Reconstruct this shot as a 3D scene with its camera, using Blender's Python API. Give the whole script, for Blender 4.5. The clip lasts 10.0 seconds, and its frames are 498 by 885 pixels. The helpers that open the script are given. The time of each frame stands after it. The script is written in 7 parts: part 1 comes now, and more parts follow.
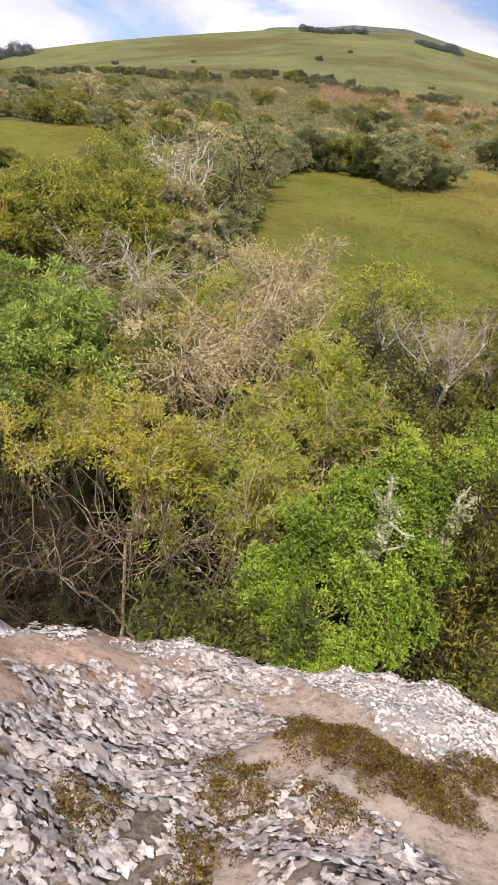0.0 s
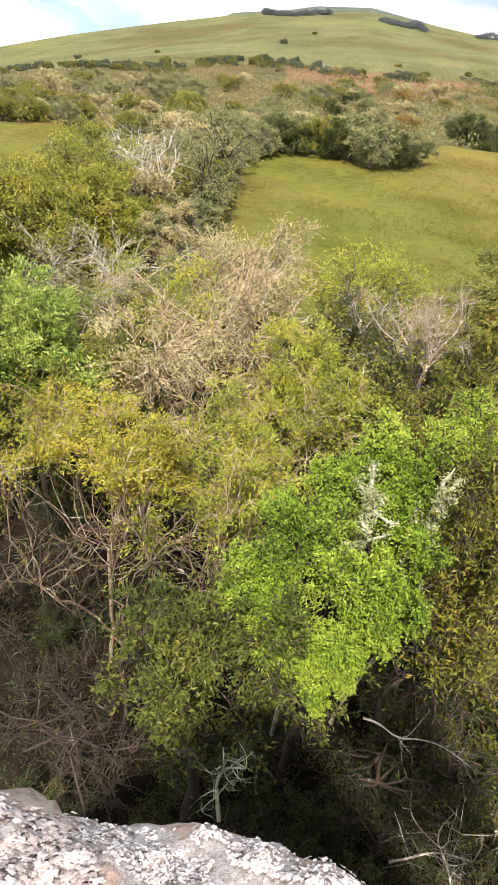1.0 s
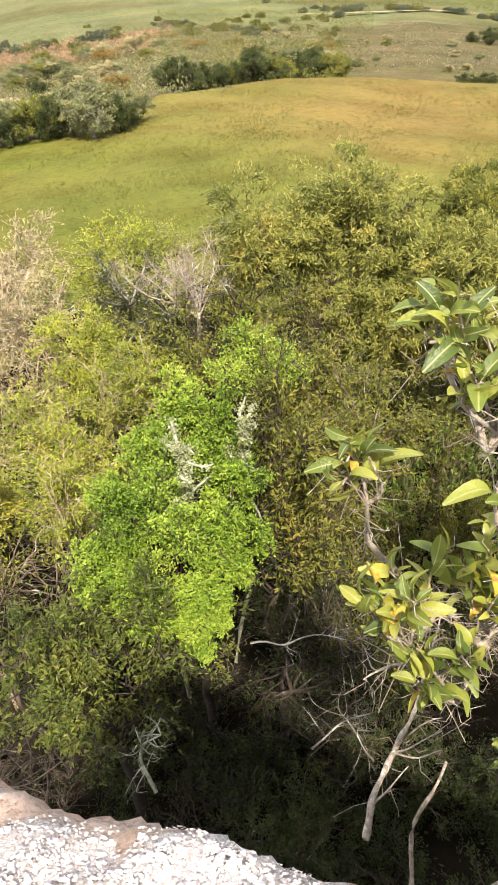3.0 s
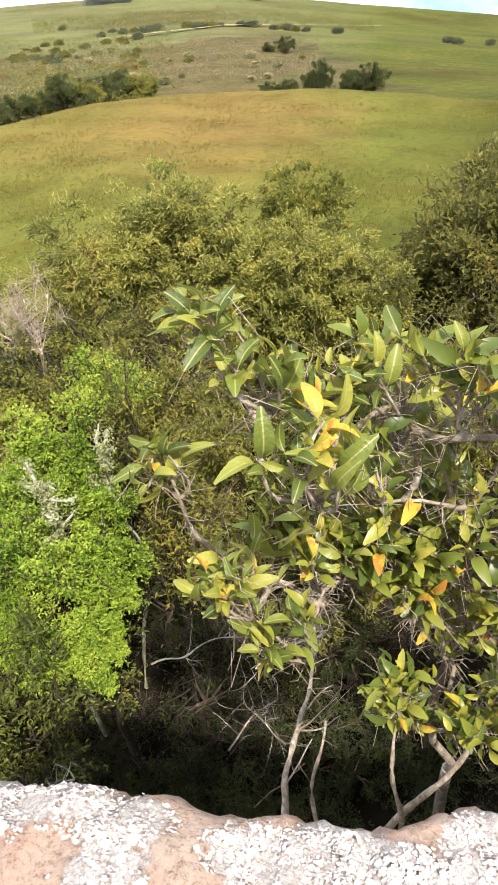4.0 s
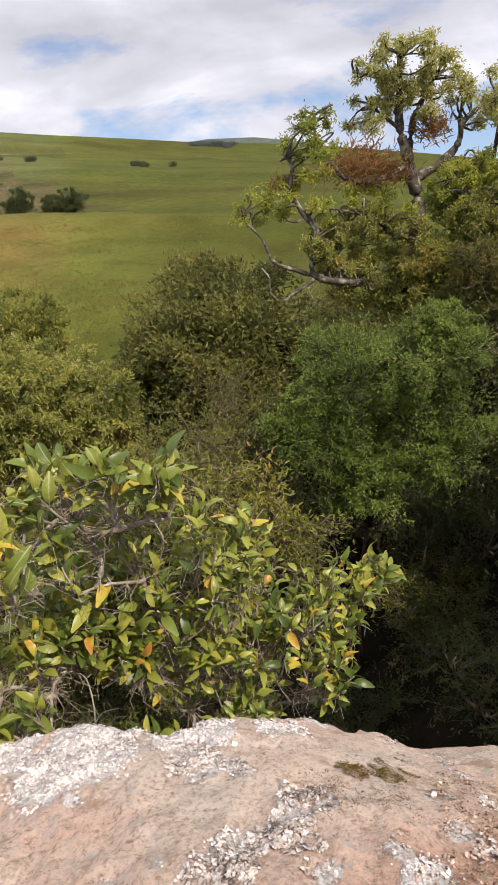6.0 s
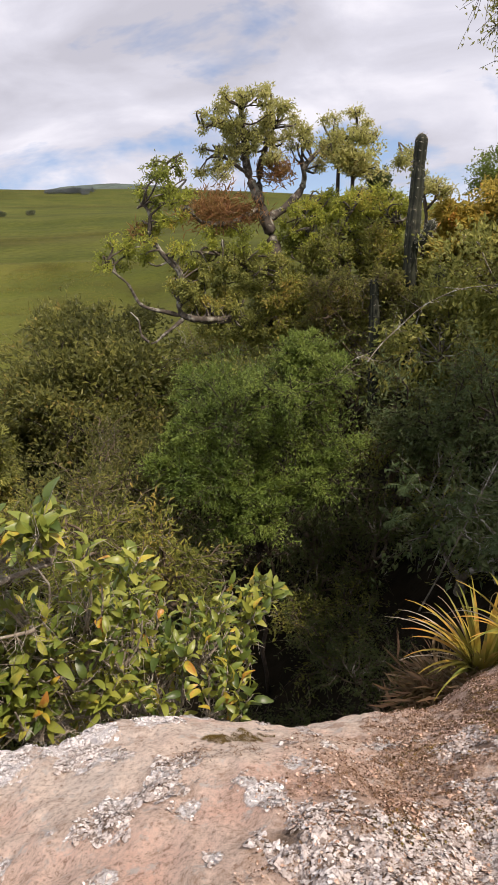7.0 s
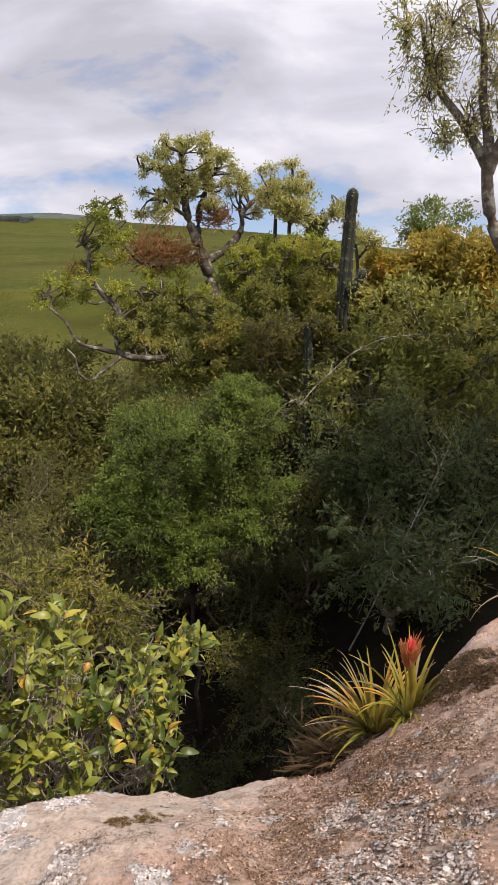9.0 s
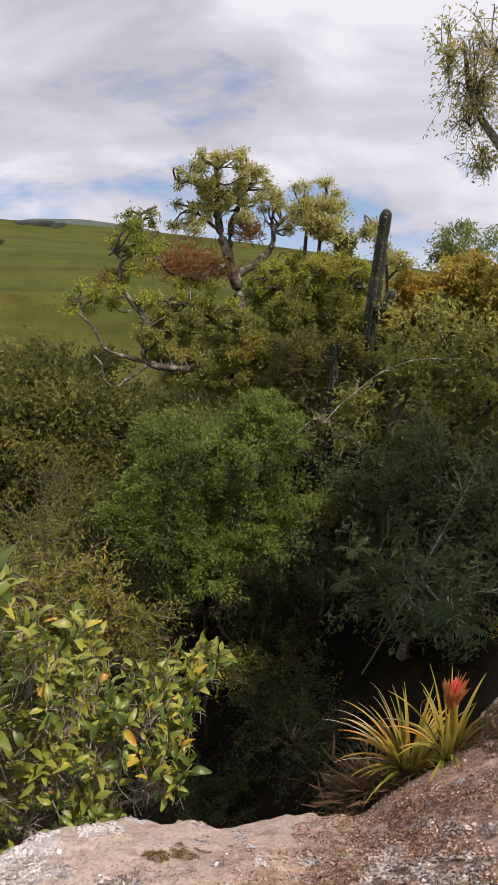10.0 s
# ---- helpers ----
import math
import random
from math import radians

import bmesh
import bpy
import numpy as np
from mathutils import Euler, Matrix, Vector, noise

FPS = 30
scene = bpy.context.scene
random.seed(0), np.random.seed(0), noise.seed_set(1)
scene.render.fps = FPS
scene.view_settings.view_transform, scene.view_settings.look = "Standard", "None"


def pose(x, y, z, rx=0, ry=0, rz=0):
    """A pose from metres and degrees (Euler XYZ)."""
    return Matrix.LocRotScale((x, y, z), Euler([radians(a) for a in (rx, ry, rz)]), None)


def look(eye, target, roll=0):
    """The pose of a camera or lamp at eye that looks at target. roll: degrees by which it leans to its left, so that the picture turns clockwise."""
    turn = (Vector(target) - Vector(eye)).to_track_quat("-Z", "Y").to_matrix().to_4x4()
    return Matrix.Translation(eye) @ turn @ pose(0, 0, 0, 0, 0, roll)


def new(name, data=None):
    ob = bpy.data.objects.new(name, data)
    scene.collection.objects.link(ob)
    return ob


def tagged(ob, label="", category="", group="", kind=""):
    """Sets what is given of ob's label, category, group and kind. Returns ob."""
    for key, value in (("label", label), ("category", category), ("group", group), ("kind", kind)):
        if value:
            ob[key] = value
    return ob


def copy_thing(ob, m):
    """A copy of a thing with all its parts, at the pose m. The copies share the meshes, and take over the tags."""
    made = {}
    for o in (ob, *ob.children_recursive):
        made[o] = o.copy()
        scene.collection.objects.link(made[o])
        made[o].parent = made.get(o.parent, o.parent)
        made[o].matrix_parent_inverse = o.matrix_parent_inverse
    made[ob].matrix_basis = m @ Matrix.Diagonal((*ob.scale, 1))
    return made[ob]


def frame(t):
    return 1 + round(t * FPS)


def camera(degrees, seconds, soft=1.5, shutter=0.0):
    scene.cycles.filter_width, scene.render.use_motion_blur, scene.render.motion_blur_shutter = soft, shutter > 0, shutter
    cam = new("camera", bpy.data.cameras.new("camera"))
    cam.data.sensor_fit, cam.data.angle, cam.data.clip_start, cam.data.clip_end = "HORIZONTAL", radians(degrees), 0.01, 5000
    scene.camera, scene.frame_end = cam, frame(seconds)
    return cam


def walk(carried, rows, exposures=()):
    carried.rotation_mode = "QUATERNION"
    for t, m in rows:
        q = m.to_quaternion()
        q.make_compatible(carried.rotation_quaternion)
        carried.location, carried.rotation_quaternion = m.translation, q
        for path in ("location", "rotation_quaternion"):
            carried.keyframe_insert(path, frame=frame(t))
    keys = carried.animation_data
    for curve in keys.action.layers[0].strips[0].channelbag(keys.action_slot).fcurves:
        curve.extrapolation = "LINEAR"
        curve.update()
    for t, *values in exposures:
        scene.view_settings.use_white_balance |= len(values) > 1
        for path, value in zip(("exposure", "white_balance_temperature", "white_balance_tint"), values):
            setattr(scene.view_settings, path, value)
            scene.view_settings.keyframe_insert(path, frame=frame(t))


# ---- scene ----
import collections
cam = camera(42.18, 10.0, soft=1.0)
# seconds, place in metres, turn in degrees
ROWS = [
    (0.0, -0.000, 0.002, 0.003, 52.97, -8.99, 0.32),
    (0.5, 0.047, 0.106, -0.049, 52.67, -7.53, -1.36),
    (1.0, 0.098, 0.133, -0.047, 52.48, -6.75, -2.64),
    (1.5, 0.147, 0.140, -0.060, 52.11, -4.94, -6.40),
    (2.0, 0.189, 0.131, -0.067, 51.73, -3.50, -11.38),
    (2.2, 0.216, 0.114, -0.066, 51.59, -2.77, -13.77),
    (3.3, 0.391, -0.165, 0.075, 50.54, 3.48, -32.15),
    (3.5, 0.418, -0.194, 0.077, 50.52, 3.96, -35.44),
    (4.0, 0.428, -0.256, 0.077, 51.27, 4.36, -42.03),
    (4.5, 0.434, -0.328, 0.087, 53.04, 3.45, -47.18),
    (5.0, 0.420, -0.432, 0.163, 55.04, 2.00, -52.73),
    (5.5, 0.378, -0.561, 0.254, 56.62, 1.95, -59.09),
    (6.0, 0.334, -0.640, 0.304, 58.29, 3.08, -65.86),
    (6.2, 0.319, -0.653, 0.308, 58.87, 3.32, -68.42),
    (7.3, 0.233, -0.742, 0.379, 61.41, 3.09, -79.21),
    (7.5, 0.228, -0.752, 0.398, 61.63, 2.77, -79.58),
    (8.0, 0.232, -0.770, 0.418, 62.21, 2.00, -80.61),
    (8.5, 0.231, -0.774, 0.445, 62.85, 1.37, -81.44),
    (9.0, 0.226, -0.774, 0.463, 63.57, 0.54, -82.07),
    (9.5, 0.233, -0.755, 0.452, 64.40, -0.88, -81.90),
    (10.0, 0.238, -0.723, 0.472, 64.70, -1.53, -79.40),
]
EXPOSURES = [(0, 0.25, 6650, 19), (0.5, 0.49, 6650, 18), (1, 0.76, 6650, 18), (1.5, 0.92, 6650, 17.5), (2, 1.0, 6650, 17), (3.5, 0.95, 6650, 16), (4, 0.80, 6600, 15.5), (4.5, 0.48, 6580, 14.5),
             (5, 0.30, 6580, 14), (5.5, 0.20, 6600, 15), (6, 0.10, 6630, 17), (7.5, 0.02, 6660, 20), (8.5, 0.0, 6660, 20), (10, -0.13, 6650, 19.5)]
walk(cam, [(t, pose(x, y, z, a, b, c)) for t, x, y, z, a, b, c in ROWS], EXPOSURES)

# ---- world and sun ----
SUN_AZ, SUN_EL = 197.0, 58.0   # clockwise from +y, up from level
world = bpy.data.worlds.new("sky")
scene.world = world
world.use_nodes = True
wn, wl = world.node_tree.nodes, world.node_tree.links
wn.clear()


def wnode(kind, **values):
    n = wn.new(kind)
    for k, v in values.items():
        n.inputs[int(k[1:]) if k[0] == "i" and k[1:].isdigit() else k].default_value = v
    return n


w_out = wn.new("ShaderNodeOutputWorld")
w_bg = wn.new("ShaderNodeBackground")
w_tc = wn.new("ShaderNodeTexCoord")
w_low = wn.new("ShaderNodeVectorMath")          # the place looks out from a height: the sky goes on below eye level
w_low.operation = "ADD"
w_low.inputs[1].default_value = (0, 0, 0.30)
w_norm = wn.new("ShaderNodeVectorMath")
w_norm.operation = "NORMALIZE"
w_sky = wn.new("ShaderNodeTexSky")
w_sky.sky_type = "NISHITA"
w_sky.sun_disc = False
w_sky.sun_elevation = radians(SUN_EL)
w_sky.sun_rotation = radians(SUN_AZ)
w_sky.air_density, w_sky.dust_density = 1.0, 0.6
w_skyd = wn.new("ShaderNodeMix")
w_skyd.data_type, w_skyd.blend_type = "RGBA", "MULTIPLY"
w_skyd.inputs[0].default_value = 1.0
w_skyd.inputs[7].default_value = (0.15, 0.15, 0.15, 1)
w_map = wn.new("ShaderNodeMapping")           # flat-bottomed clouds, drawn out sideways
w_map.inputs["Scale"].default_value = (1.0, 1.0, 2.6)
w_map.inputs["Location"].default_value = (0.35, 0.1, 0.0)
w_n1 = wnode("ShaderNodeTexNoise", Scale=3.4, Detail=6.0, Roughness=0.55, Distortion=0.25)
w_n2 = wnode("ShaderNodeTexNoise", Scale=3.6, Detail=7.0, Roughness=0.52, Distortion=0.4)
w_mask = wn.new("ShaderNodeValToRGB")
w_mask.color_ramp.elements[0].position, w_mask.color_ramp.elements[1].position = 0.33, 0.43
w_tone = wn.new("ShaderNodeValToRGB")
e = w_tone.color_ramp.elements
e[0].position, e[0].color = 0.34, (0.56, 0.59, 0.65, 1)
e[1].position, e[1].color = 0.62, (0.90, 0.94, 0.99, 1)
m = e.new(0.5)
m.color = (0.71, 0.75, 0.82, 1)
w_mix = wn.new("ShaderNodeMix")
w_mix.data_type = "RGBA"
wl.new(w_tc.outputs["Generated"], w_low.inputs[0])
wl.new(w_low.outputs[0], w_norm.inputs[0])
wl.new(w_norm.outputs[0], w_sky.inputs[0])
wl.new(w_sky.outputs[0], w_skyd.inputs[6])
wl.new(w_tc.outputs["Generated"], w_map.inputs[0])
wl.new(w_map.outputs[0], w_n1.inputs["Vector"])
wl.new(w_map.outputs[0], w_n2.inputs["Vector"])
w_sep = wn.new("ShaderNodeSeparateXYZ")          # more open towards the horizon, closed overhead
w_up = wn.new("ShaderNodeMath")
w_up.operation = "MULTIPLY_ADD"
w_up.inputs[1].default_value = 0.9
wl.new(w_tc.outputs["Generated"], w_sep.inputs[0])
wl.new(w_sep.outputs[2], w_up.inputs[0])
w_add = wn.new("ShaderNodeMath")
w_add.operation = "SUBTRACT"
w_add.inputs[1].default_value = -0.03
wl.new(w_n1.outputs[0], w_up.inputs[2])
wl.new(w_up.outputs[0], w_add.inputs[0])
wl.new(w_add.outputs[0], w_mask.inputs[0])
wl.new(w_n2.outputs[0], w_tone.inputs[0])
wl.new(w_mask.outputs[0], w_mix.inputs[0])
wl.new(w_skyd.outputs[2], w_mix.inputs[6])
wl.new(w_tone.outputs[0], w_mix.inputs[7])
wl.new(w_mix.outputs[2], w_bg.inputs[0])
w_bg.inputs[1].default_value = 1.0
wl.new(w_bg.outputs[0], w_out.inputs[0])

sun = new("sun", bpy.data.lights.new("sun", "SUN"))
sun.data.energy, sun.data.angle, sun.data.color = 4.8, radians(2.5), (1.0, 0.91, 0.77)
sa, se = radians(SUN_AZ), radians(SUN_EL)
sun.matrix_world = look((20 * math.sin(sa) * math.cos(se), 20 * math.cos(sa) * math.cos(se), 20 * math.sin(se)), (0, 0, 0))


# ---- materials ----
def material(name):
    mat = bpy.data.materials.new(name)
    mat.use_nodes = True
    return mat, mat.node_tree.nodes, mat.node_tree.links, mat.node_tree.nodes["Principled BSDF"]


def ramp(nodes, stops):
    r = nodes.new("ShaderNodeValToRGB")
    els = r.color_ramp.elements
    for i, (p, c) in enumerate(stops):
        el = els[i] if i < 2 else els.new(p)
        el.position, el.color = p, (*c, 1)
    return r


def noise_node(nodes, links, scale, detail=4.0, rough=0.55, coords="Object", tc=None):
    tc = tc or nodes.new("ShaderNodeTexCoord")
    n = nodes.new("ShaderNodeTexNoise")
    n.inputs["Scale"].default_value, n.inputs["Detail"].default_value, n.inputs["Roughness"].default_value = scale, detail, rough
    links.new(tc.outputs[coords], n.inputs["Vector"])
    return n


def blend(nodes, links, a, b, fac, mode="MIX"):
    x = nodes.new("ShaderNodeMix")
    x.data_type, x.blend_type = "RGBA", mode
    for sock, v in ((0, fac), (6, a), (7, b)):
        if isinstance(v, bpy.types.NodeSocket):
            links.new(v, x.inputs[sock])
        else:
            x.inputs[sock].default_value = v if sock == 0 else (*v, 1)
    return x.outputs[2]


def bump(nodes, links, bsdf, height, strength, distance):
    b = nodes.new("ShaderNodeBump")
    b.inputs["Strength"].default_value, b.inputs["Distance"].default_value = strength, distance
    links.new(height, b.inputs["Height"])
    links.new(b.outputs[0], bsdf.inputs["Normal"])


def leaf_material(name, stops, gloss=0.5, glow=0.35, per_object=False, patch=1.2):
    """Leaves: colour by leaf, drifting in patches through the crown, with light shining through."""
    mat, n, l, b = material(name)
    if per_object:
        rnd = n.new("ShaderNodeObjectInfo").outputs["Random"]
    else:
        rnd = n.new("ShaderNodeNewGeometry").outputs["Random Per Island"]
    nz = noise_node(n, l, patch, 3.0, 0.6)
    add = n.new("ShaderNodeMath")
    add.operation = "MULTIPLY_ADD"
    l.new(rnd, add.inputs[0])
    add.inputs[1].default_value = 0.55
    half = n.new("ShaderNodeMath")
    half.operation = "MULTIPLY_ADD"
    l.new(nz.outputs[0], half.inputs[0])
    half.inputs[1].default_value, half.inputs[2].default_value = 1.7, -0.60
    l.new(half.outputs[0], add.inputs[2])
    r = ramp(n, stops)
    l.new(add.outputs[0], r.inputs[0])
    l.new(r.outputs[0], b.inputs["Base Color"])
    b.inputs["Roughness"].default_value = gloss
    b.inputs["Specular IOR Level"].default_value = 0.25
    tr = n.new("ShaderNodeBsdfTranslucent")
    l.new(blend(n, l, r.outputs[0], (1.0, 0.95, 0.35), 0.25), tr.inputs[0])
    mx = n.new("ShaderNodeMixShader")
    mx.inputs[0].default_value = glow
    l.new(b.outputs[0], mx.inputs[1])
    l.new(tr.outputs[0], mx.inputs[2])
    l.new(mx.outputs[0], n["Material Output"].inputs[0])
    return mat


def bark_material(name, dark, light, lichen=(0.55, 0.58, 0.5), amount=0.3, scale=14.0):
    mat, n, l, b = material(name)
    a = noise_node(n, l, scale, 6.0, 0.65)
    c = ramp(n, [(0.35, dark), (0.68, light)])
    l.new(a.outputs[0], c.inputs[0])
    k = noise_node(n, l, scale * 0.45, 5.0, 0.7)
    mk = ramp(n, [(0.62 - amount * 0.3, (0, 0, 0)), (0.70 - amount * 0.3, (1, 1, 1))])
    l.new(k.outputs[0], mk.inputs[0])
    l.new(blend(n, l, c.outputs[0], lichen, mk.outputs[0]), b.inputs["Base Color"])
    b.inputs["Roughness"].default_value = 0.9
    bump(n, l, b, a.outputs[0], 0.6, 0.01)
    return mat


LEAF = {
    "bright": leaf_material("bright_green_leaf", [(0.1, (0.045, 0.105, 0.012)), (0.4, (0.175, 0.295, 0.030)), (0.75, (0.37, 0.49, 0.065)), (1.0, (0.52, 0.54, 0.12))]),
    "olive": leaf_material("olive_leaf", [(0.1, (0.058, 0.076, 0.016)), (0.5, (0.15, 0.17, 0.03)), (0.8, (0.28, 0.275, 0.05)), (1.0, (0.35, 0.25, 0.06))]),
    "yellow": leaf_material("yellow_green_leaf", [(0.1, (0.095, 0.125, 0.02)), (0.45, (0.25, 0.295, 0.04)), (0.8, (0.43, 0.45, 0.065)), (1.0, (0.52, 0.41, 0.08))]),
    "green": leaf_material("mid_green_leaf", [(0.1, (0.036, 0.068, 0.014)), (0.5, (0.108, 0.172, 0.030)), (0.9, (0.235, 0.305, 0.06))]),
    # dark green lowered further, so the ravine's shade is in the leaf colour
    "dark": leaf_material("shade_darkened_green_leaf", [(0.1, (0.014, 0.027, 0.010)), (0.55, (0.038, 0.062, 0.017)), (0.9, (0.09, 0.115, 0.03)), (1.0, (0.13, 0.105, 0.04))]),
    "grey": leaf_material("grey_green_leaf", [(0.1, (0.09, 0.11, 0.055)), (0.5, (0.19, 0.21, 0.10)), (0.85, (0.30, 0.31, 0.14)), (1.0, (0.36, 0.30, 0.10))], glow=0.25),
    "willow": leaf_material("narrow_olive_leaf", [(0.1, (0.08, 0.10, 0.025)), (0.45, (0.215, 0.235, 0.055)), (0.8, (0.36, 0.355, 0.09)), (1.0, (0.46, 0.36, 0.08))], glow=0.3),
    "rust": leaf_material("rusty_leaf", [(0.1, (0.09, 0.055, 0.02)), (0.5, (0.22, 0.14, 0.03)), (0.8, (0.38, 0.25, 0.04)), (1.0, (0.40, 0.16, 0.04))]),
    "tan": leaf_material("dry_tan_leaf", [(0.1, (0.21, 0.18, 0.09)), (0.5, (0.39, 0.345, 0.18)), (0.9, (0.53, 0.475, 0.26))], gloss=0.8, glow=0.2),
}
BARK = {
    # bark darkened to carry the shade over the gully twigs
    "dark": bark_material("shade_darkened_bark", (0.022, 0.016, 0.011), (0.068, 0.050, 0.035), lichen=(0.16, 0.14, 0.11), amount=0.1),
    "brown": bark_material("brown_twig_bark", (0.07, 0.05, 0.032), (0.20, 0.15, 0.10), lichen=(0.34, 0.31, 0.24), amount=0.2),
    "grey": bark_material("grey_lichened_bark", (0.09, 0.075, 0.055), (0.25, 0.215, 0.165), lichen=(0.42, 0.41, 0.35), amount=0.4),
    "pale": bark_material("pale_dead_wood", (0.30, 0.26, 0.21), (0.58, 0.53, 0.45), amount=0.4),
    "tan": bark_material("dry_tan_twig", (0.24, 0.18, 0.11), (0.52, 0.42, 0.28), amount=0.2),
    "moss": bark_material("mossy_bark", (0.14, 0.14, 0.09), (0.28, 0.29, 0.20), lichen=(0.40, 0.43, 0.32), amount=0.5),
}


LEAF["oldtree"] = leaf_material("tufted_tree_leaf", [(0.1, (0.20, 0.21, 0.06)), (0.45, (0.40, 0.40, 0.13)), (0.8, (0.58, 0.54, 0.24)), (1.0, (0.62, 0.44, 0.16))], glow=0.45)
LEAF["deep"] = leaf_material("deep_olive_leaf", [(0.1, (0.035, 0.045, 0.013)), (0.5, (0.095, 0.105, 0.024)), (0.85, (0.20, 0.195, 0.045)), (1.0, (0.25, 0.18, 0.05))])
LEAF["epiphyte"] = leaf_material("reddish_epiphyte", [(0.1, (0.07, 0.03, 0.015)), (0.5, (0.22, 0.09, 0.04)), (0.9, (0.34, 0.20, 0.08))])
LEAF["golden"] = leaf_material("golden_green_leaf", [(0.1, (0.11, 0.12, 0.02)), (0.45, (0.30, 0.30, 0.04)), (0.8, (0.49, 0.46, 0.06)), (1.0, (0.56, 0.42, 0.07))])
LEAF["lush"] = leaf_material("lush_green_leaf", [(0.1, (0.055, 0.11, 0.02)), (0.4, (0.18, 0.28, 0.05)), (0.75, (0.36, 0.46, 0.12)), (1.0, (0.50, 0.54, 0.16))], gloss=0.35)
# leaf for the low shrub, its shade mixed into a duller green
LEAF["shade"] = leaf_material("shaded_green_leaf", [(0.1, (0.028, 0.05, 0.013)), (0.5, (0.085, 0.115, 0.024)), (0.85, (0.19, 0.215, 0.045)), (1.0, (0.25, 0.22, 0.05))])
LEAF["russet"] = leaf_material("russet_scrub_leaf", [(0.1, (0.20, 0.11, 0.065)), (0.5, (0.36, 0.22, 0.135)), (0.9, (0.48, 0.33, 0.22))], gloss=0.8, glow=0.2)
LEAF["mauve"] = leaf_material("grey_brown_twiggy_scrub", [(0.1, (0.10, 0.08, 0.055)), (0.5, (0.21, 0.175, 0.125)), (0.9, (0.33, 0.28, 0.20))], gloss=0.9, glow=0.15)
LEAF["oliveyellow"] = leaf_material("olive_yellow_leaf", [(0.1, (0.06, 0.085, 0.016)), (0.45, (0.19, 0.215, 0.034)), (0.8, (0.35, 0.345, 0.055)), (1.0, (0.42, 0.36, 0.07))])
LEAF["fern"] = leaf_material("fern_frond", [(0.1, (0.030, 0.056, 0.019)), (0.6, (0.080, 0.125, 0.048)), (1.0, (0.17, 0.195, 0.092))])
LEAF["ochre"] = leaf_material("ochre_leaf", [(0.1, (0.13, 0.11, 0.02)), (0.5, (0.33, 0.26, 0.04)), (0.85, (0.50, 0.38, 0.06)), (1.0, (0.50, 0.25, 0.06))])
BROAD_STOPS = [(0.05, (0.060, 0.100, 0.022)), (0.35, (0.145, 0.20, 0.034)), (0.68, (0.265, 0.295, 0.05)), (0.93, (0.35, 0.36, 0.065)), (0.98, (0.55, 0.43, 0.05)), (1.0, (0.52, 0.24, 0.05))]


def broad_material(name, per_object):
    """Thick glossy leaf with a paler midrib where its own coordinates allow, blotched with yellow."""
    mat, n, l, b = material(name)
    rnd = n.new("ShaderNodeObjectInfo").outputs["Random"] if per_object else n.new("ShaderNodeNewGeometry").outputs["Random Per Island"]
    tc = n.new("ShaderNodeTexCoord")
    nz = noise_node(n, l, 2.6 if per_object else 30.0, 3.0, 0.6, tc=tc)
    mx = n.new("ShaderNodeMath")
    mx.operation = "MULTIPLY_ADD"
    l.new(nz.outputs[0], mx.inputs[0])
    mx.inputs[1].default_value = 0.25
    sub = n.new("ShaderNodeMath")
    sub.operation = "SUBTRACT"
    l.new(rnd, sub.inputs[0])
    sub.inputs[1].default_value = 0.13
    l.new(sub.outputs[0], mx.inputs[2])
    r = ramp(n, BROAD_STOPS)
    l.new(mx.outputs[0], r.inputs[0])
    col = r.outputs[0]
    if per_object:
        sep = n.new("ShaderNodeSeparateXYZ")
        l.new(tc.outputs["Object"], sep.inputs[0])
        ab = n.new("ShaderNodeMath")
        ab.operation = "ABSOLUTE"
        l.new(sep.outputs[1], ab.inputs[0])
        rib = ramp(n, [(0.006, (1, 1, 1)), (0.02, (0, 0, 0))])
        l.new(ab.outputs[0], rib.inputs[0])
        col = blend(n, l, col, (0.36, 0.36, 0.14), rib.outputs[0])
    l.new(col, b.inputs["Base Color"])
    b.inputs["Roughness"].default_value = 0.4
    b.inputs["Specular IOR Level"].default_value = 0.5
    bump(n, l, b, noise_node(n, l, 9.0 if per_object else 120.0, 3.0, 0.6, tc=tc).outputs[0], 0.25, 0.02 if per_object else 0.0015)
    tr = n.new("ShaderNodeBsdfTranslucent")
    l.new(blend(n, l, col, (1.0, 0.9, 0.2), 0.2), tr.inputs[0])
    ms = n.new("ShaderNodeMixShader")
    ms.inputs[0].default_value = 0.28
    l.new(b.outputs[0], ms.inputs[1])
    l.new(tr.outputs[0], ms.inputs[2])
    l.new(ms.outputs[0], n["Material Output"].inputs[0])
    return mat


BROAD, BROAD_FAR = broad_material("broad_leaf", True), broad_material("broad_leaf_joined", False)
STRAP = leaf_material("strap_leaf", [(0.05, (0.045, 0.075, 0.014)), (0.32, (0.12, 0.145, 0.022)), (0.55, (0.27, 0.23, 0.035)), (0.78, (0.46, 0.25, 0.045)), (1.0, (0.50, 0.13, 0.05))], glow=0.2, patch=12.0)
STRAP_DRY = leaf_material("dry_strap_leaf", [(0.1, (0.13, 0.08, 0.05)), (0.5, (0.28, 0.21, 0.15)), (0.9, (0.48, 0.42, 0.33))], gloss=0.7, patch=9.0)
LITTER = leaf_material("withered_leaf", [(0.1, (0.045, 0.026, 0.016)), (0.55, (0.13, 0.075, 0.045)), (0.85, (0.22, 0.15, 0.10)), (1.0, (0.36, 0.29, 0.21))], gloss=0.8, patch=9.0)
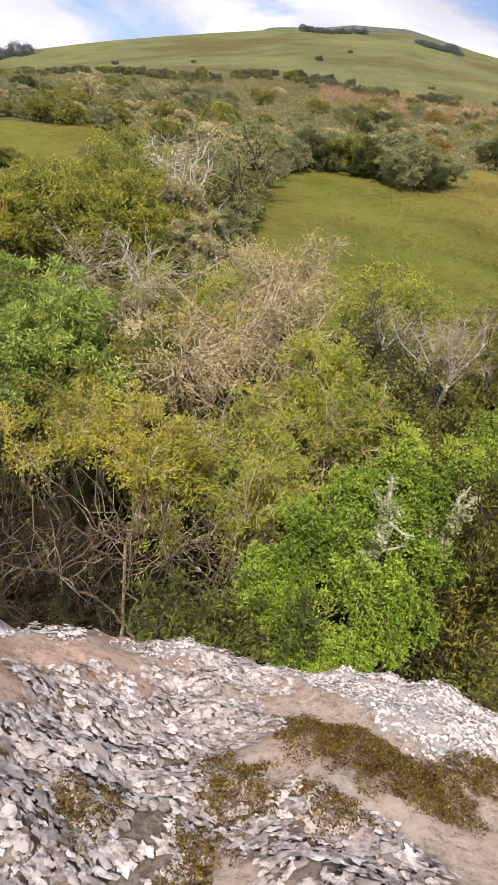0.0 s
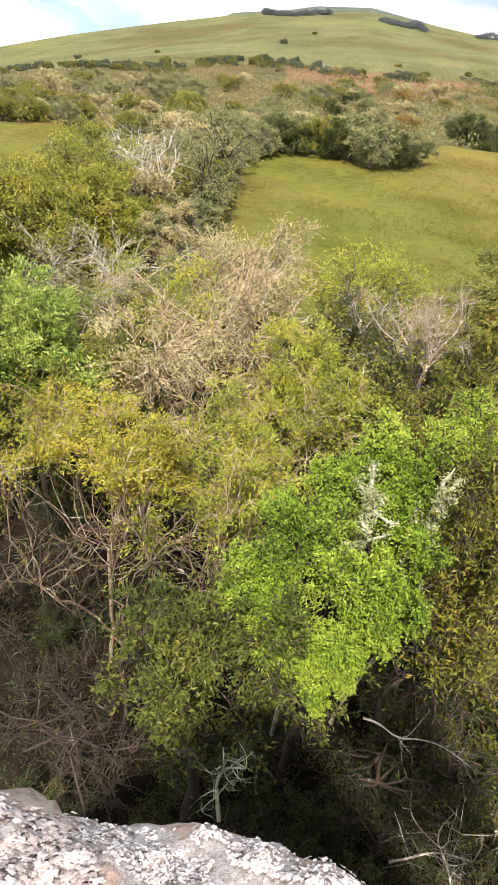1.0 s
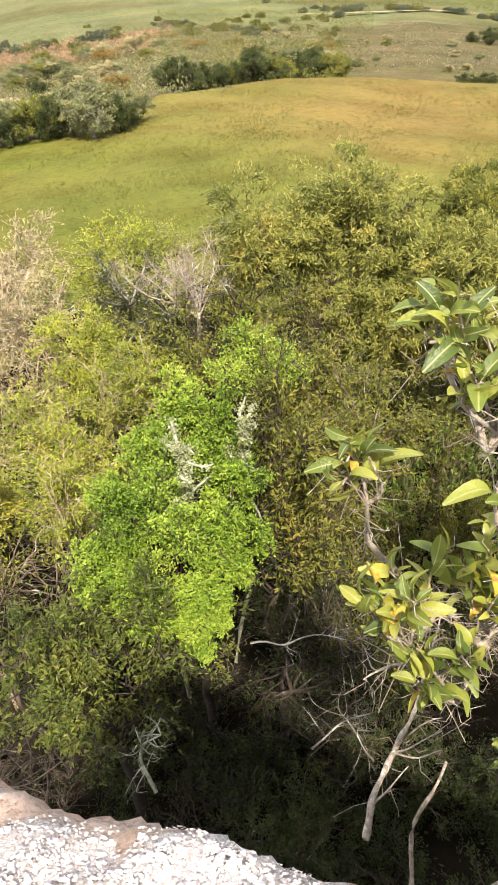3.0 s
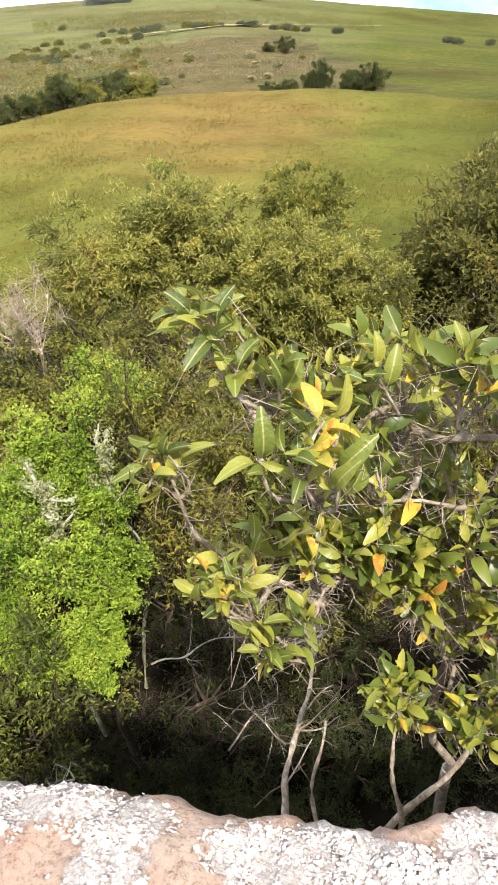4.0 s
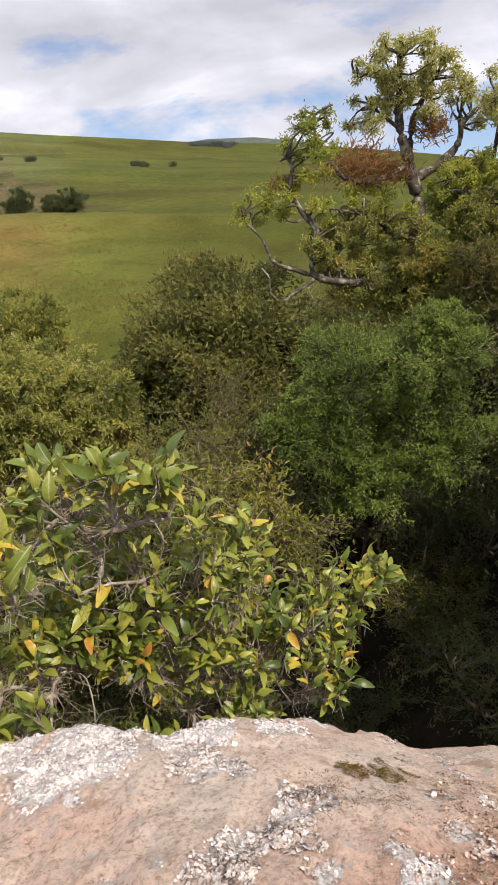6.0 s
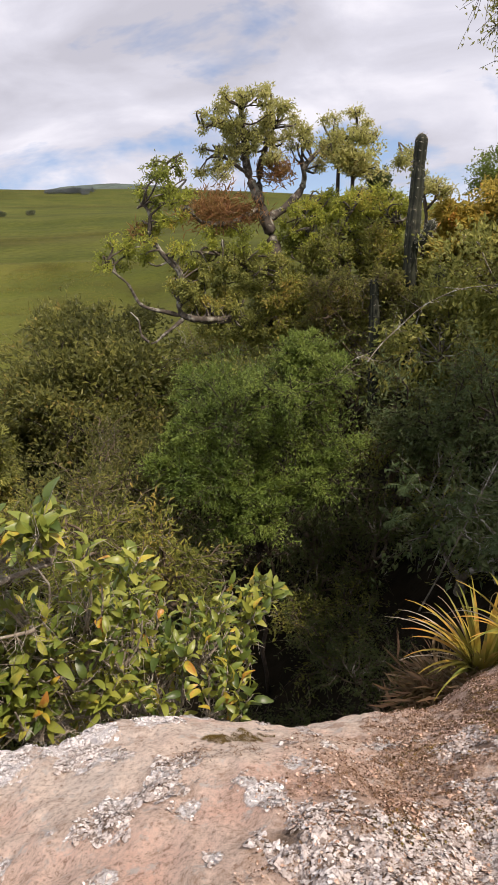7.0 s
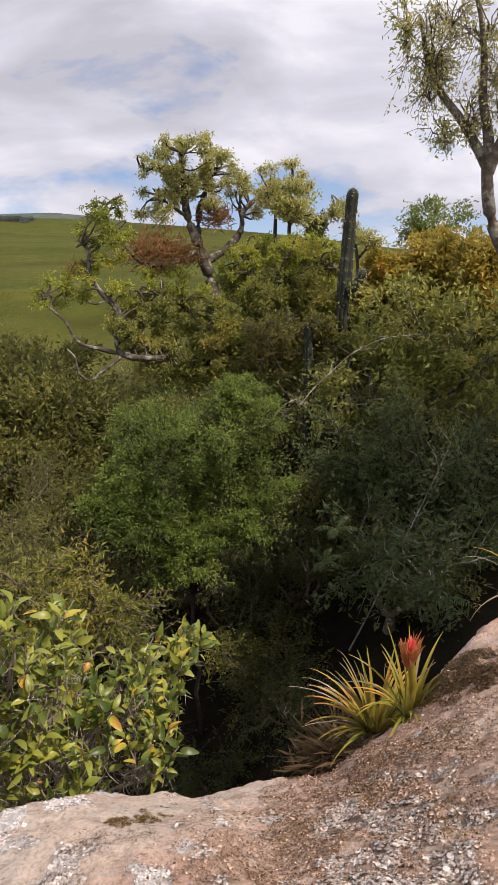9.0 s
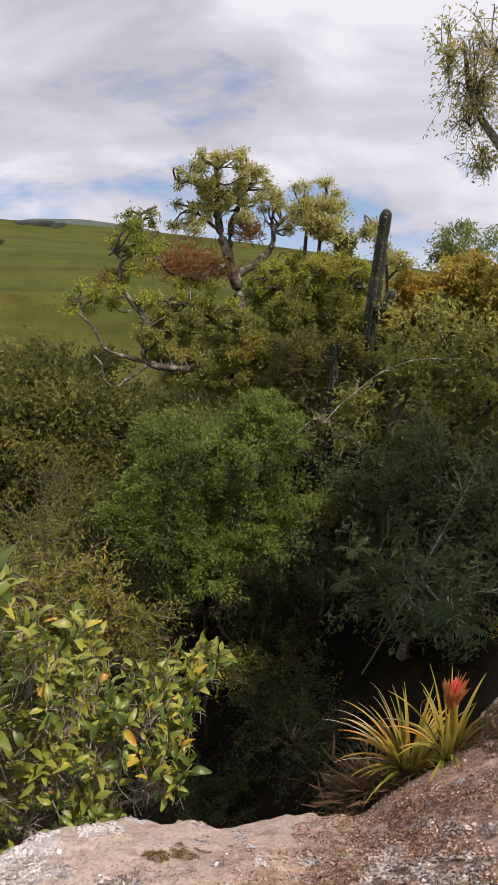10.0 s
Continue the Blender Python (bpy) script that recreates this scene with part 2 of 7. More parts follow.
BRACT = leaf_material("orange_bract", [(0.1, (0.40, 0.13, 0.05)), (0.9, (0.62, 0.24, 0.09))], patch=9.0)
PETAL = leaf_material("coral_petal", [(0.1, (0.85, 0.13, 0.15)), (0.9, (0.95, 0.32, 0.30))], patch=9.0)
TUFT = leaf_material("grass_blade", [(0.1, (0.08, 0.11, 0.018)), (0.5, (0.15, 0.155, 0.03)), (0.9, (0.25, 0.20, 0.055))], gloss=0.8, patch=0.25)
MOSS_TUFT = leaf_material("pale_moss", [(0.1, (0.17, 0.19, 0.08)), (0.5, (0.29, 0.33, 0.16)), (0.9, (0.43, 0.46, 0.29))], gloss=0.9, glow=0.15, patch=6.0)
BARK["oldbark"] = bark_material("old_tree_bark", (0.03, 0.024, 0.018), (0.11, 0.088, 0.066), lichen=(0.27, 0.26, 0.21), amount=0.3)
BARK["lean"] = bark_material("brown_grey_bark", (0.06, 0.045, 0.032), (0.19, 0.15, 0.115), lichen=(0.30, 0.28, 0.23), amount=0.3)
BARK["deadwood"] = bark_material("weathered_dead_wood", (0.22, 0.17, 0.13), (0.46, 0.39, 0.32), amount=0.2)
BARK["pale_twig"] = bark_material("pale_lichened_twig", (0.17, 0.14, 0.105), (0.40, 0.35, 0.28), lichen=(0.46, 0.44, 0.37), amount=0.25, scale=45.0)
# skin colour darkened towards black, as the cacti look against the light
CACTUS = bark_material("backlit_cactus_skin", (0.012, 0.015, 0.009), (0.038, 0.043, 0.024), lichen=(0.12, 0.105, 0.07), amount=0.12, scale=9.0)


# skyline woods: the haze of distance is put into the leaf colour
LEAF["hazy"] = leaf_material("haze_tinted_wood_leaf", [(0.1, (0.055, 0.072, 0.085)), (0.5, (0.085, 0.105, 0.115)), (0.9, (0.12, 0.14, 0.145))], glow=0.1, patch=0.1)
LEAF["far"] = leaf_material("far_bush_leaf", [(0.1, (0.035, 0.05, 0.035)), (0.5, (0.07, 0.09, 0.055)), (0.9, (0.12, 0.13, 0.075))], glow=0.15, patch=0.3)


# ---- mesh builders ----
class Soup:
    """Collects vertices and faces, and becomes one mesh."""

    def __init__(self):
        self.v, self.f, self.n = [], [], 0

    def add(self, verts, faces):
        verts, faces = np.asarray(verts, float).reshape(-1, 3), np.asarray(faces, int)
        self.v.append(verts)
        self.f.append(faces + self.n)
        self.n += len(verts)

    def mesh(self, name, mat, smooth=True):
        me = bpy.data.meshes.new(name)
        v = np.concatenate(self.v).astype(np.float32)
        sizes = np.concatenate([np.full(len(f), f.shape[1], np.int32) for f in self.f])
        loops = np.concatenate([f.ravel() for f in self.f]).astype(np.int32)
        me.vertices.add(len(v))
        me.vertices.foreach_set("co", v.ravel())
        me.loops.add(len(loops))
        me.loops.foreach_set("vertex_index", loops)
        me.polygons.add(len(sizes))
        me.polygons.foreach_set("loop_start", np.concatenate([[0], np.cumsum(sizes)[:-1]]).astype(np.int32))
        me.polygons.foreach_set("use_smooth", np.full(len(sizes), smooth))
        me.update(calc_edges=True)
        me.materials.append(mat)
        return me


def part(name, mesh, parent, label=""):
    ob = new(name, mesh)
    ob.parent = parent
    return tagged(ob, label)


def thing(name, place, label, category, group="", kind=""):
    ob = new(name)
    ob.location = place
    ob.empty_display_size = 0.1
    return tagged(ob, label, category, group, kind)


def unit(a):
    return a / np.maximum(np.linalg.norm(a, axis=-1, keepdims=True), 1e-9)


def frames_for(d):
    """Two directions square to each of the directions d."""
    ref = np.where(np.abs(d[..., 2:3]) > 0.9, [1.0, 0, 0], [0, 0, 1.0])
    s = unit(np.cross(d, ref))
    return s, np.cross(s, d)


def tube(soup, path, radii, sides=6, cap=True):
    path, radii = np.asarray(path, float), np.asarray(radii, float)
    d = unit(np.gradient(path, axis=0))
    s, u = frames_for(d)
    a = np.arange(sides) * 2 * np.pi / sides
    ring = path[:, None] + radii[:, None, None] * (np.cos(a)[None, :, None] * s[:, None] + np.sin(a)[None, :, None] * u[:, None])
    n = len(path)
    i, j = np.meshgrid(np.arange(n - 1), np.arange(sides), indexing="ij")
    k = (j + 1) % sides
    faces = np.stack([i * sides + j, i * sides + k, (i + 1) * sides + k, (i + 1) * sides + j], -1).reshape(-1, 4)
    soup.add(ring.reshape(-1, 3), faces)
    if cap:
        soup.add(np.vstack([ring[-1], path[-1] + d[-1] * radii[-1]]), [[q, (q + 1) % sides, sides] for q in range(sides)])


def twigs(soup, a, b, r0, r1, rng, bend=0.15):
    """Many thin three-sided twigs from a to b, bent in the middle."""
    n = len(a)
    if not n:
        return
    d = b - a
    length = np.linalg.norm(d, axis=1, keepdims=True)
    m = (a + b) / 2 + rng.normal(size=(n, 3)) * bend * length * 0.5
    s, u = frames_for(unit(d))
    ang = np.array([0, 2.094, 4.189])
    off = np.cos(ang)[None, :, None] * s[:, None] + np.sin(ang)[None, :, None] * u[:, None]
    r0, r1 = np.broadcast_to(r0, n)[:, None, None], np.broadcast_to(r1, n)[:, None, None]
    v = np.concatenate([a[:, None] + off * r0, m[:, None] + off * (r0 + r1) / 2, b[:, None] + off * r1], 1)
    base = np.arange(n)[:, None, None] * 9
    q = np.array([[k * 3 + j, k * 3 + (j + 1) % 3, k * 3 + 3 + (j + 1) % 3, k * 3 + 3 + j] for k in range(2) for j in range(3)])
    soup.add(v.reshape(-1, 3), (base + q[None]).reshape(-1, 4))


def leaves(soup, p, d, length, width, rng, fold=0.25, up=0.6):
    """Many folded pointed leaves at p along d."""
    n = len(p)
    d = unit(d)
    nrm = unit(rng.normal(size=(n, 3)) * (1 - up) + np.array([0, 0, up]) + 1e-6)
    s = unit(np.cross(d, nrm))
    nrm = np.cross(s, d)
    length = length * rng.uniform(0.6, 1.25, (n, 1))
    width = width * rng.uniform(0.7, 1.2, (n, 1))
    v = np.stack([p, p + d * length * 0.45 + s * width * 0.5 + nrm * width * fold, p + d * length - nrm * length * 0.12,
                  p + d * length * 0.45 - s * width * 0.5 + nrm * width * fold], 1)
    base = np.arange(n)[:, None, None] * 4
    soup.add(v.reshape(-1, 3), (base + np.array([[0, 1, 2], [0, 2, 3]])[None]).reshape(-1, 3))


def wander(a, b, n, rng, amount):
    """A crooked line from a to b."""
    t = np.linspace(0, 1, n)[:, None]
    a, b = np.asarray(a, float), np.asarray(b, float)
    w = np.cumsum(rng.normal(size=(n, 3)), axis=0)
    w = w - w[0] - t * (w[-1] - w[0])
    return a + (b - a) * t + w * amount * np.linalg.norm(b - a) / math.sqrt(n)


def fill_lobe(wood, thin, crown, base, heart, lobe, rng, boughs, sprays, per, size, trunk, twig, spray, droop, up, rough, lift=0.25):
    """One lobe of a crown: boughs from its heart, sprays of twigs on them, leaves along the sprays."""
    c, rad = np.array(lobe[:3]), np.array([lobe[3], lobe[3], lobe[4]])
    for _ in range(boughs):
        o = unit(rng.normal(size=3) + np.array([0, 0, lift]))
        tip = c + o * rad * rng.uniform(0.45, 0.95)
        line = wander(heart, tip, 6, rng, 0.16)
        tube(wood, line - base, np.linspace(trunk * 0.3, twig * 1.3, 6), 4, False)
        at = rng.uniform(0.2, 1.0, sprays) * 5
        i = np.minimum(at.astype(int), 4)
        a = line[i] + (line[i + 1] - line[i]) * (at - i)[:, None]
        out = unit(unit((a - c) / rad) + rng.normal(size=(sprays, 3)) * 0.75 + [0, 0, 0.12 - droop])
        b = a + out * rad * spray * rng.uniform(0.5, 1.25, (sprays, 1)) * (1 + rough * rng.normal(size=(sprays, 1)))
        b[:, 2] -= droop * rad[0] * 0.35
        twigs(thin, a - base, b - base, twig, twig * 0.45, rng)
        if per:
            f = rng.uniform(0.15, 1.05, (sprays, per, 1))
            p = (a[:, None] + (b - a)[:, None] * f + rng.normal(size=(sprays, per, 3)) * size[0] * 0.5).reshape(-1, 3)
            d = (np.repeat(out, per, 0) * 0.6 + rng.normal(size=(sprays * per, 3)) * 0.8 + [0, 0, -droop]).reshape(-1, 3)
            leaves(crown, p - base, d, size[0], size[1], rng, up=up)


def outer_leaves(crown, base, lobe, rng, count, size, droop):
    """The dense outside of a crown: sprays of leaves in clumps over the lobe, with gaps between them."""
    clumps = max(8, count // 80)
    o = unit(rng.normal(size=(clumps, 3)) + [0, 0, 0.35])
    reach = rng.uniform(0.7, 1.0, (clumps, 1))
    c = np.array(lobe[:3]) + o * reach * [lobe[3], lobe[3], lobe[4]]
    k = rng.integers(0, clumps, count)
    p = c[k] + rng.normal(size=(count, 3)) * lobe[3] * [0.11, 0.11, 0.07]
    d = o[k] * 0.8 + rng.normal(size=(count, 3)) * 0.7 + [0, 0, 0.1 - droop]
    leaves(crown, p - base, d, size[0], size[1], rng, up=0.3)


def plant(name, label, category, lobes, leaf="olive", bark="brown", size=(0.05, 0.022), boughs=9, sprays=14, per=9, foot=-6.0,
          seed=1, twig=0.003, trunk=0.05, spray=0.45, droop=0.0, group="", up=0.55, rough=0.35, wide=1.2, skirt=True, shell=0, split=0, loose=0.95):
    """A shrub or tree: a trunk, a limb to each lobe of the crown, boughs, sprays of twigs, and leaves along the sprays.
    lobes: (x, y, z, radius, half height). foot: the height of the ground at the trunk. skirt: it is bushy lower down as well."""
    rng = np.random.default_rng(seed)
    lobes = np.array(lobes, float)
    lobes[:, 3:] *= wide
    if split:                                             # an uneven crown: each lobe breaks up into smaller ones
        broken = []
        for lobe in lobes:
            o = unit(rng.normal(size=(split, 3)) + [0, 0, 0.2]) * rng.uniform(0.35, loose, (split, 1))
            r = rng.uniform(0.36, 0.62, (split, 1))
            broken.append(lobe * [1, 1, 1, 0.6, 0.6])
            broken.append(np.hstack([lobe[:3] + o * [lobe[3], lobe[3], lobe[4]], lobe[3] * r, lobe[4] * r * 1.1]))
        lobes = np.vstack(broken)
    mid = lobes[:, :3].mean(0)
    base = np.array([mid[0], mid[1], foot])
    root = thing(name, base, label, category, group)
    wood, thin, crown = Soup(), Soup(), Soup()
    fork = mid + (base - mid) * 0.5
    fork[2] = max(min((lobes[:, 2] - lobes[:, 4]).min(), (mid[2] + foot) / 2 + 0.3), foot + 0.15)
    tube(wood, wander(base, fork, 7, rng, 0.05) - base, np.linspace(trunk * 1.25, trunk * 0.85, 7), 8)
    for lobe in lobes:
        heart = lobe[:3] - [0, 0, lobe[4] * 0.5]
        tube(wood, wander(fork, heart, 8, rng, 0.16) - base, np.linspace(trunk * 0.7, trunk * 0.32, 8) * (0.3 if split else 1.0), 6)
        fill_lobe(wood, thin, crown, base, heart, lobe, rng, boughs, sprays, per, size, trunk * (0.35 if split else 1.0), twig, spray, droop, up, rough)
        if shell:
            outer_leaves(crown, base, lobe, rng, shell, size, droop)
        if skirt and lobe[2] - lobe[4] > foot + 0.5:
            low = lobe * np.array([1, 1, 1, 1.0, 0.9]) - np.array([0, 0, lobe[4] * 1.45, 0, 0])
            fill_lobe(wood, thin, crown, base, low[:3], low, rng, max(4, boughs // 2), sprays, max(0, int(per * 0.8)), size, trunk, twig, spray, droop, up, rough)
    part("trunk", wood.mesh("trunk", BARK[bark]), root)
    tagged(part("twig", thin.mesh("twig", BARK[bark]), root), kind="stuff")
    if per:
        tagged(part("leaf", crown.mesh("leaf", LEAF[leaf], False), root), kind="stuff")
    return root


# ---- ground: one sheet from the ravine to the horizon ----
AZ = np.array([-180.0, -60, -40, -18, -9, 4, 12, 20, 30, 40, 50, 60, 70, 85, 100, 120, 140, 180])
RINGS = {   # elevation seen from the rock, by bearing, at growing distances
    0: [-3, -22, -22, -21, -21, -21, -21, -20, -19, -21, -22, -22, -21, -14, -11, -5, -3, -3],
    1: [-2, -13, -13, -12.8, -12.7, -13.4, -12.5, -10.6, -9.7, -9.9, -10.4, -11.5, -12.5, -12, -11, -5, -2, -2],
    2: [-1.5, -12.4, -12.4, -12.2, -12.0, -12.4, -11.6, -10.5, -10.2, -10.4, -10.9, -11.4, -12, -11.6, -11, -5, -1.5, -1.5],
    3: [-1, -11, -11, -11, -10.8, -10.5, -9.8, -9.2, -8.9, -9.1, -9.7, -10.4, -11, -11, -11, -5, -1, -1],
    4: [-1, -9.9, -9.9, -9.8, -8.6, -7.3, -6.9, -6.3, -6.7, -6.8, -7.6, -8.6, -9, -10, -11, -5, -1, -1],
    5: [-1, -9, -9, -8.5, -6.4, -3.7, -2.7, -3.1, -3.3, -3.7, -5.1, -6.3, -7.1, -8.5, -10, -5, -1, -1],
}
EDGE_R = [34.0, 34, 34, 34, 34, 34, 35, 40, 44, 46, 46, 45, 44, 40, 36, 34, 34, 34]
GULLY = [-1.3, -6.2, -6.6, -6.6, -6.6, -6.6, -6.6, -6.6, -6.6, -6.6, -6.6, -6.5, -6.2, -5.6, -4.4, -2.5, -1.3, -1.3]


def bearing(x, y):
    return np.degrees(np.arctan2(x, y)), np.hypot(x, y)


def sheet(x, y):
    """Height of the ground."""
    az, r = bearing(np.asarray(x, float), np.asarray(y, float))
    edge = np.interp(az, AZ, EDGE_R)
    lr = np.log(np.maximum(r, 0.3))
    gul = np.interp(az, AZ, GULLY)
    knots = [np.log(np.full_like(r, 0.3)), np.log(np.full_like(r, 1.0)), np.log(np.full_like(r, 1.7)), np.log(np.full_like(r, 9.0)), np.log(np.full_like(r, 16.0)), np.log(edge),
             np.log(edge * 1.14), np.log(np.full_like(r, 62.0)), np.log(np.full_like(r, 110.0)), np.log(np.full_like(r, 320.0)),
             np.log(np.full_like(r, 700.0)), np.log(np.full_like(r, 1500.0)), np.log(np.full_like(r, 4500.0))]
    el = [np.tan(np.radians(np.interp(az, AZ, RINGS[k]))) for k in range(6)]
    z = [np.minimum(gul * 0.5, -1.2), gul * 0.72, gul, np.where(gul < -5, gul, np.minimum(gul, 9 * el[0])), 16 * el[0], edge * el[1], edge * 1.14 * el[2], 62 * el[3], 110 * el[4], 320 * el[5],
         700 * (el[5] - 0.016), 1500 * (el[5] + np.radians(np.interp(az, [-30, -3, 2, 5, 8, 12, 17, 25, 36, 44, 56, 62, 66, 70, 76], [-1, -1, 0.25, 0.1, 0.45, 0.35, 0.1, -1, 0.3, -1, -1, 0.25, 0.5, 0.3, -0.5]))), 4500 * (el[5] - 0.05)]
    out = np.full_like(r, 0.0) + z[0]
    for k in range(len(knots) - 1):
        f = np.clip((lr - knots[k]) / (knots[k + 1] - knots[k]), 0, 1)
        f = f * f * (3 - 2 * f) * 0.35 + f * 0.65
        out = np.where(lr >= knots[k], z[k] + (z[k + 1] - z[k]) * f, out)
    return out


def ripple(x, y):
    return np.sin(x * 0.9 + 1.7 * np.sin(y * 0.53)) * np.cos(y * 0.8 + np.sin(x * 0.37)) + 0.5 * np.sin(x * 2.3 + y * 1.9)


def region(x, y):
    """0 soil of the ravine, near black for its shade, 1 meadow, 2 rough scrub land, 3 hill pasture, 4 far hills."""
    az, r = bearing(x, y)
    edge = np.interp(az, AZ, EDGE_R) + 0.5 * ripple(x * 0.7, y * 0.7)
    band = np.interp(az, [-60, -18, 0, 20, 26, 33, 38, 44, 48, 52, 60], [112, 112, 114, 116, 120, 112, 120, 126, 100, 60, 46])
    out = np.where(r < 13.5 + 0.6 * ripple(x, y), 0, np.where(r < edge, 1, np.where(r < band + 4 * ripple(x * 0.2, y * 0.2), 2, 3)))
    left = (az < 3.5) & (r < edge) & ~((az < -8.5) & (r > 26))
    out = np.where(left & (r >= 13.5), 2, out)
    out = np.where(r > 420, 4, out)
    return np.where((az > 82) | (az < -100), np.where(r < 9, 0, np.where(r < 30, 2, 3)), out)


def grass_material(name, dry, lush, fine, tuft, height):
    """Grass that runs from straw to green by the ground's own lushness, and past 1 to a darker cloud-shadow green."""
    mat, n, l, b = material(name)
    tc = n.new("ShaderNodeTexCoord")
    big = noise_node(n, l, 0.09, 6.0, 0.65, tc=tc)
    at = n.new("ShaderNodeAttribute")
    at.attribute_name = "lush"
    cols = []
    for stops in (dry, lush):
        r = ramp(n, stops)
        l.new(big.outputs[0], r.inputs[0])
        cols.append(r.outputs[0])
    col = blend(n, l, cols[0], cols[1], at.outputs["Fac"])
    more = n.new("ShaderNodeMath")
    more.operation = "SUBTRACT"
    l.new(at.outputs["Fac"], more.inputs[0])
    more.inputs[1].default_value = 1.0
    # past 1 the grass takes a darker green that paints in cloud shadow
    deep = ramp(n, lush if "far" in name else [(0.3, (0.048, 0.062, 0.009)), (0.5, (0.064, 0.074, 0.011)), (0.7, (0.085, 0.088, 0.017))])
    l.new(big.outputs[0], deep.inputs[0])
    clamp = n.new("ShaderNodeClamp")
    l.new(more.outputs[0], clamp.inputs[0])
    col = blend(n, l, col, deep.outputs[0], clamp.outputs[0])
    mid = noise_node(n, l, tuft, 6.0, 0.7, tc=tc)
    dark = ramp(n, [(0.30, (0.8, 0.82, 0.8)), (0.5, (1, 1, 1)), (0.8, (1.12, 1.08, 1.0))] if "hill" in name else [(0.30, (0.55, 0.58, 0.52)), (0.5, (1, 1, 1)), (0.8, (1.25, 1.15, 1.0))])
    l.new(mid.outputs[0], dark.inputs[0])
    col = blend(n, l, col, dark.outputs[0], 0.85, "MULTIPLY")
    small = noise_node(n, l, fine, 3.0, 0.7, tc=tc)
    d2 = ramp(n, [(0.3, (0.55, 0.55, 0.5)), (0.7, (1.3, 1.3, 1.25))])
    l.new(small.outputs[0], d2.inputs[0])
    drift = noise_node(n, l, 0.022 if "hill" in name else 0.35, 4.0, 0.6, tc=tc)
    worn = ramp(n, [(0.38, (0.80, 0.66, 0.52)), (0.5, (1, 1, 1)), (0.64, (1.12, 1.12, 0.95))])
    l.new(drift.outputs[0], worn.inputs[0])
    col = blend(n, l, col, worn.outputs[0], 0.9 if "hill" in name else 0.55, "MULTIPLY")
    l.new(blend(n, l, col, d2.outputs[0], 0.7, "MULTIPLY"), b.inputs["Base Color"])
    b.inputs["Roughness"].default_value = 0.95
    b.inputs["Specular IOR Level"].default_value = 0.1
    bump(n, l, b, mid.outputs[0], 0.9, height)
    return mat


# ravine floor: soil taken near black, the shade under the growth painted in
soil, n_, l_, b_ = material("shade_dark_soil")
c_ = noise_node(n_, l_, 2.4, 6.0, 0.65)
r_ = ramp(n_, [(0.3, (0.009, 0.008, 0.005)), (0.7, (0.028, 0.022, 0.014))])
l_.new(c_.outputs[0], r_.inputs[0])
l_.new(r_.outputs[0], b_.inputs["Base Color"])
b_.inputs["Roughness"].default_value = 0.9
b_.inputs["Specular IOR Level"].default_value = 0.08
bump(n_, l_, b_, c_.outputs[0], 0.8, 0.08)
meadow = grass_material("meadow_grass", [(0.3, (0.13, 0.105, 0.03)), (0.5, (0.165, 0.12, 0.038)), (0.7, (0.20, 0.14, 0.047))],
                        [(0.3, (0.085, 0.11, 0.018)), (0.5, (0.125, 0.13, 0.027)), (0.7, (0.16, 0.14, 0.037))], 14.0, 3.0, 0.035)
scrubland = grass_material("rough_scrub_ground", [(0.3, (0.06, 0.062, 0.024)), (0.5, (0.105, 0.095, 0.042)), (0.72, (0.15, 0.115, 0.058))],
                           [(0.3, (0.05, 0.058, 0.022)), (0.5, (0.082, 0.08, 0.034)), (0.72, (0.12, 0.098, 0.05))], 4.0, 0.6, 0.4)
pasture = grass_material("hill_pasture", [(0.3, (0.085, 0.105, 0.042)), (0.48, (0.118, 0.13, 0.055)), (0.7, (0.155, 0.145, 0.072))],
                         [(0.3, (0.055, 0.072, 0.011)), (0.5, (0.075, 0.088, 0.015)), (0.7, (0.10, 0.105, 0.022))], 1.2, 0.16, 0.10)

# far ridge in blue-green: aerial haze painted into the ground colour
far_hill = grass_material("far_haze_blue_hill", [(0.3, (0.07, 0.095, 0.09)), (0.7, (0.11, 0.135, 0.12))], [(0.3, (0.07, 0.095, 0.09)), (0.7, (0.10, 0.13, 0.12))], 0.05, 0.02, 0.5)
dirt = grass_material("pale_dirt", [(0.3, (0.30, 0.25, 0.16)), (0.7, (0.40, 0.34, 0.23))], [(0.3, (0.30, 0.25, 0.16)), (0.7, (0.40, 0.34, 0.23))], 3.0, 0.5, 0.1)
az_g = np.radians(np.concatenate([np.arange(-180, -30, 5.0), np.arange(-30, 110, 0.55), np.arange(110, 180, 5.0)]))
rad_g = np.concatenate([[0.3, 0.7, 1.0], np.geomspace(1.25, 14, 34), np.geomspace(14.5, 110, 120), np.geomspace(113, 330, 60), np.geomspace(360, 4500, 22)])
ga, gr = np.meshgrid(az_g, rad_g, indexing="ij")
gx, gy = gr * np.sin(ga), gr * np.cos(ga)
amp = np.interp(gr, [0.3, 3, 14, 30, 110, 330, 4500], [0.02, 0.12, 0.16, 0.10, 0.25, 0.12, 0.0])
gz = sheet(gx, gy) + amp * 0.6 * ripple(gx * np.interp(gr, [1, 30, 100, 300], [2.0, 0.7, 0.16, 0.06]), gy * np.interp(gr, [1, 30, 100, 300], [2.0, 0.7, 0.16, 0.06]))
na, nr = len(az_g), len(rad_g)
i, j = np.meshgrid(np.arange(na), np.arange(nr - 1), indexing="ij")
k = (i + 1) % na
gf = np.stack([i * nr + j, i * nr + j + 1, k * nr + j + 1, k * nr + j], -1).reshape(-1, 4)
ground_soup = Soup()
ground_soup.add(np.stack([gx, gy, gz], -1).reshape(-1, 3), gf)
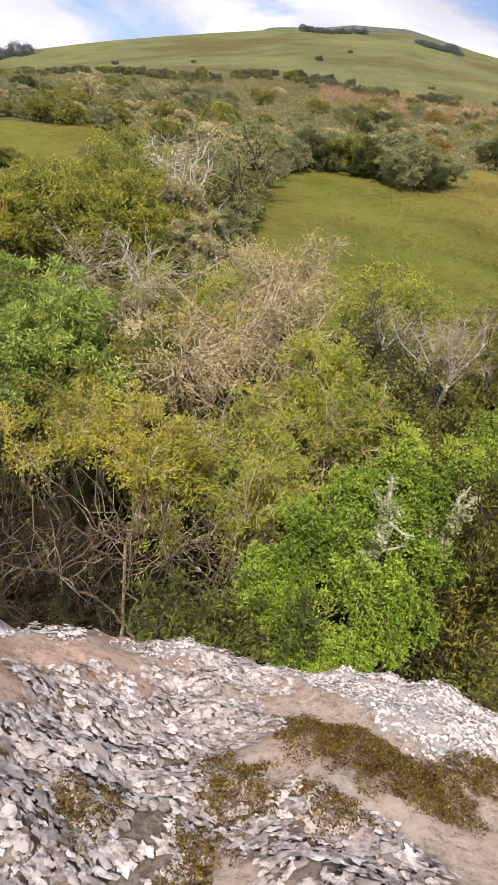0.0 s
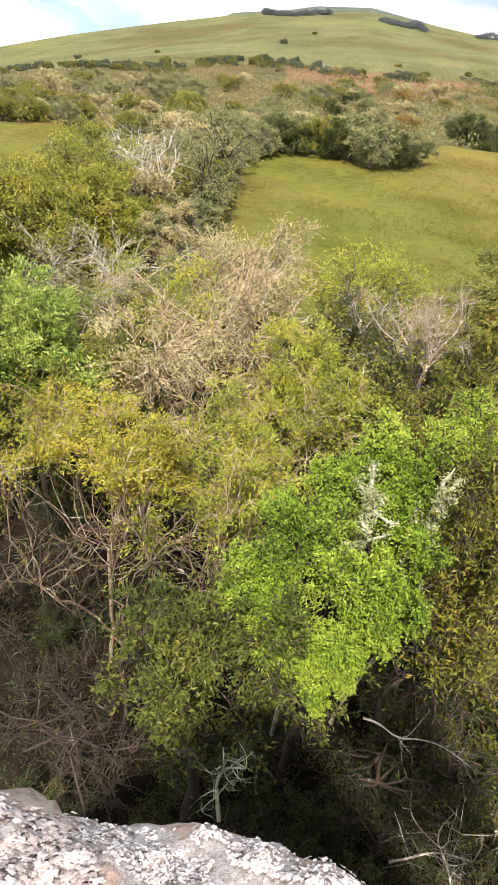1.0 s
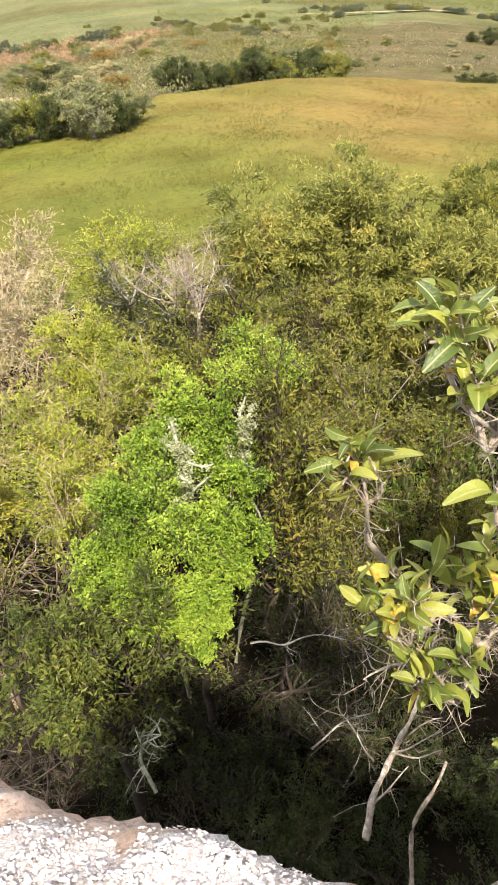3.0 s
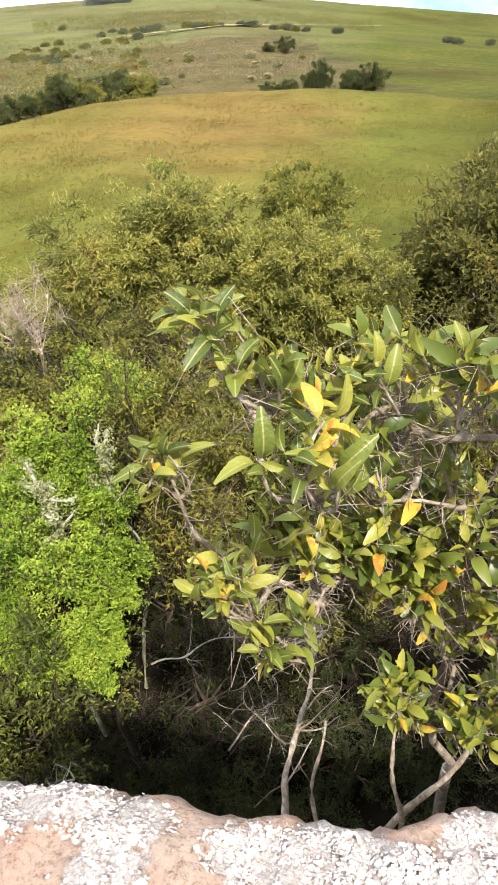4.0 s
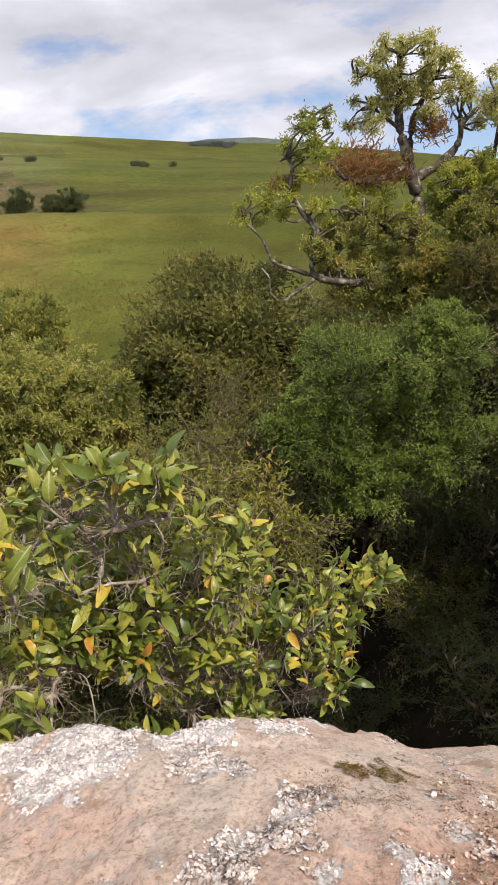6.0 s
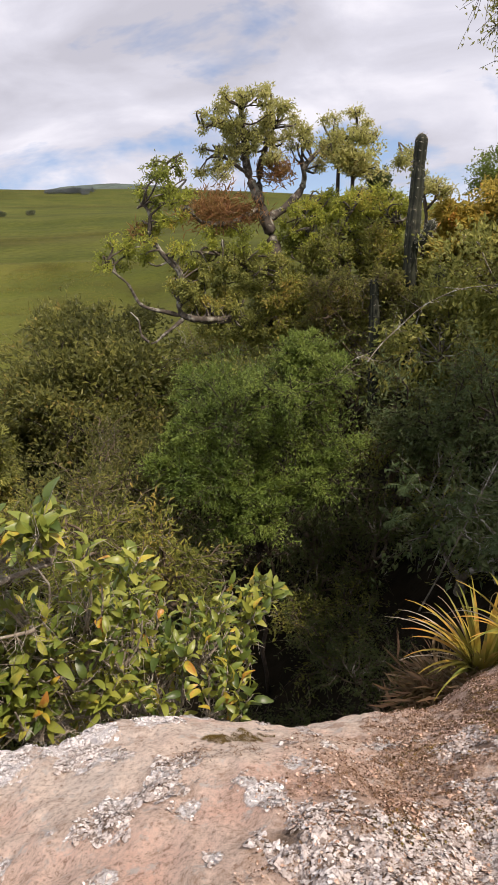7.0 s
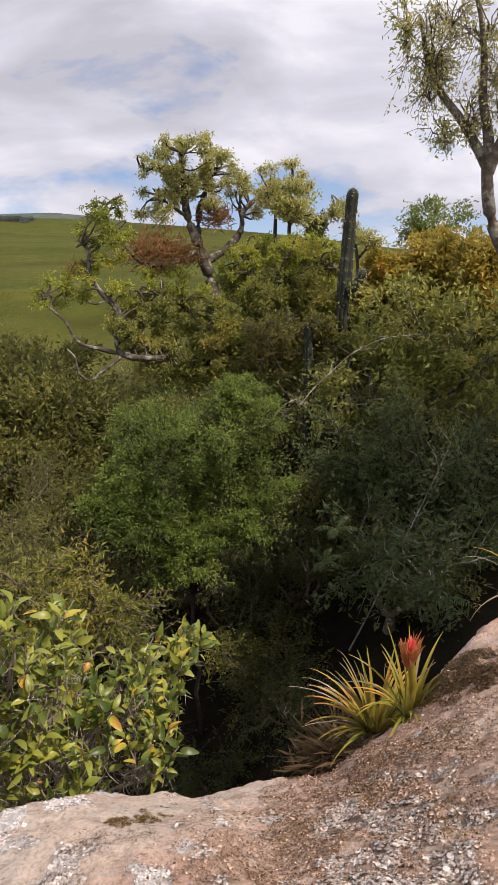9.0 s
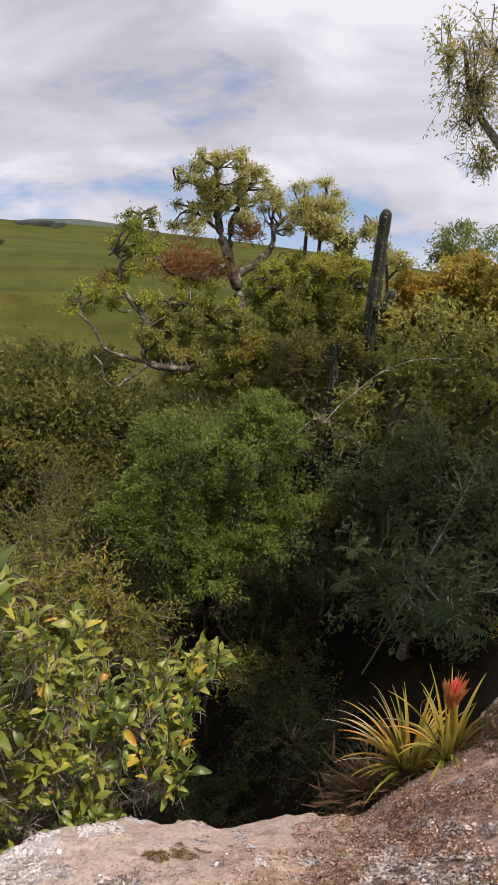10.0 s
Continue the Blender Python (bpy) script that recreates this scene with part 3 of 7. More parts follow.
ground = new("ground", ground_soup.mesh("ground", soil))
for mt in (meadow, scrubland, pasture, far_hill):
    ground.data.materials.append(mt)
azv, rv = bearing(gx, gy)
mound = np.exp(-((azv - 38) / 13) ** 2) * np.clip((rv - 20) / 12, 0, 1)       # the dry top of the meadow
# the last term, rising from bearing 50, is painted cloud shadow, not lushness
lush = np.where(rv < np.interp(azv, AZ, EDGE_R), 1 - 0.9 * mound + 0.15 * ripple(gx * 0.3, gy * 0.3), np.clip((azv - 40) / 14, 0, 1)) + np.clip((azv - 50) / 11, 0, 1)
ground.data.attributes.new("lush", "FLOAT", "POINT").data.foreach_set("value", np.clip(lush, 0, 2).astype(np.float32).ravel())
cen = np.stack([gx, gy], -1).reshape(-1, 2)[gf].mean(1)
ground.data.polygons.foreach_set("material_index", region(cen[:, 0], cen[:, 1]).astype(np.int32))
tagged(ground, "ravine soil coloured near black for deep shade, green meadow and grassy hills to the skyline", "ground", kind="structure")


# ---- rock ledge ----
EDGE = np.array([(-2.600, -1.600), (-1.400, -0.750), (-0.599, -0.252), (-0.326, 0.007), (-0.156, 0.138), (-0.060, 0.239), (0.018, 0.286), (0.082, 0.267), (0.140, 0.249), (0.193, 0.215), (0.232, 0.160), (0.266, 0.109), (0.303, 0.067), (0.359, 0.034), (0.408, -0.031), (0.460, -0.083), (0.499, -0.134), (0.544, -0.183), (0.597, -0.208), (0.640, -0.260), (0.631, -0.322), (0.645, -0.377), (0.684, -0.399), (0.718, -0.456), (0.798, -0.471), (0.812, -0.523), (0.881, -0.521), (0.877, -0.583), (0.921, -0.629), (0.923, -0.717), (0.863, -0.790), (0.900, -0.830), (0.917, -0.904), (1.037, -0.988), (1.142, -1.083), (1.239, -1.191), (1.600, -1.750), (2.500, -2.600), (3.600, -4.200)])
RISE = np.array([0.000, 0.000, 0.019, -0.015, -0.051, -0.093, -0.117, -0.071, 0.008, 0.069, 0.096, 0.084, 0.067, 0.089, 0.128, 0.136, 0.096, 0.079, 0.113, 0.109, 0.102, 0.092, 0.086, 0.075, 0.036, -0.034, -0.102, -0.146, -0.157, -0.146, -0.127, -0.092, -0.051, -0.007, 0.012, 0.025, 0.020, 0.000, 0.000])


def edge_near(x, y):
    """Distance out over the rock's edge (inside: minus), and how much the rim is raised there."""
    p = np.stack([x, y], -1)
    best = np.full(x.shape, 1e9)
    within = np.zeros(x.shape, bool)
    ring = np.vstack([EDGE, [(3.6, -9.0), (-2.6, -9.0)]])
    for (ax, ay), (bx, by) in zip(ring, np.roll(ring, -1, 0)):
        if ay != by:
            within ^= ((ay > y) != (by > y)) & (x < ax + (y - ay) * (bx - ax) / (by - ay))
    side = np.where(within, -1.0, 1.0)
    for a, b in zip(EDGE[:-1], EDGE[1:]):
        d = b - a
        f = np.clip(((p - a) @ d) / (d @ d), 0, 1)
        q = p - (a + f[..., None] * d)
        dist = np.hypot(q[..., 0], q[..., 1])
        best = np.minimum(best, dist)
    wsum, rise = np.full(x.shape, 1e-12), np.zeros(x.shape)
    for e, r in zip(EDGE, RISE):                       # the rim's rise, smoothed along and away from it
        w = np.exp(-((x - e[0]) ** 2 + (y - e[1]) ** 2 - best ** 2) / (2 * 0.07 ** 2))
        wsum, rise = wsum + w, rise + w * r
    return best * side, rise / wsum


def edge_offset(x, y):
    return edge_near(x, y)[0]


def lumps(x, y, k):
    return (np.sin(k * x + 2.1 * np.sin(k * 0.61 * y + 0.7)) * np.sin(k * 0.93 * y + 1.7 * np.sin(k * 0.53 * x + 2.0)))


def rock_top(x, y):
    z = -0.143 - 0.602 * x - 0.4905 * y
    off, rise = edge_near(x, y)
    z = z + rise * np.exp(np.minimum(off, 0) / 0.28)
    z = np.where(z > -0.12, -0.12 + 0.12 * np.tanh((z + 0.12) / 0.12), z)
    z = z + 0.004 * lumps(x, y, 17) + 0.004 * lumps(x + 3, y, 41) + 0.0035 * lumps(x, y + 5, 97) + 0.0018 * lumps(x + 1, y + 2, 190) + 0.0012 * lumps(x + 4, y + 1, 370)
    return z


def rock_surface(x, y):
    o = edge_offset(x, y) + 0.005 * lumps(x, y, 60) + 0.003 * lumps(x + 2, y - 1, 140) + 0.002 * lumps(x, y + 2, 290) + 0.005 * lumps(x, y, 19)
    fall = np.where(o > 0, 1.5 * o + 9.0 * np.maximum(o - 0.012, 0), 0) + 0.010 * np.exp(np.minimum(o, 0) / 0.02)
    z = np.maximum(rock_top(x, y) - fall, -7.4 + 0 * x)
    shelf = np.hypot(x - 1.0, y + 0.868)                # a small step below the rim
    return np.maximum(z, -0.475 - 0.5 * shelf - 14 * np.maximum(shelf - 0.05, 0))


gx1 = np.concatenate([[-2.41], np.arange(-2.4, -0.3, 0.06), np.arange(-0.3, 1.25, 0.0072), np.arange(1.25, 3.2, 0.06), [3.21]])
gy1 = np.concatenate([[-3.01], np.arange(-3.0, -1.35, 0.06), np.arange(-1.35, 0.45, 0.0072), np.arange(0.45, 0.9, 0.05)])
rx_, ry_ = np.meshgrid(gx1, gy1, indexing="ij")
rock_z = rock_surface(rx_, ry_)
rock_z[[0, -1], :] = -7.4                             # its sides and back go down into the ground
rock_z[:, [0, -1]] = -7.4
rock_soup = Soup()
i, j = np.meshgrid(np.arange(len(gx1) - 1), np.arange(len(gy1) - 1), indexing="ij")
w_ = len(gy1)
rock_soup.add(np.stack([rx_, ry_, rock_z], -1).reshape(-1, 3),
              np.stack([i * w_ + j, (i + 1) * w_ + j, (i + 1) * w_ + j + 1, i * w_ + j + 1], -1).reshape(-1, 4))

rockmat, n_, l_, b_ = material("pink_sandstone")
tc_ = n_.new("ShaderNodeTexCoord")


def rock_math(kind, a, b):
    m_ = n_.new("ShaderNodeMath")
    m_.operation = kind
    for k, v in enumerate((a, b)):
        if isinstance(v, (int, float)):
            m_.inputs[k].default_value = v
        else:
            l_.new(v, m_.inputs[k])
    return m_.outputs[0]


a_ = noise_node(n_, l_, 5.5, 6.0, 0.65, tc=tc_)
r_ = ramp(n_, [(0.30, (0.70, 0.43, 0.32)), (0.43, (0.73, 0.535, 0.435)), (0.54, (0.74, 0.61, 0.51)), (0.70, (0.67, 0.60, 0.53))])
l_.new(a_.outputs[0], r_.inputs[0])
g_ = noise_node(n_, l_, 170.0, 8.0, 0.85, tc=tc_)
gr_ = ramp(n_, [(0.38, (0.40, 0.31, 0.25)), (0.48, (1, 1, 1)), (0.64, (1.3, 1.3, 1.3))])
l_.new(g_.outputs[0], gr_.inputs[0])
col_ = blend(n_, l_, r_.outputs[0], gr_.outputs[0], 0.9, "MULTIPLY")
s_ = noise_node(n_, l_, 48.0, 9.0, 0.75, tc=tc_)
sr_ = ramp(n_, [(0.55, (0, 0, 0)), (0.63, (0.8, 0.8, 0.8))])
l_.new(s_.outputs[0], sr_.inputs[0])
col_ = blend(n_, l_, col_, (0.60, 0.56, 0.52), sr_.outputs[0])
t_ = noise_node(n_, l_, 22.0, 12.0, 0.85, tc=tc_)             # brown grit in hollows and streaks
tr_ = ramp(n_, [(0.51, (0, 0, 0)), (0.61, (0.7, 0.7, 0.7))])
gt_ = n_.new("ShaderNodeAttribute")
gt_.attribute_name = "grit"
l_.new(rock_math("ADD", t_.outputs[0], rock_math("MULTIPLY", gt_.outputs["Fac"], 0.075)), tr_.inputs[0])
col_ = blend(n_, l_, col_, (0.40, 0.235, 0.155), tr_.outputs[0])
# thin crust of lichen plates where the rock carries it
at_ = n_.new("ShaderNodeAttribute")
at_.attribute_name = "crust"
warp_ = noise_node(n_, l_, 120.0, 3.0, 0.7, tc=tc_)
wv_ = n_.new("ShaderNodeVectorMath")
wv_.operation = "MULTIPLY_ADD"
wv_.inputs[1].default_value = (0.011, 0.011, 0.011)
l_.new(warp_.outputs["Color"], wv_.inputs[0])
l_.new(tc_.outputs["Object"], wv_.inputs[2])
cell_, rim_ = n_.new("ShaderNodeTexVoronoi"), n_.new("ShaderNodeTexVoronoi")
rim_.feature = "DISTANCE_TO_EDGE"
for v_ in (cell_, rim_):
    v_.inputs["Scale"].default_value = 300.0
    l_.new(wv_.outputs[0], v_.inputs["Vector"])
edge_noise = rock_math("ADD", rock_math("MULTIPLY", s_.outputs[0], 1.1), rock_math("MULTIPLY", g_.outputs[0], 0.5))
mask_ = ramp(n_, [(0.90, (0, 0, 0)), (0.99, (1, 1, 1))])
l_.new(rock_math("ADD", rock_math("MULTIPLY", at_.outputs["Fac"], 0.75), rock_math("SUBTRACT", edge_noise, 0.32)), mask_.inputs[0])
plate_ = ramp(n_, [(0.0, (0.66, 0.62, 0.60)), (0.25, (0.87, 0.83, 0.81)), (1.0, (0.95, 0.93, 0.92))])
sepc_ = n_.new("ShaderNodeSeparateColor")
l_.new(cell_.outputs["Color"], sepc_.inputs[0])
l_.new(sepc_.outputs[0], plate_.inputs[0])
gap_ = ramp(n_, [(0.01, (0.50, 0.44, 0.41)), (0.08, (1, 1, 1))])
l_.new(rim_.outputs["Distance"], gap_.inputs[0])
lo_ = n_.new("ShaderNodeAttribute")                           # darker brown below and between the leafy lichens
lo_.attribute_name = "under"
lom_ = ramp(n_, [(0.40, (0, 0, 0)), (0.62, (0.85, 0.85, 0.85))])
l_.new(rock_math("MULTIPLY", lo_.outputs["Fac"], rock_math("ADD", rock_math("MULTIPLY", g_.outputs[0], 1.6), -0.22)), lom_.inputs[0])
und_ = ramp(n_, [(0.40, (0.055, 0.036, 0.026)), (0.50, (0.15, 0.105, 0.07)), (0.60, (0.26, 0.20, 0.15))])
l_.new(t_.outputs[0], und_.inputs[0])
col_ = blend(n_, l_, col_, und_.outputs[0], lom_.outputs[0])
crust_ = blend(n_, l_, blend(n_, l_, plate_.outputs[0], gap_.outputs[0], 0.9, "MULTIPLY"), gr_.outputs[0], 0.35, "MULTIPLY")
col_ = blend(n_, l_, col_, crust_, mask_.outputs[0])
l_.new(col_, b_.inputs["Base Color"])
b_.inputs["Roughness"].default_value = 0.95
b_.inputs["Specular IOR Level"].default_value = 0.2
h_ = rock_math("ADD", rock_math("ADD", g_.outputs[0], t_.outputs[0]), rock_math("MULTIPLY", mask_.outputs[0], 0.3))
bump(n_, l_, b_, h_, 1.0, 0.0042)
rock_ledge = thing("rock_ledge", (0, 0, 0), "pinkish sandstone ledge crusted with pale lichen, above the ravine", "rock")
rock_face = part("rock_face", rock_soup.mesh("rock_face", rockmat), rock_ledge)


# ---- crust on the rock ----
def flake_patch(name, label, mat, spots, count, size, seed, lift=0.0006, curl=0.14, sides=10, tilt=0.14, mound=0.0, spread=1.0, apart=0.0, dome=0.0, bare=-0.75):
    """Small ragged flakes lying in patches on the rock. spots: (x, y, radius, density).
    apart: how far their centres keep from one another, in their own sizes. dome: how far the rim hangs down."""
    rng = np.random.default_rng(seed)
    spots = np.array(spots)
    wgt = spots[:, 2] ** 2 * spots[:, 3]
    pick = rng.choice(len(spots), count, p=wgt / wgt.sum())
    ang, rad = rng.uniform(0, 2 * np.pi, count), np.sqrt(rng.uniform(0, 1, count)) * spread
    wave = 1 + 0.25 * np.sin(3 * ang + pick) + 0.15 * np.sin(7 * ang + 2 * pick)
    x, y = spots[pick, 0] + np.cos(ang) * rad * wave * spots[pick, 2], spots[pick, 1] + np.sin(ang) * rad * wave * spots[pick, 2]
    keep = (edge_offset(x, y) < 0.004) & (lumps(x, y, 75) + 0.8 * lumps(x + 1, y, 170) > bare)
    x, y, rad = x[keep], y[keep], rad[keep]
    s = size * np.exp(rng.normal(size=len(x)) * 0.38)
    if apart:
        near, stay = collections.defaultdict(list), []
        for q in np.argsort(-s + rng.uniform(0, size * 0.8, len(x))):
            cx, cy = int(x[q] // (size * 4)), int(y[q] // (size * 4))
            around = [w for dx in (-1, 0, 1) for dy in (-1, 0, 1) for w in near[cx + dx, cy + dy]]
            if all((x[q] - x[w]) ** 2 + (y[q] - y[w]) ** 2 > (apart * (s[q] + s[w]) / 2) ** 2 for w in around):
                near[cx, cy].append(q)
                stay.append(q)
        x, y, rad, s = x[stay], y[stay], rad[stay], s[stay]
    n = len(x)
    z = rock_surface(x, y) + mound * np.maximum(0, 1 - rad ** 2) * rng.uniform(0.3, 1.0, n)
    h = 0.006
    nx, ny = -(rock_surface(x + h, y) - rock_surface(x - h, y)) / (2 * h), -(rock_surface(x, y + h) - rock_surface(x, y - h)) / (2 * h)
    nrm = unit(np.stack([np.clip(nx, -2, 2), np.clip(ny, -2, 2), np.ones(n)], -1) + rng.normal(size=(n, 3)) * tilt)
    u, v = frames_for(nrm)
    a = np.arange(sides) * 2 * np.pi / sides + rng.uniform(0, 6, (n, 1))
    lobed = 0.42 * np.abs(np.sin(2.5 * a + rng.uniform(0, 6, (n, 1)))) if dome else 0.0
    rr = s[:, None] * (0.9 + lobed - (0.2 if dome else 0.0) + 0.2 * np.cos(2 * a + rng.uniform(0, 6, (n, 1))) + 0.14 * np.cos(5 * a + rng.uniform(0, 6, (n, 1))) + rng.uniform(-0.09, 0.09, (n, sides)))
    c = np.stack([x, y, z], -1) + nrm * lift * rng.uniform(0.3, 2.2, (n, 1))
    around = (np.cos(a) * rr)[..., None] * u[:, None] + (np.sin(a) * rr)[..., None] * v[:, None]
    wavy = 0.45 * np.cos(2 * a + rng.uniform(0, 6, (n, 1))) + 0.35 * np.cos(3 * a + rng.uniform(0, 6, (n, 1))) + rng.uniform(-0.2, 0.35, (n, sides))
    rim = c[:, None] + around + nrm[:, None] * (s[:, None] * (curl * wavy - dome))[..., None]
    soup = Soup()
    f = np.array([[0, 1 + q, 1 + (q + 1) % sides] for q in range(sides)])
    if dome:                                              # a raised middle that bends down towards the rim
        inner = c[:, None] + around * 0.6 + nrm[:, None] * (s[:, None] * (0.5 * curl * wavy - 0.25 * dome))[..., None]
        verts = np.concatenate([c[:, None], inner, rim], 1)
        ring = [[1 + q, 1 + sides + q, 1 + sides + (q + 1) % sides] for q in range(sides)] + [[1 + q, 1 + sides + (q + 1) % sides, 1 + (q + 1) % sides] for q in range(sides)]
        f = np.concatenate([f, np.array(ring)])
    else:
        verts = np.concatenate([c[:, None], rim], 1)
    soup.add(verts.reshape(-1, 3), (np.arange(n)[:, None, None] * verts.shape[1] + f[None]).reshape(-1, 3))
    return tagged(part(name, soup.mesh(name, mat), rock_ledge, label), kind="stuff")


def crust_material(name, stops, scale=140.0):
    mat, n, l, b = material(name)
    rnd = n.new("ShaderNodeNewGeometry").outputs["Random Per Island"]
    r = ramp(n, stops)
    l.new(rnd, r.inputs[0])
    z = noise_node(n, l, scale, 4.0, 0.7)
    d = ramp(n, [(0.38, (0.36, 0.31, 0.29)), (0.52, (1, 1, 1))])
    l.new(z.outputs[0], d.inputs[0])
    l.new(blend(n, l, r.outputs[0], d.outputs[0], 0.8, "MULTIPLY"), b.inputs["Base Color"])
    b.inputs["Roughness"].default_value = 0.95
    b.inputs["Specular IOR Level"].default_value = 0.15
    return mat


white_lichen = crust_material("white_lichen", [(0.0, (0.56, 0.52, 0.50)), (0.3, (0.71, 0.675, 0.655)), (1.0, (0.83, 0.80, 0.78))], 300.0)
grey_lichen = crust_material("grey_lichen", [(0.0, (0.27, 0.225, 0.21)), (0.25, (0.40, 0.36, 0.345)), (0.7, (0.53, 0.49, 0.475)), (1.0, (0.66, 0.625, 0.61))], 300.0)
frill_lichen = crust_material("frill_lichen", [(0.0, (0.24, 0.195, 0.165)), (0.3, (0.43, 0.375, 0.34)), (0.7, (0.60, 0.545, 0.51)), (1.0, (0.78, 0.735, 0.70))], 420.0)
rust_moss = crust_material("rust_moss", [(0.0, (0.055, 0.038, 0.012)), (0.45, (0.125, 0.082, 0.018)), (0.8, (0.20, 0.125, 0.028)), (1.0, (0.22, 0.19, 0.04))], 90.0)
brown_moss = crust_material("brown_moss", [(0.0, (0.10, 0.06, 0.036)), (0.5, (0.22, 0.13, 0.075)), (1.0, (0.38, 0.25, 0.15))])
RIM = [(x + rx, y + ry, 0.020, 1.2) for k, (x, y) in enumerate(EDGE[5:24]) for rx, ry in ((-0.012, -0.012), (0.01 * math.sin(k), 0.01 * math.cos(3 * k) - 0.02), (-0.03, -0.03 + 0.015 * math.sin(5 * k)))]
LOOSE = [(-0.005, 0.151, 0.048, 1), (-0.025, 0.100, 0.035, 1), (0.021, 0.180, 0.036, 1), (0.047, 0.237, 0.030, 1), (-0.041, 0.119, 0.032, 1), (0.000, 0.091, 0.025, 1), (0.058, 0.092, 0.028, 1), (0.074, 0.084, 0.022, 1), (0.045, 0.114, 0.014, 1), (-0.083, 0.228, 0.012, 1), (-0.054, 0.223, 0.010, 1)]
CHALK = [(0.115, 0.212, 0.020, 1), (0.130, 0.183, 0.026, 1), (0.144, 0.169, 0.025, 1), (0.162, 0.168, 0.022, 1), (0.101, 0.239, 0.011, 1), (0.359, 0.015, 0.024, 1), (0.381, -0.018, 0.023, 1), (0.404, -0.047, 0.021, 1), (0.428, -0.067, 0.014, 1), (0.586, -0.313, 0.047, 1), (0.626, -0.314, 0.025, 1), (0.548, -0.320, 0.035, 1), (0.574, -0.346, 0.031, 1), (0.514, -0.171, 0.026, 1), (0.493, -0.234, 0.023, 1), (0.566, -0.246, 0.025, 1), (0.544, -0.225, 0.020, 1), (0.568, -0.309, 0.049, 1), (0.610, -0.443, 0.023, 1), (0.573, -0.540, 0.017, 1)]
CHALK += [(0.530, -0.513, 0.019, 1), (0.547, -0.639, 0.020, 1), (0.144, 0.240, 0.018, 1), (0.165, 0.220, 0.016, 1), (0.138, 0.229, 0.015, 1), (0.385, 0.002, 0.021, 1), (0.410, -0.038, 0.023, 1), (0.439, -0.071, 0.018, 1), (0.433, -0.058, 0.018, 1), (0.526, -0.174, 0.024, 1), (0.696, -0.480, 0.021, 1), (0.779, -0.487, 0.018, 1), (0.704, -0.482, 0.024, 1), (0.092, 0.250, 0.018, 1), (0.102, 0.232, 0.018, 1), (0.125, 0.246, 0.020, 1), (0.120, 0.226, 0.020, 1), (0.178, 0.215, 0.018, 1), (0.195, 0.205, 0.016, 1), (0.205, 0.190, 0.016, 1), (0.172, 0.198, 0.018, 1), (0.188, 0.184, 0.018, 1)] + RIM
FRILL = [(0.615, -0.428, 0.024, 1), (0.554, -0.543, 0.023, 1), (0.509, -0.518, 0.025, 1), (0.597, -0.541, 0.018, 1), (0.488, -0.667, 0.024, 1), (0.462, -0.717, 0.045, 1), (0.515, -0.679, 0.020, 1), (0.493, -0.745, 0.026, 1), (0.683, -0.811, 0.034, 1), (0.544, -0.812, 0.053, 1), (0.499, -0.823, 0.043, 1), (0.495, -0.791, 0.032, 1), (0.665, -0.863, 0.032, 1)]
ROSETTES = FRILL + [(0.759, -0.854, 0.016, 1), (0.744, -0.879, 0.016, 1), (0.707, -0.814, 0.020, 1), (0.593, -0.798, 0.017, 1), (0.604, -0.838, 0.020, 1), (0.620, -0.869, 0.020, 1), (0.583, -0.889, 0.020, 1), (0.629, -0.917, 0.017, 1), (0.550, -0.895, 0.020, 1), (0.544, -0.827, 0.020, 1), (0.543, -0.865, 0.020, 1), (0.540, -0.704, 0.012, 1), (0.590, -0.673, 0.012, 1), (0.648, -0.634, 0.010, 1), (0.519, -0.717, 0.014, 1)]
DARK_CRUST = [(0.973, -0.951, 0.030, 1), (0.979, -0.989, 0.035, 1), (0.922, -0.991, 0.030, 1), (0.964, -0.971, 0.030, 1)]
speck_rng = np.random.default_rng(12)
sx, sy = speck_rng.uniform(-0.2, 1.15, 420), speck_rng.uniform(-1.1, 0.2, 420)
near_rim = (edge_offset(sx, sy) < -0.015) & (edge_offset(sx, sy) > -0.42)
FRILL += [(float(a), float(b), float(c), 0.8) for a, b, c in zip(sx[near_rim], sy[near_rim], speck_rng.uniform(0.004, 0.014, 420)) if (a + 2 * b) < 0.1]
flake_patch("lichen", "loose grey-white leafy lichen on the sandstone ledge", grey_lichen, LOOSE, 45000, 0.00150, 5, lift=0.0011, tilt=0.13, curl=0.24, sides=15, apart=1.0, dome=0.10, bare=-0.95)
flake_patch("lichen", "chalky white lichen crust along the rock rim", white_lichen, CHALK, 38000, 0.0010, 6, sides=6, curl=0.4, tilt=0.25)
flake_patch("lichen", "grey frilled lichen in patches on pink rock", frill_lichen, FRILL, 14000, 0.0012, 7, sides=6, curl=0.5, tilt=0.35)
flake_patch("moss", "rust-orange moss cushions between the lichens", rust_moss,
            [(-0.019, 0.099, 0.012, 1), (0.037, 0.122, 0.017, 1), (0.075, 0.159, 0.017, 1), (0.092, 0.149, 0.016, 1), (0.103, 0.129, 0.015, 1), (0.118, 0.127, 0.014, 1), (0.145, 0.138, 0.013, 1), (0.014, 0.088, 0.012, 1), (0.068, 0.108, 0.011, 1), (0.508, -0.235, 0.019, 1), (0.650, -0.565, 0.012, 1), (0.671, -0.593, 0.015, 1)], 60000, 0.00034, 8, lift=0.0012, curl=0.9, sides=4, tilt=0.9, mound=0.008, spread=1.25)
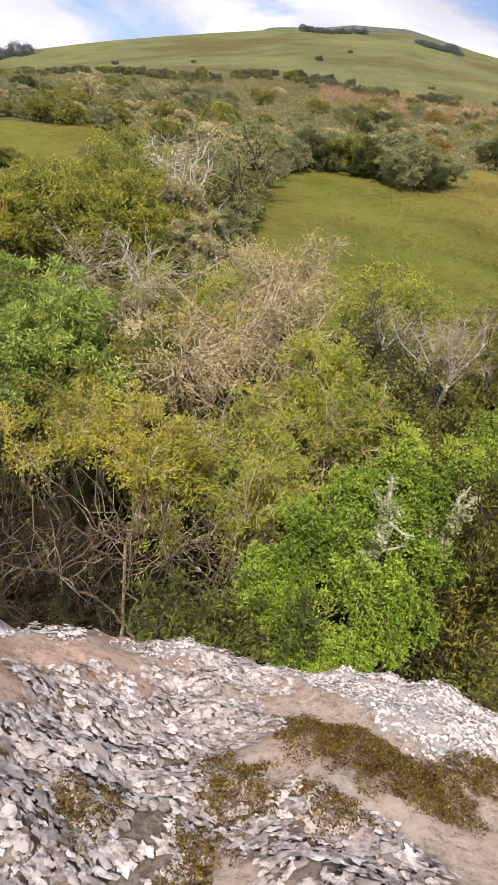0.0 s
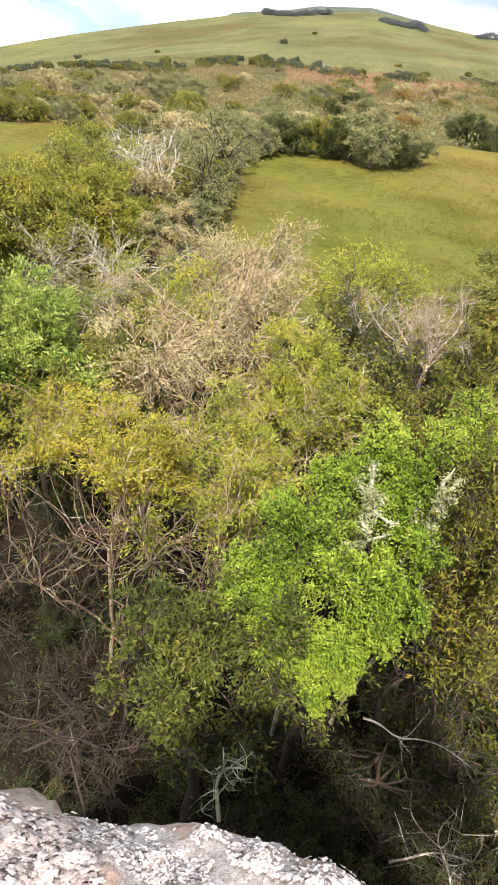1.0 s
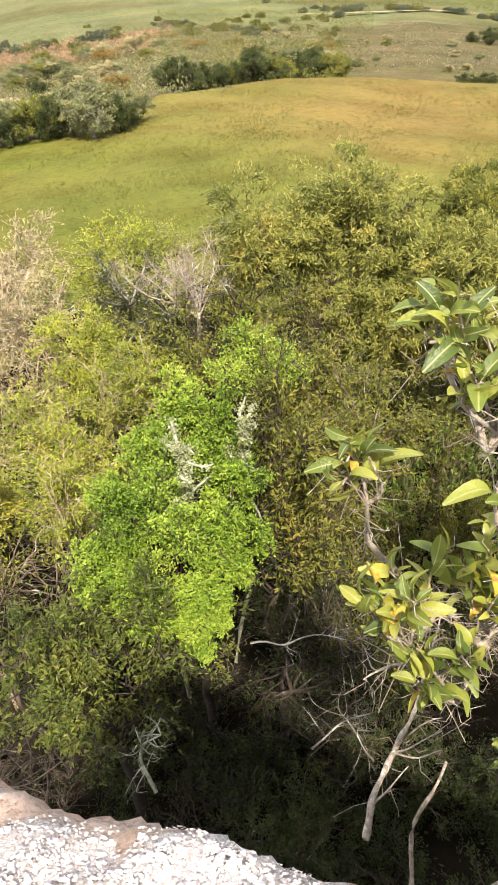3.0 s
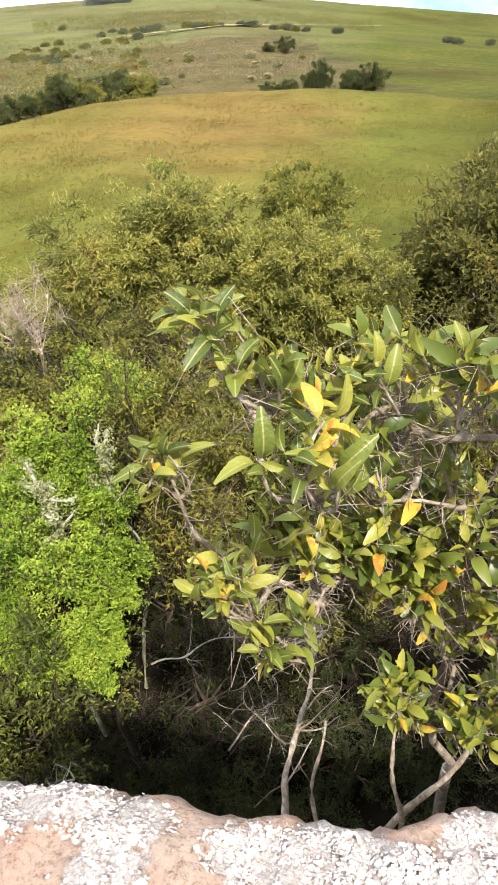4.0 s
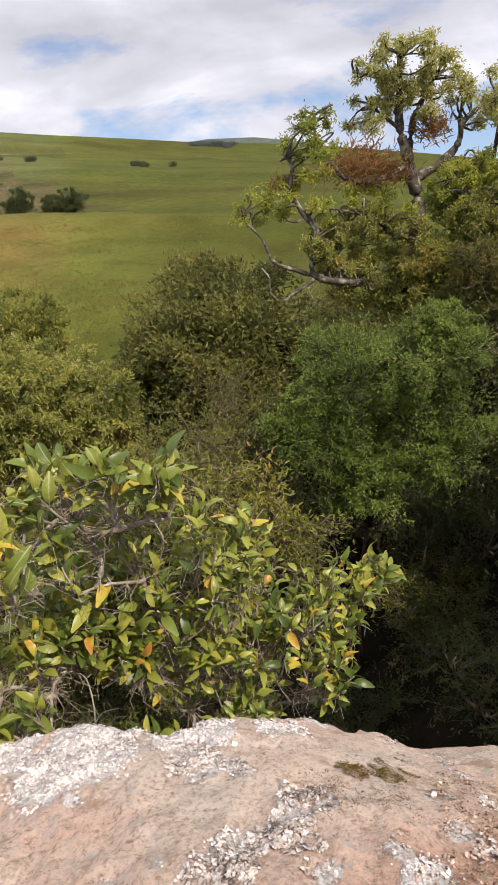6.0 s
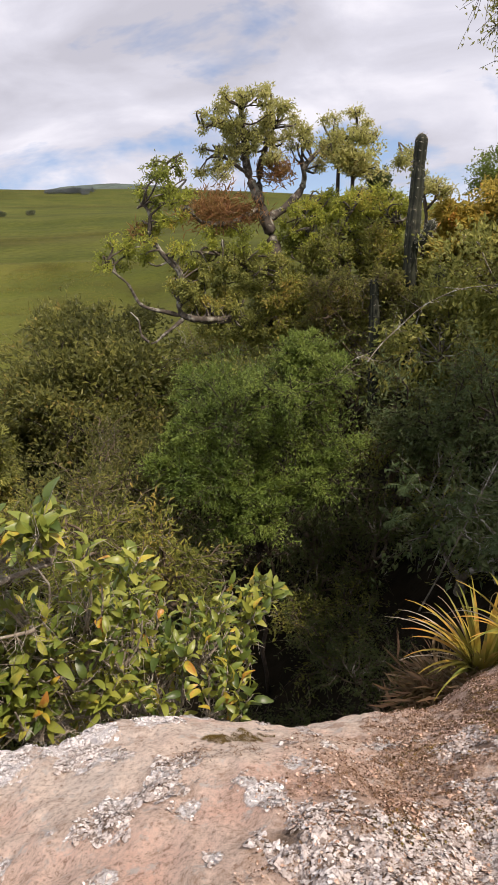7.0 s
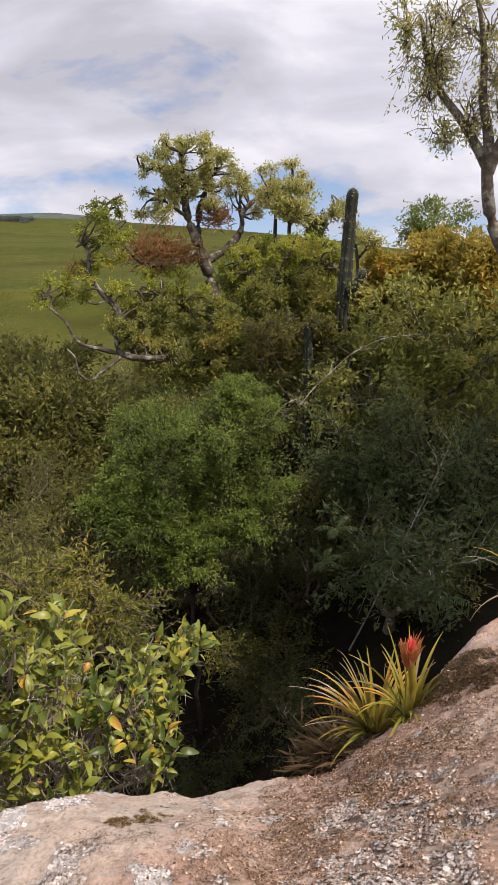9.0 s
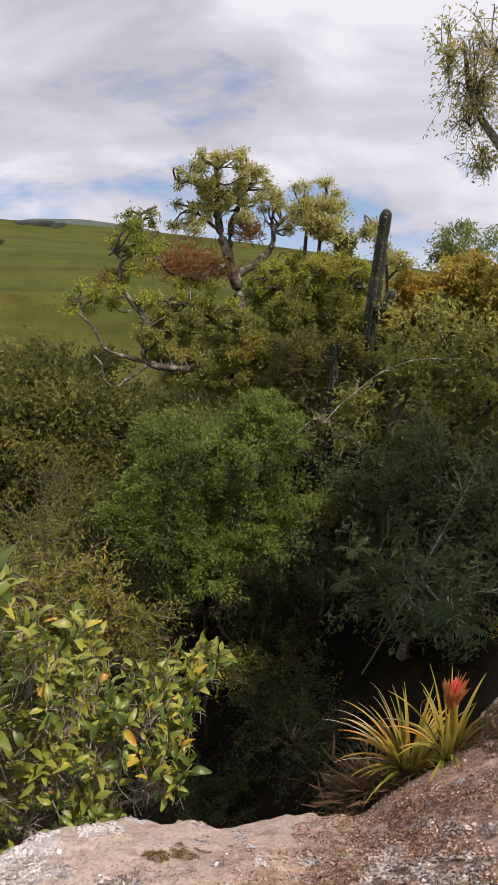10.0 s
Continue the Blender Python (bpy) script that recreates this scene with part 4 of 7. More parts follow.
flake_patch("moss", "brown dry moss crust on the rock", brown_moss,
            [(-0.017, 0.243, 0.013, 1), (0.651, -0.749, 0.044, 1), (0.791, -0.784, 0.046, 1), (0.565, -0.707, 0.037, 1), (0.799, -0.842, 0.044, 1), (0.560, -0.767, 0.031, 1), (0.787, -0.875, 0.043, 1), (0.605, -0.552, 0.023, 1), (0.617, -0.598, 0.018, 1)], 20000, 0.0005, 9, lift=0.001, curl=0.9, sides=4, tilt=0.8, mound=0.004, spread=1.3)
GRITTY = [(0.739, -0.862, 0.129, 1), (0.805, -0.944, 0.135, 1), (0.700, -0.775, 0.102, 1), (0.634, -0.896, 0.109, 1), (0.826, -0.832, 0.088, 1), (0.928, -0.997, 0.071, 1), (0.509, -0.727, 0.073, 1), (0.536, -0.786, 0.072, 1)]
flake_patch("grit", "brown grit and crumbs of moss on the pink rock", brown_moss,
            GRITTY, 38000, 0.0008, 10, lift=0.0006, curl=0.8, sides=5, tilt=0.5, mound=0.0, spread=1.3)
flake_patch("lichen", "leafy grey-white lichen rosettes on pink rock", frill_lichen, ROSETTES, 16000, 0.0016, 14, sides=13, curl=0.30, tilt=0.2, lift=0.0009, apart=0.85, dome=0.08)
flake_patch("moss", "dark brown moss crumbs scattered over the rock", rust_moss,
            [(x + 0.02 * math.sin(9 * k), y + 0.02 * math.cos(7 * k), 0.25 * r, 1) for k, (x, y, r, _) in enumerate(GRITTY * 3)], 6000, 0.0007, 15, lift=0.001, curl=0.9, sides=4, tilt=0.8, mound=0.003, spread=1.3)
cream_crumb = crust_material("cream_crumb", [(0.0, (0.38, 0.24, 0.17)), (0.4, (0.62, 0.43, 0.33)), (1.0, (0.78, 0.62, 0.51))], 300.0)
flake_patch("crumb", "cream-coloured crumbs of lichen over the gritty rock", cream_crumb, GRITTY, 13000, 0.0010, 17, lift=0.0012, curl=0.7, sides=6, tilt=0.45, spread=1.3)
flake_patch("crumb", "dark purplish crumbs and leaf litter on the rock", LITTER, DARK_CRUST, 9000, 0.0016, 16, lift=0.001, curl=0.8, sides=5, tilt=0.6, mound=0.004, spread=1.4)
cv = np.empty(len(rock_face.data.vertices) * 3, np.float32)
rock_face.data.vertices.foreach_get("co", cv)
cv = cv.reshape(-1, 3)
crusted = np.zeros(len(cv))
gritty = np.zeros(len(cv))
under = np.zeros(len(cv))
for x, y, r, _ in LOOSE + ROSETTES + DARK_CRUST * 2:
    under = np.maximum(under, np.clip(1.45 - np.hypot(cv[:, 0] - x, cv[:, 1] - y) / r, 0, 1))
rock_face.data.attributes.new("under", "FLOAT", "POINT").data.foreach_set("value", under.astype(np.float32))
for group, most in ((CHALK, 1.0), (FRILL[13:], 0.9)):
    for x, y, r, _ in group:
        crusted = np.maximum(crusted, most * np.clip(1.5 - np.hypot(cv[:, 0] - x, cv[:, 1] - y) / r, 0, 1))
for x, y, r, _ in GRITTY + [(1.0, -0.87, 0.10, 1)]:
    gritty = np.maximum(gritty, np.clip(1.8 - np.hypot(cv[:, 0] - x, cv[:, 1] - y) / r, 0, 1))
rock_face.data.attributes.new("grit", "FLOAT", "POINT").data.foreach_set("value", gritty.astype(np.float32))
rock_face.data.attributes.new("crust", "FLOAT", "POINT").data.foreach_set("value", crusted.astype(np.float32))

# ---- shrubs of the ravine and its far bank ----
plant("leafy_shrub", "bright green leafy shrub with dark stems", "shrub", [(1.03, 3.09, -3.20, 0.34, 0.27), (0.59, 2.96, -3.35, 0.22, 0.18), (1.41, 2.64, -3.41, 0.1, 0.14), (1.44, 2.96, -3.27, 0.1, 0.14), (1.86, 3.37, -3.12, 0.13, 0.15), (1.24, 2.45, -3.59, 0.09, 0.12), (0.73, 2.77, -3.41, 0.16, 0.16), (1.59, 3.68, -2.88, 0.22, 0.21), (1.37, 3.40, -3.06, 0.20, 0.20), (1.46, 2.74, -3.29, 0.18, 0.29), (1.03, 2.42, -3.60, 0.11, 0.22), (2.20, 3.77, -2.63, 0.27, 0.18), (1.67, 3.10, -3.09, 0.16, 0.18), (0.89, 3.33, -3.15, 0.20, 0.16), (1.18, 2.90, -3.26, 0.24, 0.24), (1.25, 2.55, -3.44, 0.16, 0.20), (0.87, 2.61, -3.50, 0.18, 0.14), (1.82, 3.42, -2.98, 0.18, 0.16), (1.28, 3.61, -3.02, 0.20, 0.16)],
      foot=float(sheet(1.43, 3.23)), seed=11, shell=170, split=7, wide=1.38, skirt=False, leaf='bright', bark='dark', size=(0.030, 0.015), boughs=5, sprays=11, per=9, rough=0.6, trunk=0.04)
plant("shrub", "yellow-green fine-leaved shrub in the ravine", "shrub", [(-1.05, 4.62, -3.50, 0.62, 0.30), (-0.50, 4.48, -3.46, 0.56, 0.30), (-0.06, 4.30, -3.52, 0.50, 0.33)],
      foot=float(sheet(-0.50, 4.29)), seed=12, shell=210, split=6, wide=1.15, skirt=False, leaf='golden', bark='tan', size=(0.044, 0.016), boughs=6, sprays=10, per=7, twig=0.0032, spray=0.34, trunk=0.02)
plant("shrub", "brown twiggy shrub with sparse olive leaves", "shrub", [(-0.93, 3.54, -3.84, 0.59, 0.60), (-0.36, 3.68, -3.82, 0.50, 0.55), (-0.06, 3.46, -3.60, 0.36, 0.34), (0.33, 3.13, -3.49, 0.36, 0.34)],
      foot=float(sheet(-0.65, 3.61)), seed=13, leaf='deep', bark='brown', size=(0.05, 0.018), boughs=9, sprays=9, per=2, twig=0.005, trunk=0.022, skirt=False, rough=0.6)
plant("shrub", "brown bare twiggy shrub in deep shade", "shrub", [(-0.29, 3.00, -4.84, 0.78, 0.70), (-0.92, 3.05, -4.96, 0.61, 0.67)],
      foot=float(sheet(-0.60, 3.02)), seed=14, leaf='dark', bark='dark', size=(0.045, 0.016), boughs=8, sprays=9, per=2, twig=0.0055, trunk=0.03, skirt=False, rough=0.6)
plant("shrub", "olive shrub low in the ravine, leaves dulled for shade", "shrub", [(0.54, 2.39, -3.80, 0.50, 0.47), (0.24, 2.71, -3.73, 0.35, 0.30)],
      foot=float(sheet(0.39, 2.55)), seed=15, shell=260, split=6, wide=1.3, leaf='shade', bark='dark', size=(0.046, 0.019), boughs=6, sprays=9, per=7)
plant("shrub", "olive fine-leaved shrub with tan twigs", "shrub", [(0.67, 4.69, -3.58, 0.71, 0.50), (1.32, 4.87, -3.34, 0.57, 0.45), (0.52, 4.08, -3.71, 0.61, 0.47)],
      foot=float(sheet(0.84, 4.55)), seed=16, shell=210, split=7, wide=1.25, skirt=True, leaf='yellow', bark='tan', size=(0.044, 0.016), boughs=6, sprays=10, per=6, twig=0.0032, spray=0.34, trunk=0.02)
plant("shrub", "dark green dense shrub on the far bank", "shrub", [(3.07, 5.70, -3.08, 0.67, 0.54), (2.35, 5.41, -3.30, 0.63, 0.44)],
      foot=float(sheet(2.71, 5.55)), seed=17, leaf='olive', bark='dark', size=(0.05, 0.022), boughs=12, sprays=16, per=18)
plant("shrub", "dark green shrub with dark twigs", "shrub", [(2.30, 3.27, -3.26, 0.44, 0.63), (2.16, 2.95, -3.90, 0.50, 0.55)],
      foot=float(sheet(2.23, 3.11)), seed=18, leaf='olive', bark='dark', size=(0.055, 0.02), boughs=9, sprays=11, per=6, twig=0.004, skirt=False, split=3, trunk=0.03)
plant("shrub", "twiggy thicket with sparse leaves, coloured dark for shade", "shrub", [(2.12, 2.81, -5.02, 0.79, 0.69), (2.52, 2.53, -4.74, 0.56, 0.78), (2.18, 2.67, -4.65, 0.64, 0.75)],
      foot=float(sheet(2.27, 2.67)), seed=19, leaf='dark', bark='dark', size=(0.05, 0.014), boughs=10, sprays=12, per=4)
plant("shrub", "olive-green thicket with dark twigs", "shrub", [(2.57, 3.12, -3.88, 0.52, 0.57), (2.92, 3.80, -3.63, 0.46, 0.50)],
      foot=float(sheet(2.75, 3.46)), seed=20, leaf='olive', bark='brown', size=(0.055, 0.02), boughs=9, sprays=11, per=6, twig=0.004, skirt=False, split=3, trunk=0.03)
plant("dry_tree", "tan dry feathery tree with pale twigs", "tree", [(0.35, 6.89, -3.51, 1.00, 0.58), (-0.19, 6.34, -3.69, 0.63, 0.48), (0.92, 6.67, -3.41, 0.58, 0.57)],
      foot=float(sheet(0.36, 6.63)), seed=21, shell=700, leaf='tan', bark='tan', size=(0.055, 0.018), boughs=14, sprays=18, per=5, twig=0.006, trunk=0.03)
plant("dry_tree", "tan dry feathery tree beside the meadow", "tree", [(1.22, 8.94, -3.43, 0.66, 0.50), (0.59, 8.61, -3.60, 0.72, 0.53)],
      foot=float(sheet(0.90, 8.77)), seed=22, shell=900, trunk=0.03, leaf='tan', bark='tan', size=(0.065, 0.02), boughs=13, sprays=18, per=7, twig=0.0065)
plant("shrub", "yellow-green small shrub among dry trees", "shrub", [(1.28, 5.97, -3.34, 0.42, 0.33), (-0.21, 7.83, -3.65, 0.74, 0.41)],
      foot=float(sheet(0.54, 6.90)), seed=23, shell=1400, leaf='yellow', bark='brown', size=(0.05, 0.02), boughs=11, sprays=16, per=17)
plant("leafy_shrub", "fresh green leafy tree crown in the ravine", "tree", [(-1.82, 7.17, -3.79, 0.79, 0.55), (-1.59, 6.58, -4.10, 0.61, 0.53)],
      foot=float(sheet(-1.71, 6.87)), seed=24, shell=620, split=6, leaf='lush', bark='dark', size=(0.075, 0.024), boughs=6, sprays=9, per=12, trunk=0.04)
plant("shrub", "mid-green shrub among olive bushes", "shrub", [(-1.01, 6.52, -4.02, 0.60, 0.51), (-1.13, 5.75, -4.04, 0.67, 0.34)],
      foot=float(sheet(-1.07, 6.13)), seed=25, leaf='olive', bark='brown', size=(0.06, 0.025), boughs=11, sprays=16, per=17)
plant("dry_tree", "grey leafless tree with fine twigs", "tree", [(-2.18, 10.50, -4.48, 0.80, 0.50)],
      foot=float(sheet(-2.18, 10.50)), seed=26, leaf='tan', bark='grey', size=(0.06, 0.015), boughs=14, sprays=24, per=4, twig=0.005)
plant("dry_tree", "pale grey bare tree with crooked twigs", "tree", [(-1.08, 9.69, -4.22, 0.55, 0.56)],
      foot=float(sheet(-1.08, 9.69)), seed=27, leaf='tan', bark='pale', size=(0.06, 0.015), boughs=14, sprays=24, per=3, twig=0.005)
plant("dry_tree", "grey-tan half bare tree", "tree", [(0.03, 10.34, -4.15, 0.77, 0.48)],
      foot=float(sheet(0.03, 10.34)), seed=28, leaf='grey', bark='grey', size=(0.06, 0.016), boughs=14, sprays=22, per=9, twig=0.005)
plant("broad_tree", "broad olive-green tree at the edge of the meadow", "tree", [(-3.03, 16.01, -5.26, 1.93, 1.14), (-3.78, 14.65, -5.54, 1.54, 1.08), (-1.73, 14.12, -5.14, 1.05, 0.72)],
      foot=float(sheet(-2.85, 14.93)), seed=29, shell=1900, split=7, leaf='oliveyellow', bark='dark', size=(0.085, 0.042), boughs=8, sprays=12, per=14, twig=0.007, trunk=0.12)
plant("dry_tree", "grey-brown bare tree on the far bank", "tree", [(-1.06, 18.35, -5.33, 1.33, 1.46), (-1.97, 21.40, -5.28, 1.35, 0.85)],
      foot=float(sheet(-1.52, 19.87)), seed=30, shell=0, wide=1.0, leaf='grey', bark='pale', size=(0.1, 0.03), boughs=14, sprays=20, per=4, twig=0.008, trunk=0.1)
plant("tree", "grey-green tree bordering the meadow", "tree", [(0.45, 19.46, -5.17, 0.96, 1.15), (1.05, 24.51, -5.51, 1.53, 1.08)],
      foot=float(sheet(0.75, 21.99)), seed=31, wide=1.0, shell=900, leaf='grey', bark='dark', size=(0.1, 0.04), boughs=12, sprays=14, per=8, twig=0.009, trunk=0.1)
plant("shrub", "brownish twiggy bush under a dead tree", "shrub", [(2.07, 6.76, -3.21, 0.47, 0.37), (2.34, 6.19, -3.23, 0.44, 0.35)],
      foot=float(sheet(2.20, 6.47)), seed=32, leaf='dark', bark='grey', size=(0.05, 0.018), boughs=11, sprays=18, per=10)
plant("shrub", "yellow-green bush along the meadow edge", "shrub", [(2.45, 8.16, -3.38, 0.87, 0.30)],
      foot=float(sheet(2.45, 8.16)), seed=33, shell=1800, leaf='yellow', bark='brown', size=(0.055, 0.022), boughs=14, sprays=18, per=18)
plant("feathery_tree", "olive feathery tree with narrow drooping leaves", "tree", [(4.75, 6.14, -2.82, 1.00, 0.69), (3.81, 6.34, -3.05, 0.70, 0.77), (4.73, 5.36, -3.30, 0.75, 0.60)],
      foot=float(sheet(4.43, 5.95)), seed=34, shell=1000, split=8, leaf='willow', bark='brown', size=(0.068, 0.021), boughs=6, sprays=9, per=14, droop=0.3, trunk=0.05, wide=1.15, loose=0.68)
plant("feathery_tree", "olive feathery tree with narrow drooping leaves", "tree", [(5.93, 4.92, -3.19, 0.93, 0.59), (5.84, 4.20, -3.41, 0.61, 0.60), (5.29, 4.82, -3.38, 0.61, 0.60)],
      foot=float(sheet(5.69, 4.65)), seed=35, shell=1000, split=8, leaf='willow', bark='brown', size=(0.068, 0.021), boughs=6, sprays=9, per=14, droop=0.3, trunk=0.05, wide=1.15, loose=0.68)
plant("tree", "dark olive rounded tree by the meadow", "tree", [(7.93, 6.99, -3.52, 0.87, 0.63)],
      foot=float(sheet(7.93, 6.99)), seed=36, shell=900, split=8, leaf='olive', bark='dark', size=(0.08, 0.036), boughs=6, sprays=9, per=12, wide=1.1, loose=0.7)
plant("tree", "dark olive rounded tree with fine leaves", "tree", [(9.12, 4.15, -3.53, 1.19, 0.96), (8.19, 4.38, -3.90, 0.70, 0.67), (8.41, 2.94, -3.72, 0.91, 0.82)],
      foot=float(sheet(8.57, 3.82)), seed=37, wide=1.2, split=5, shell=1100, leaf='deep', bark='dark', size=(0.095, 0.048), boughs=12, sprays=14, per=14, trunk=0.08)
plant("shrub", "olive-green shrub with brown twigs", "shrub", [(3.23, 4.37, -3.42, 0.62, 0.43), (2.81, 4.61, -3.22, 0.44, 0.36), (3.14, 3.53, -3.44, 0.56, 0.45)],
      foot=float(sheet(3.06, 4.17)), seed=38, leaf='olive', bark='brown', size=(0.05, 0.02), boughs=12, sprays=17, per=17)
plant("shrub", "olive-brown shrub behind the broad-leaved tree", "shrub", [(3.35, 1.18, -2.37, 0.44, 0.24), (3.50, 1.83, -2.40, 0.40, 0.27), (3.07, 0.98, -1.92, 0.41, 0.26), (3.11, 0.61, -2.11, 0.34, 0.23)],
      foot=float(sheet(3.26, 1.15)), seed=39, leaf='olive', bark='brown', size=(0.045, 0.014), boughs=12, sprays=18, per=11)
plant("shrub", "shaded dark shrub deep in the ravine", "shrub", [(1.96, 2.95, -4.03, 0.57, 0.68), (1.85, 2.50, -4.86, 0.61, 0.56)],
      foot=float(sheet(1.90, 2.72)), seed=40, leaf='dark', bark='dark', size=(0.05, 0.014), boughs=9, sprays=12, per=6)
plant("shrub", "fine-leaved green shrub with arching pale stems", "shrub", [(5.31, 0.42, -2.10, 0.62, 0.42), (4.75, 0.80, -2.42, 0.50, 0.34), (5.05, 0.05, -2.32, 0.42, 0.36), (5.35, 0.85, -2.2, 0.4, 0.3), (4.78, 0.98, -2.50, 0.28, 0.22), (4.63, 0.40, -2.79, 0.40, 0.30), (5.34, 0.10, -1.78, 0.24, 0.26)],
      foot=float(sheet(4.93, 0.38)), seed=41, trunk=0.02, split=7, wide=1.25, skirt=False, shell=420, leaf='green', bark='dark', size=(0.036, 0.014), boughs=7, sprays=12, per=12, spray=0.6, rough=0.6)
plant("shrub", "olive bushes massed below the meadow", "shrub", [(7.87, 3.85, -2.86, 0.91, 0.55), (7.68, 2.90, -3.08, 0.79, 0.61), (6.80, 3.30, -3.16, 0.82, 0.57)],
      foot=float(sheet(7.45, 3.35)), seed=42, shell=1800, leaf='deep', bark='dark', size=(0.09, 0.042), boughs=12, sprays=14, per=10)
plant("shrub", "brown-green twiggy shrub in half shade", "shrub", [(5.12, 2.09, -2.80, 0.68, 0.44), (4.85, 1.41, -2.77, 0.47, 0.46), (3.93, 1.61, -2.39, 0.41, 0.25)],
      foot=float(sheet(4.63, 1.70)), seed=43, shell=1200, leaf='deep', bark='brown', size=(0.045, 0.014), boughs=12, sprays=18, per=11)
plant("shrub", "dark glossy shrub on the shaded slope", "shrub", [(6.13, -1.75, -2.35, 0.75, 0.70), (5.46, -2.20, -2.55, 0.54, 0.78), (6.27, -1.18, -2.66, 0.65, 0.59)],
      foot=float(sheet(5.95, -1.71)), seed=44, leaf='fern', bark='dark', size=(0.062, 0.026), boughs=15, sprays=20, per=13)
plant("shrub", "dark shrub with grey twigs in deep shade", "shrub", [(5.32, -1.14, -3.06, 0.54, 0.54), (4.76, -1.66, -2.72, 0.54, 0.48)],
      foot=float(sheet(5.04, -1.40)), seed=45, leaf='fern', bark='grey', size=(0.075, 0.03), boughs=11, sprays=15, per=10)
plant("shrub", "grey-green bushy thicket below the cacti", "shrub", [(8.05, -1.88, -1.75, 0.86, 0.47), (7.32, -2.35, -1.77, 0.60, 0.58), (7.51, -1.18, -2.33, 0.68, 0.45)],
      foot=float(sheet(7.63, -1.80)), seed=46, shell=1800, leaf='willow', bark='grey', size=(0.085, 0.038), boughs=12, sprays=14, per=9)
plant("shrub", "ochre-yellow leafy bush against the sky", "shrub", [(9.46, -2.25, -1.48, 0.75, 0.50), (8.87, -2.75, -1.35, 0.55, 0.58), (9.62, -1.53, -1.62, 0.50, 0.38)],
      foot=float(sheet(9.32, -2.13)), seed=47, split=5, wide=1.3, shell=700, leaf='ochre', bark='dark', size=(0.08, 0.038), boughs=16, sprays=18, per=21)
plant("tree", "small round green tree on the ridge", "tree", [(14.96, -2.71, -1.62, 0.72, 0.55)],
      foot=float(sheet(14.96, -2.71)), seed=48, shell=1500, leaf='green', bark='dark', size=(0.08, 0.035), boughs=14, sprays=16, per=18)
plant("shrub", "mixed olive undergrowth below the old tree", "shrub", [(8.9, 1.7, -3.15, 0.7, 0.36), (8.7, 0.7, -3.0, 0.8, 0.4), (7.9, 1.2, -3.2, 0.8, 0.38), (8.73, -0.1, -2.65, 0.7, 0.45)],
      foot=float(sheet(8.69, 1.01)), seed=50, skirt=True, wide=1.0, shell=1300, leaf='willow', bark='grey', size=(0.062, 0.028), boughs=12, sprays=14, per=8)


def limb_line(points, rng, per=5, amount=0.05):
    """A crooked limb through the points."""
    points = np.asarray(points, float)
    out = [points[0]]
    for a, b in zip(points[:-1], points[1:]):
        seg = wander(a, b, per, rng, amount)
        out.extend(seg[1:])
    out = np.array(out)
    for _ in range(2):
        out[1:-1] = out[1:-1] * 0.5 + (out[:-2] + out[2:]) * 0.25
    return out


# dead pale tree standing over the thicket
rng = np.random.default_rng(70)
dead_base = np.array([2.62, 6.0, float(sheet(2.62, 6.0))])
dead = thing("dead_tree", dead_base, "pale bleached dead tree with bare forked branches", "tree")
dead_wood, dead_thin = Soup(), Soup()
tube(dead_wood, limb_line([dead_base, (2.55, 5.8, -4.4), (2.48, 5.55, -3.15)], rng) - dead_base, np.linspace(0.035, 0.02, 9), 7)
for k in range(14):
    tip = np.array([2.62, 5.95, -2.74]) + rng.normal(size=3) * [0.30, 0.25, 0.12]
    line = limb_line([(2.48, 5.55, -3.15), (np.array([2.48, 5.55, -3.05]) + tip) / 2 + rng.normal(size=3) * 0.05, tip], rng, 5, 0.12)
    tube(dead_wood, line - dead_base, np.linspace(0.009, 0.003, len(line)), 5)
    a = line[rng.integers(2, len(line), 60)]
    b = a + unit(rng.normal(size=(60, 3)) + [0, 0, 0.5]) * rng.uniform(0.08, 0.24, (60, 1))
    twigs(dead_thin, a - dead_base, b - dead_base, 0.0024, 0.0012, rng)
part("trunk", dead_wood.mesh("trunk", BARK["deadwood"]), dead)
tagged(part("twig", dead_thin.mesh("twig", BARK["deadwood"]), dead), kind="stuff")

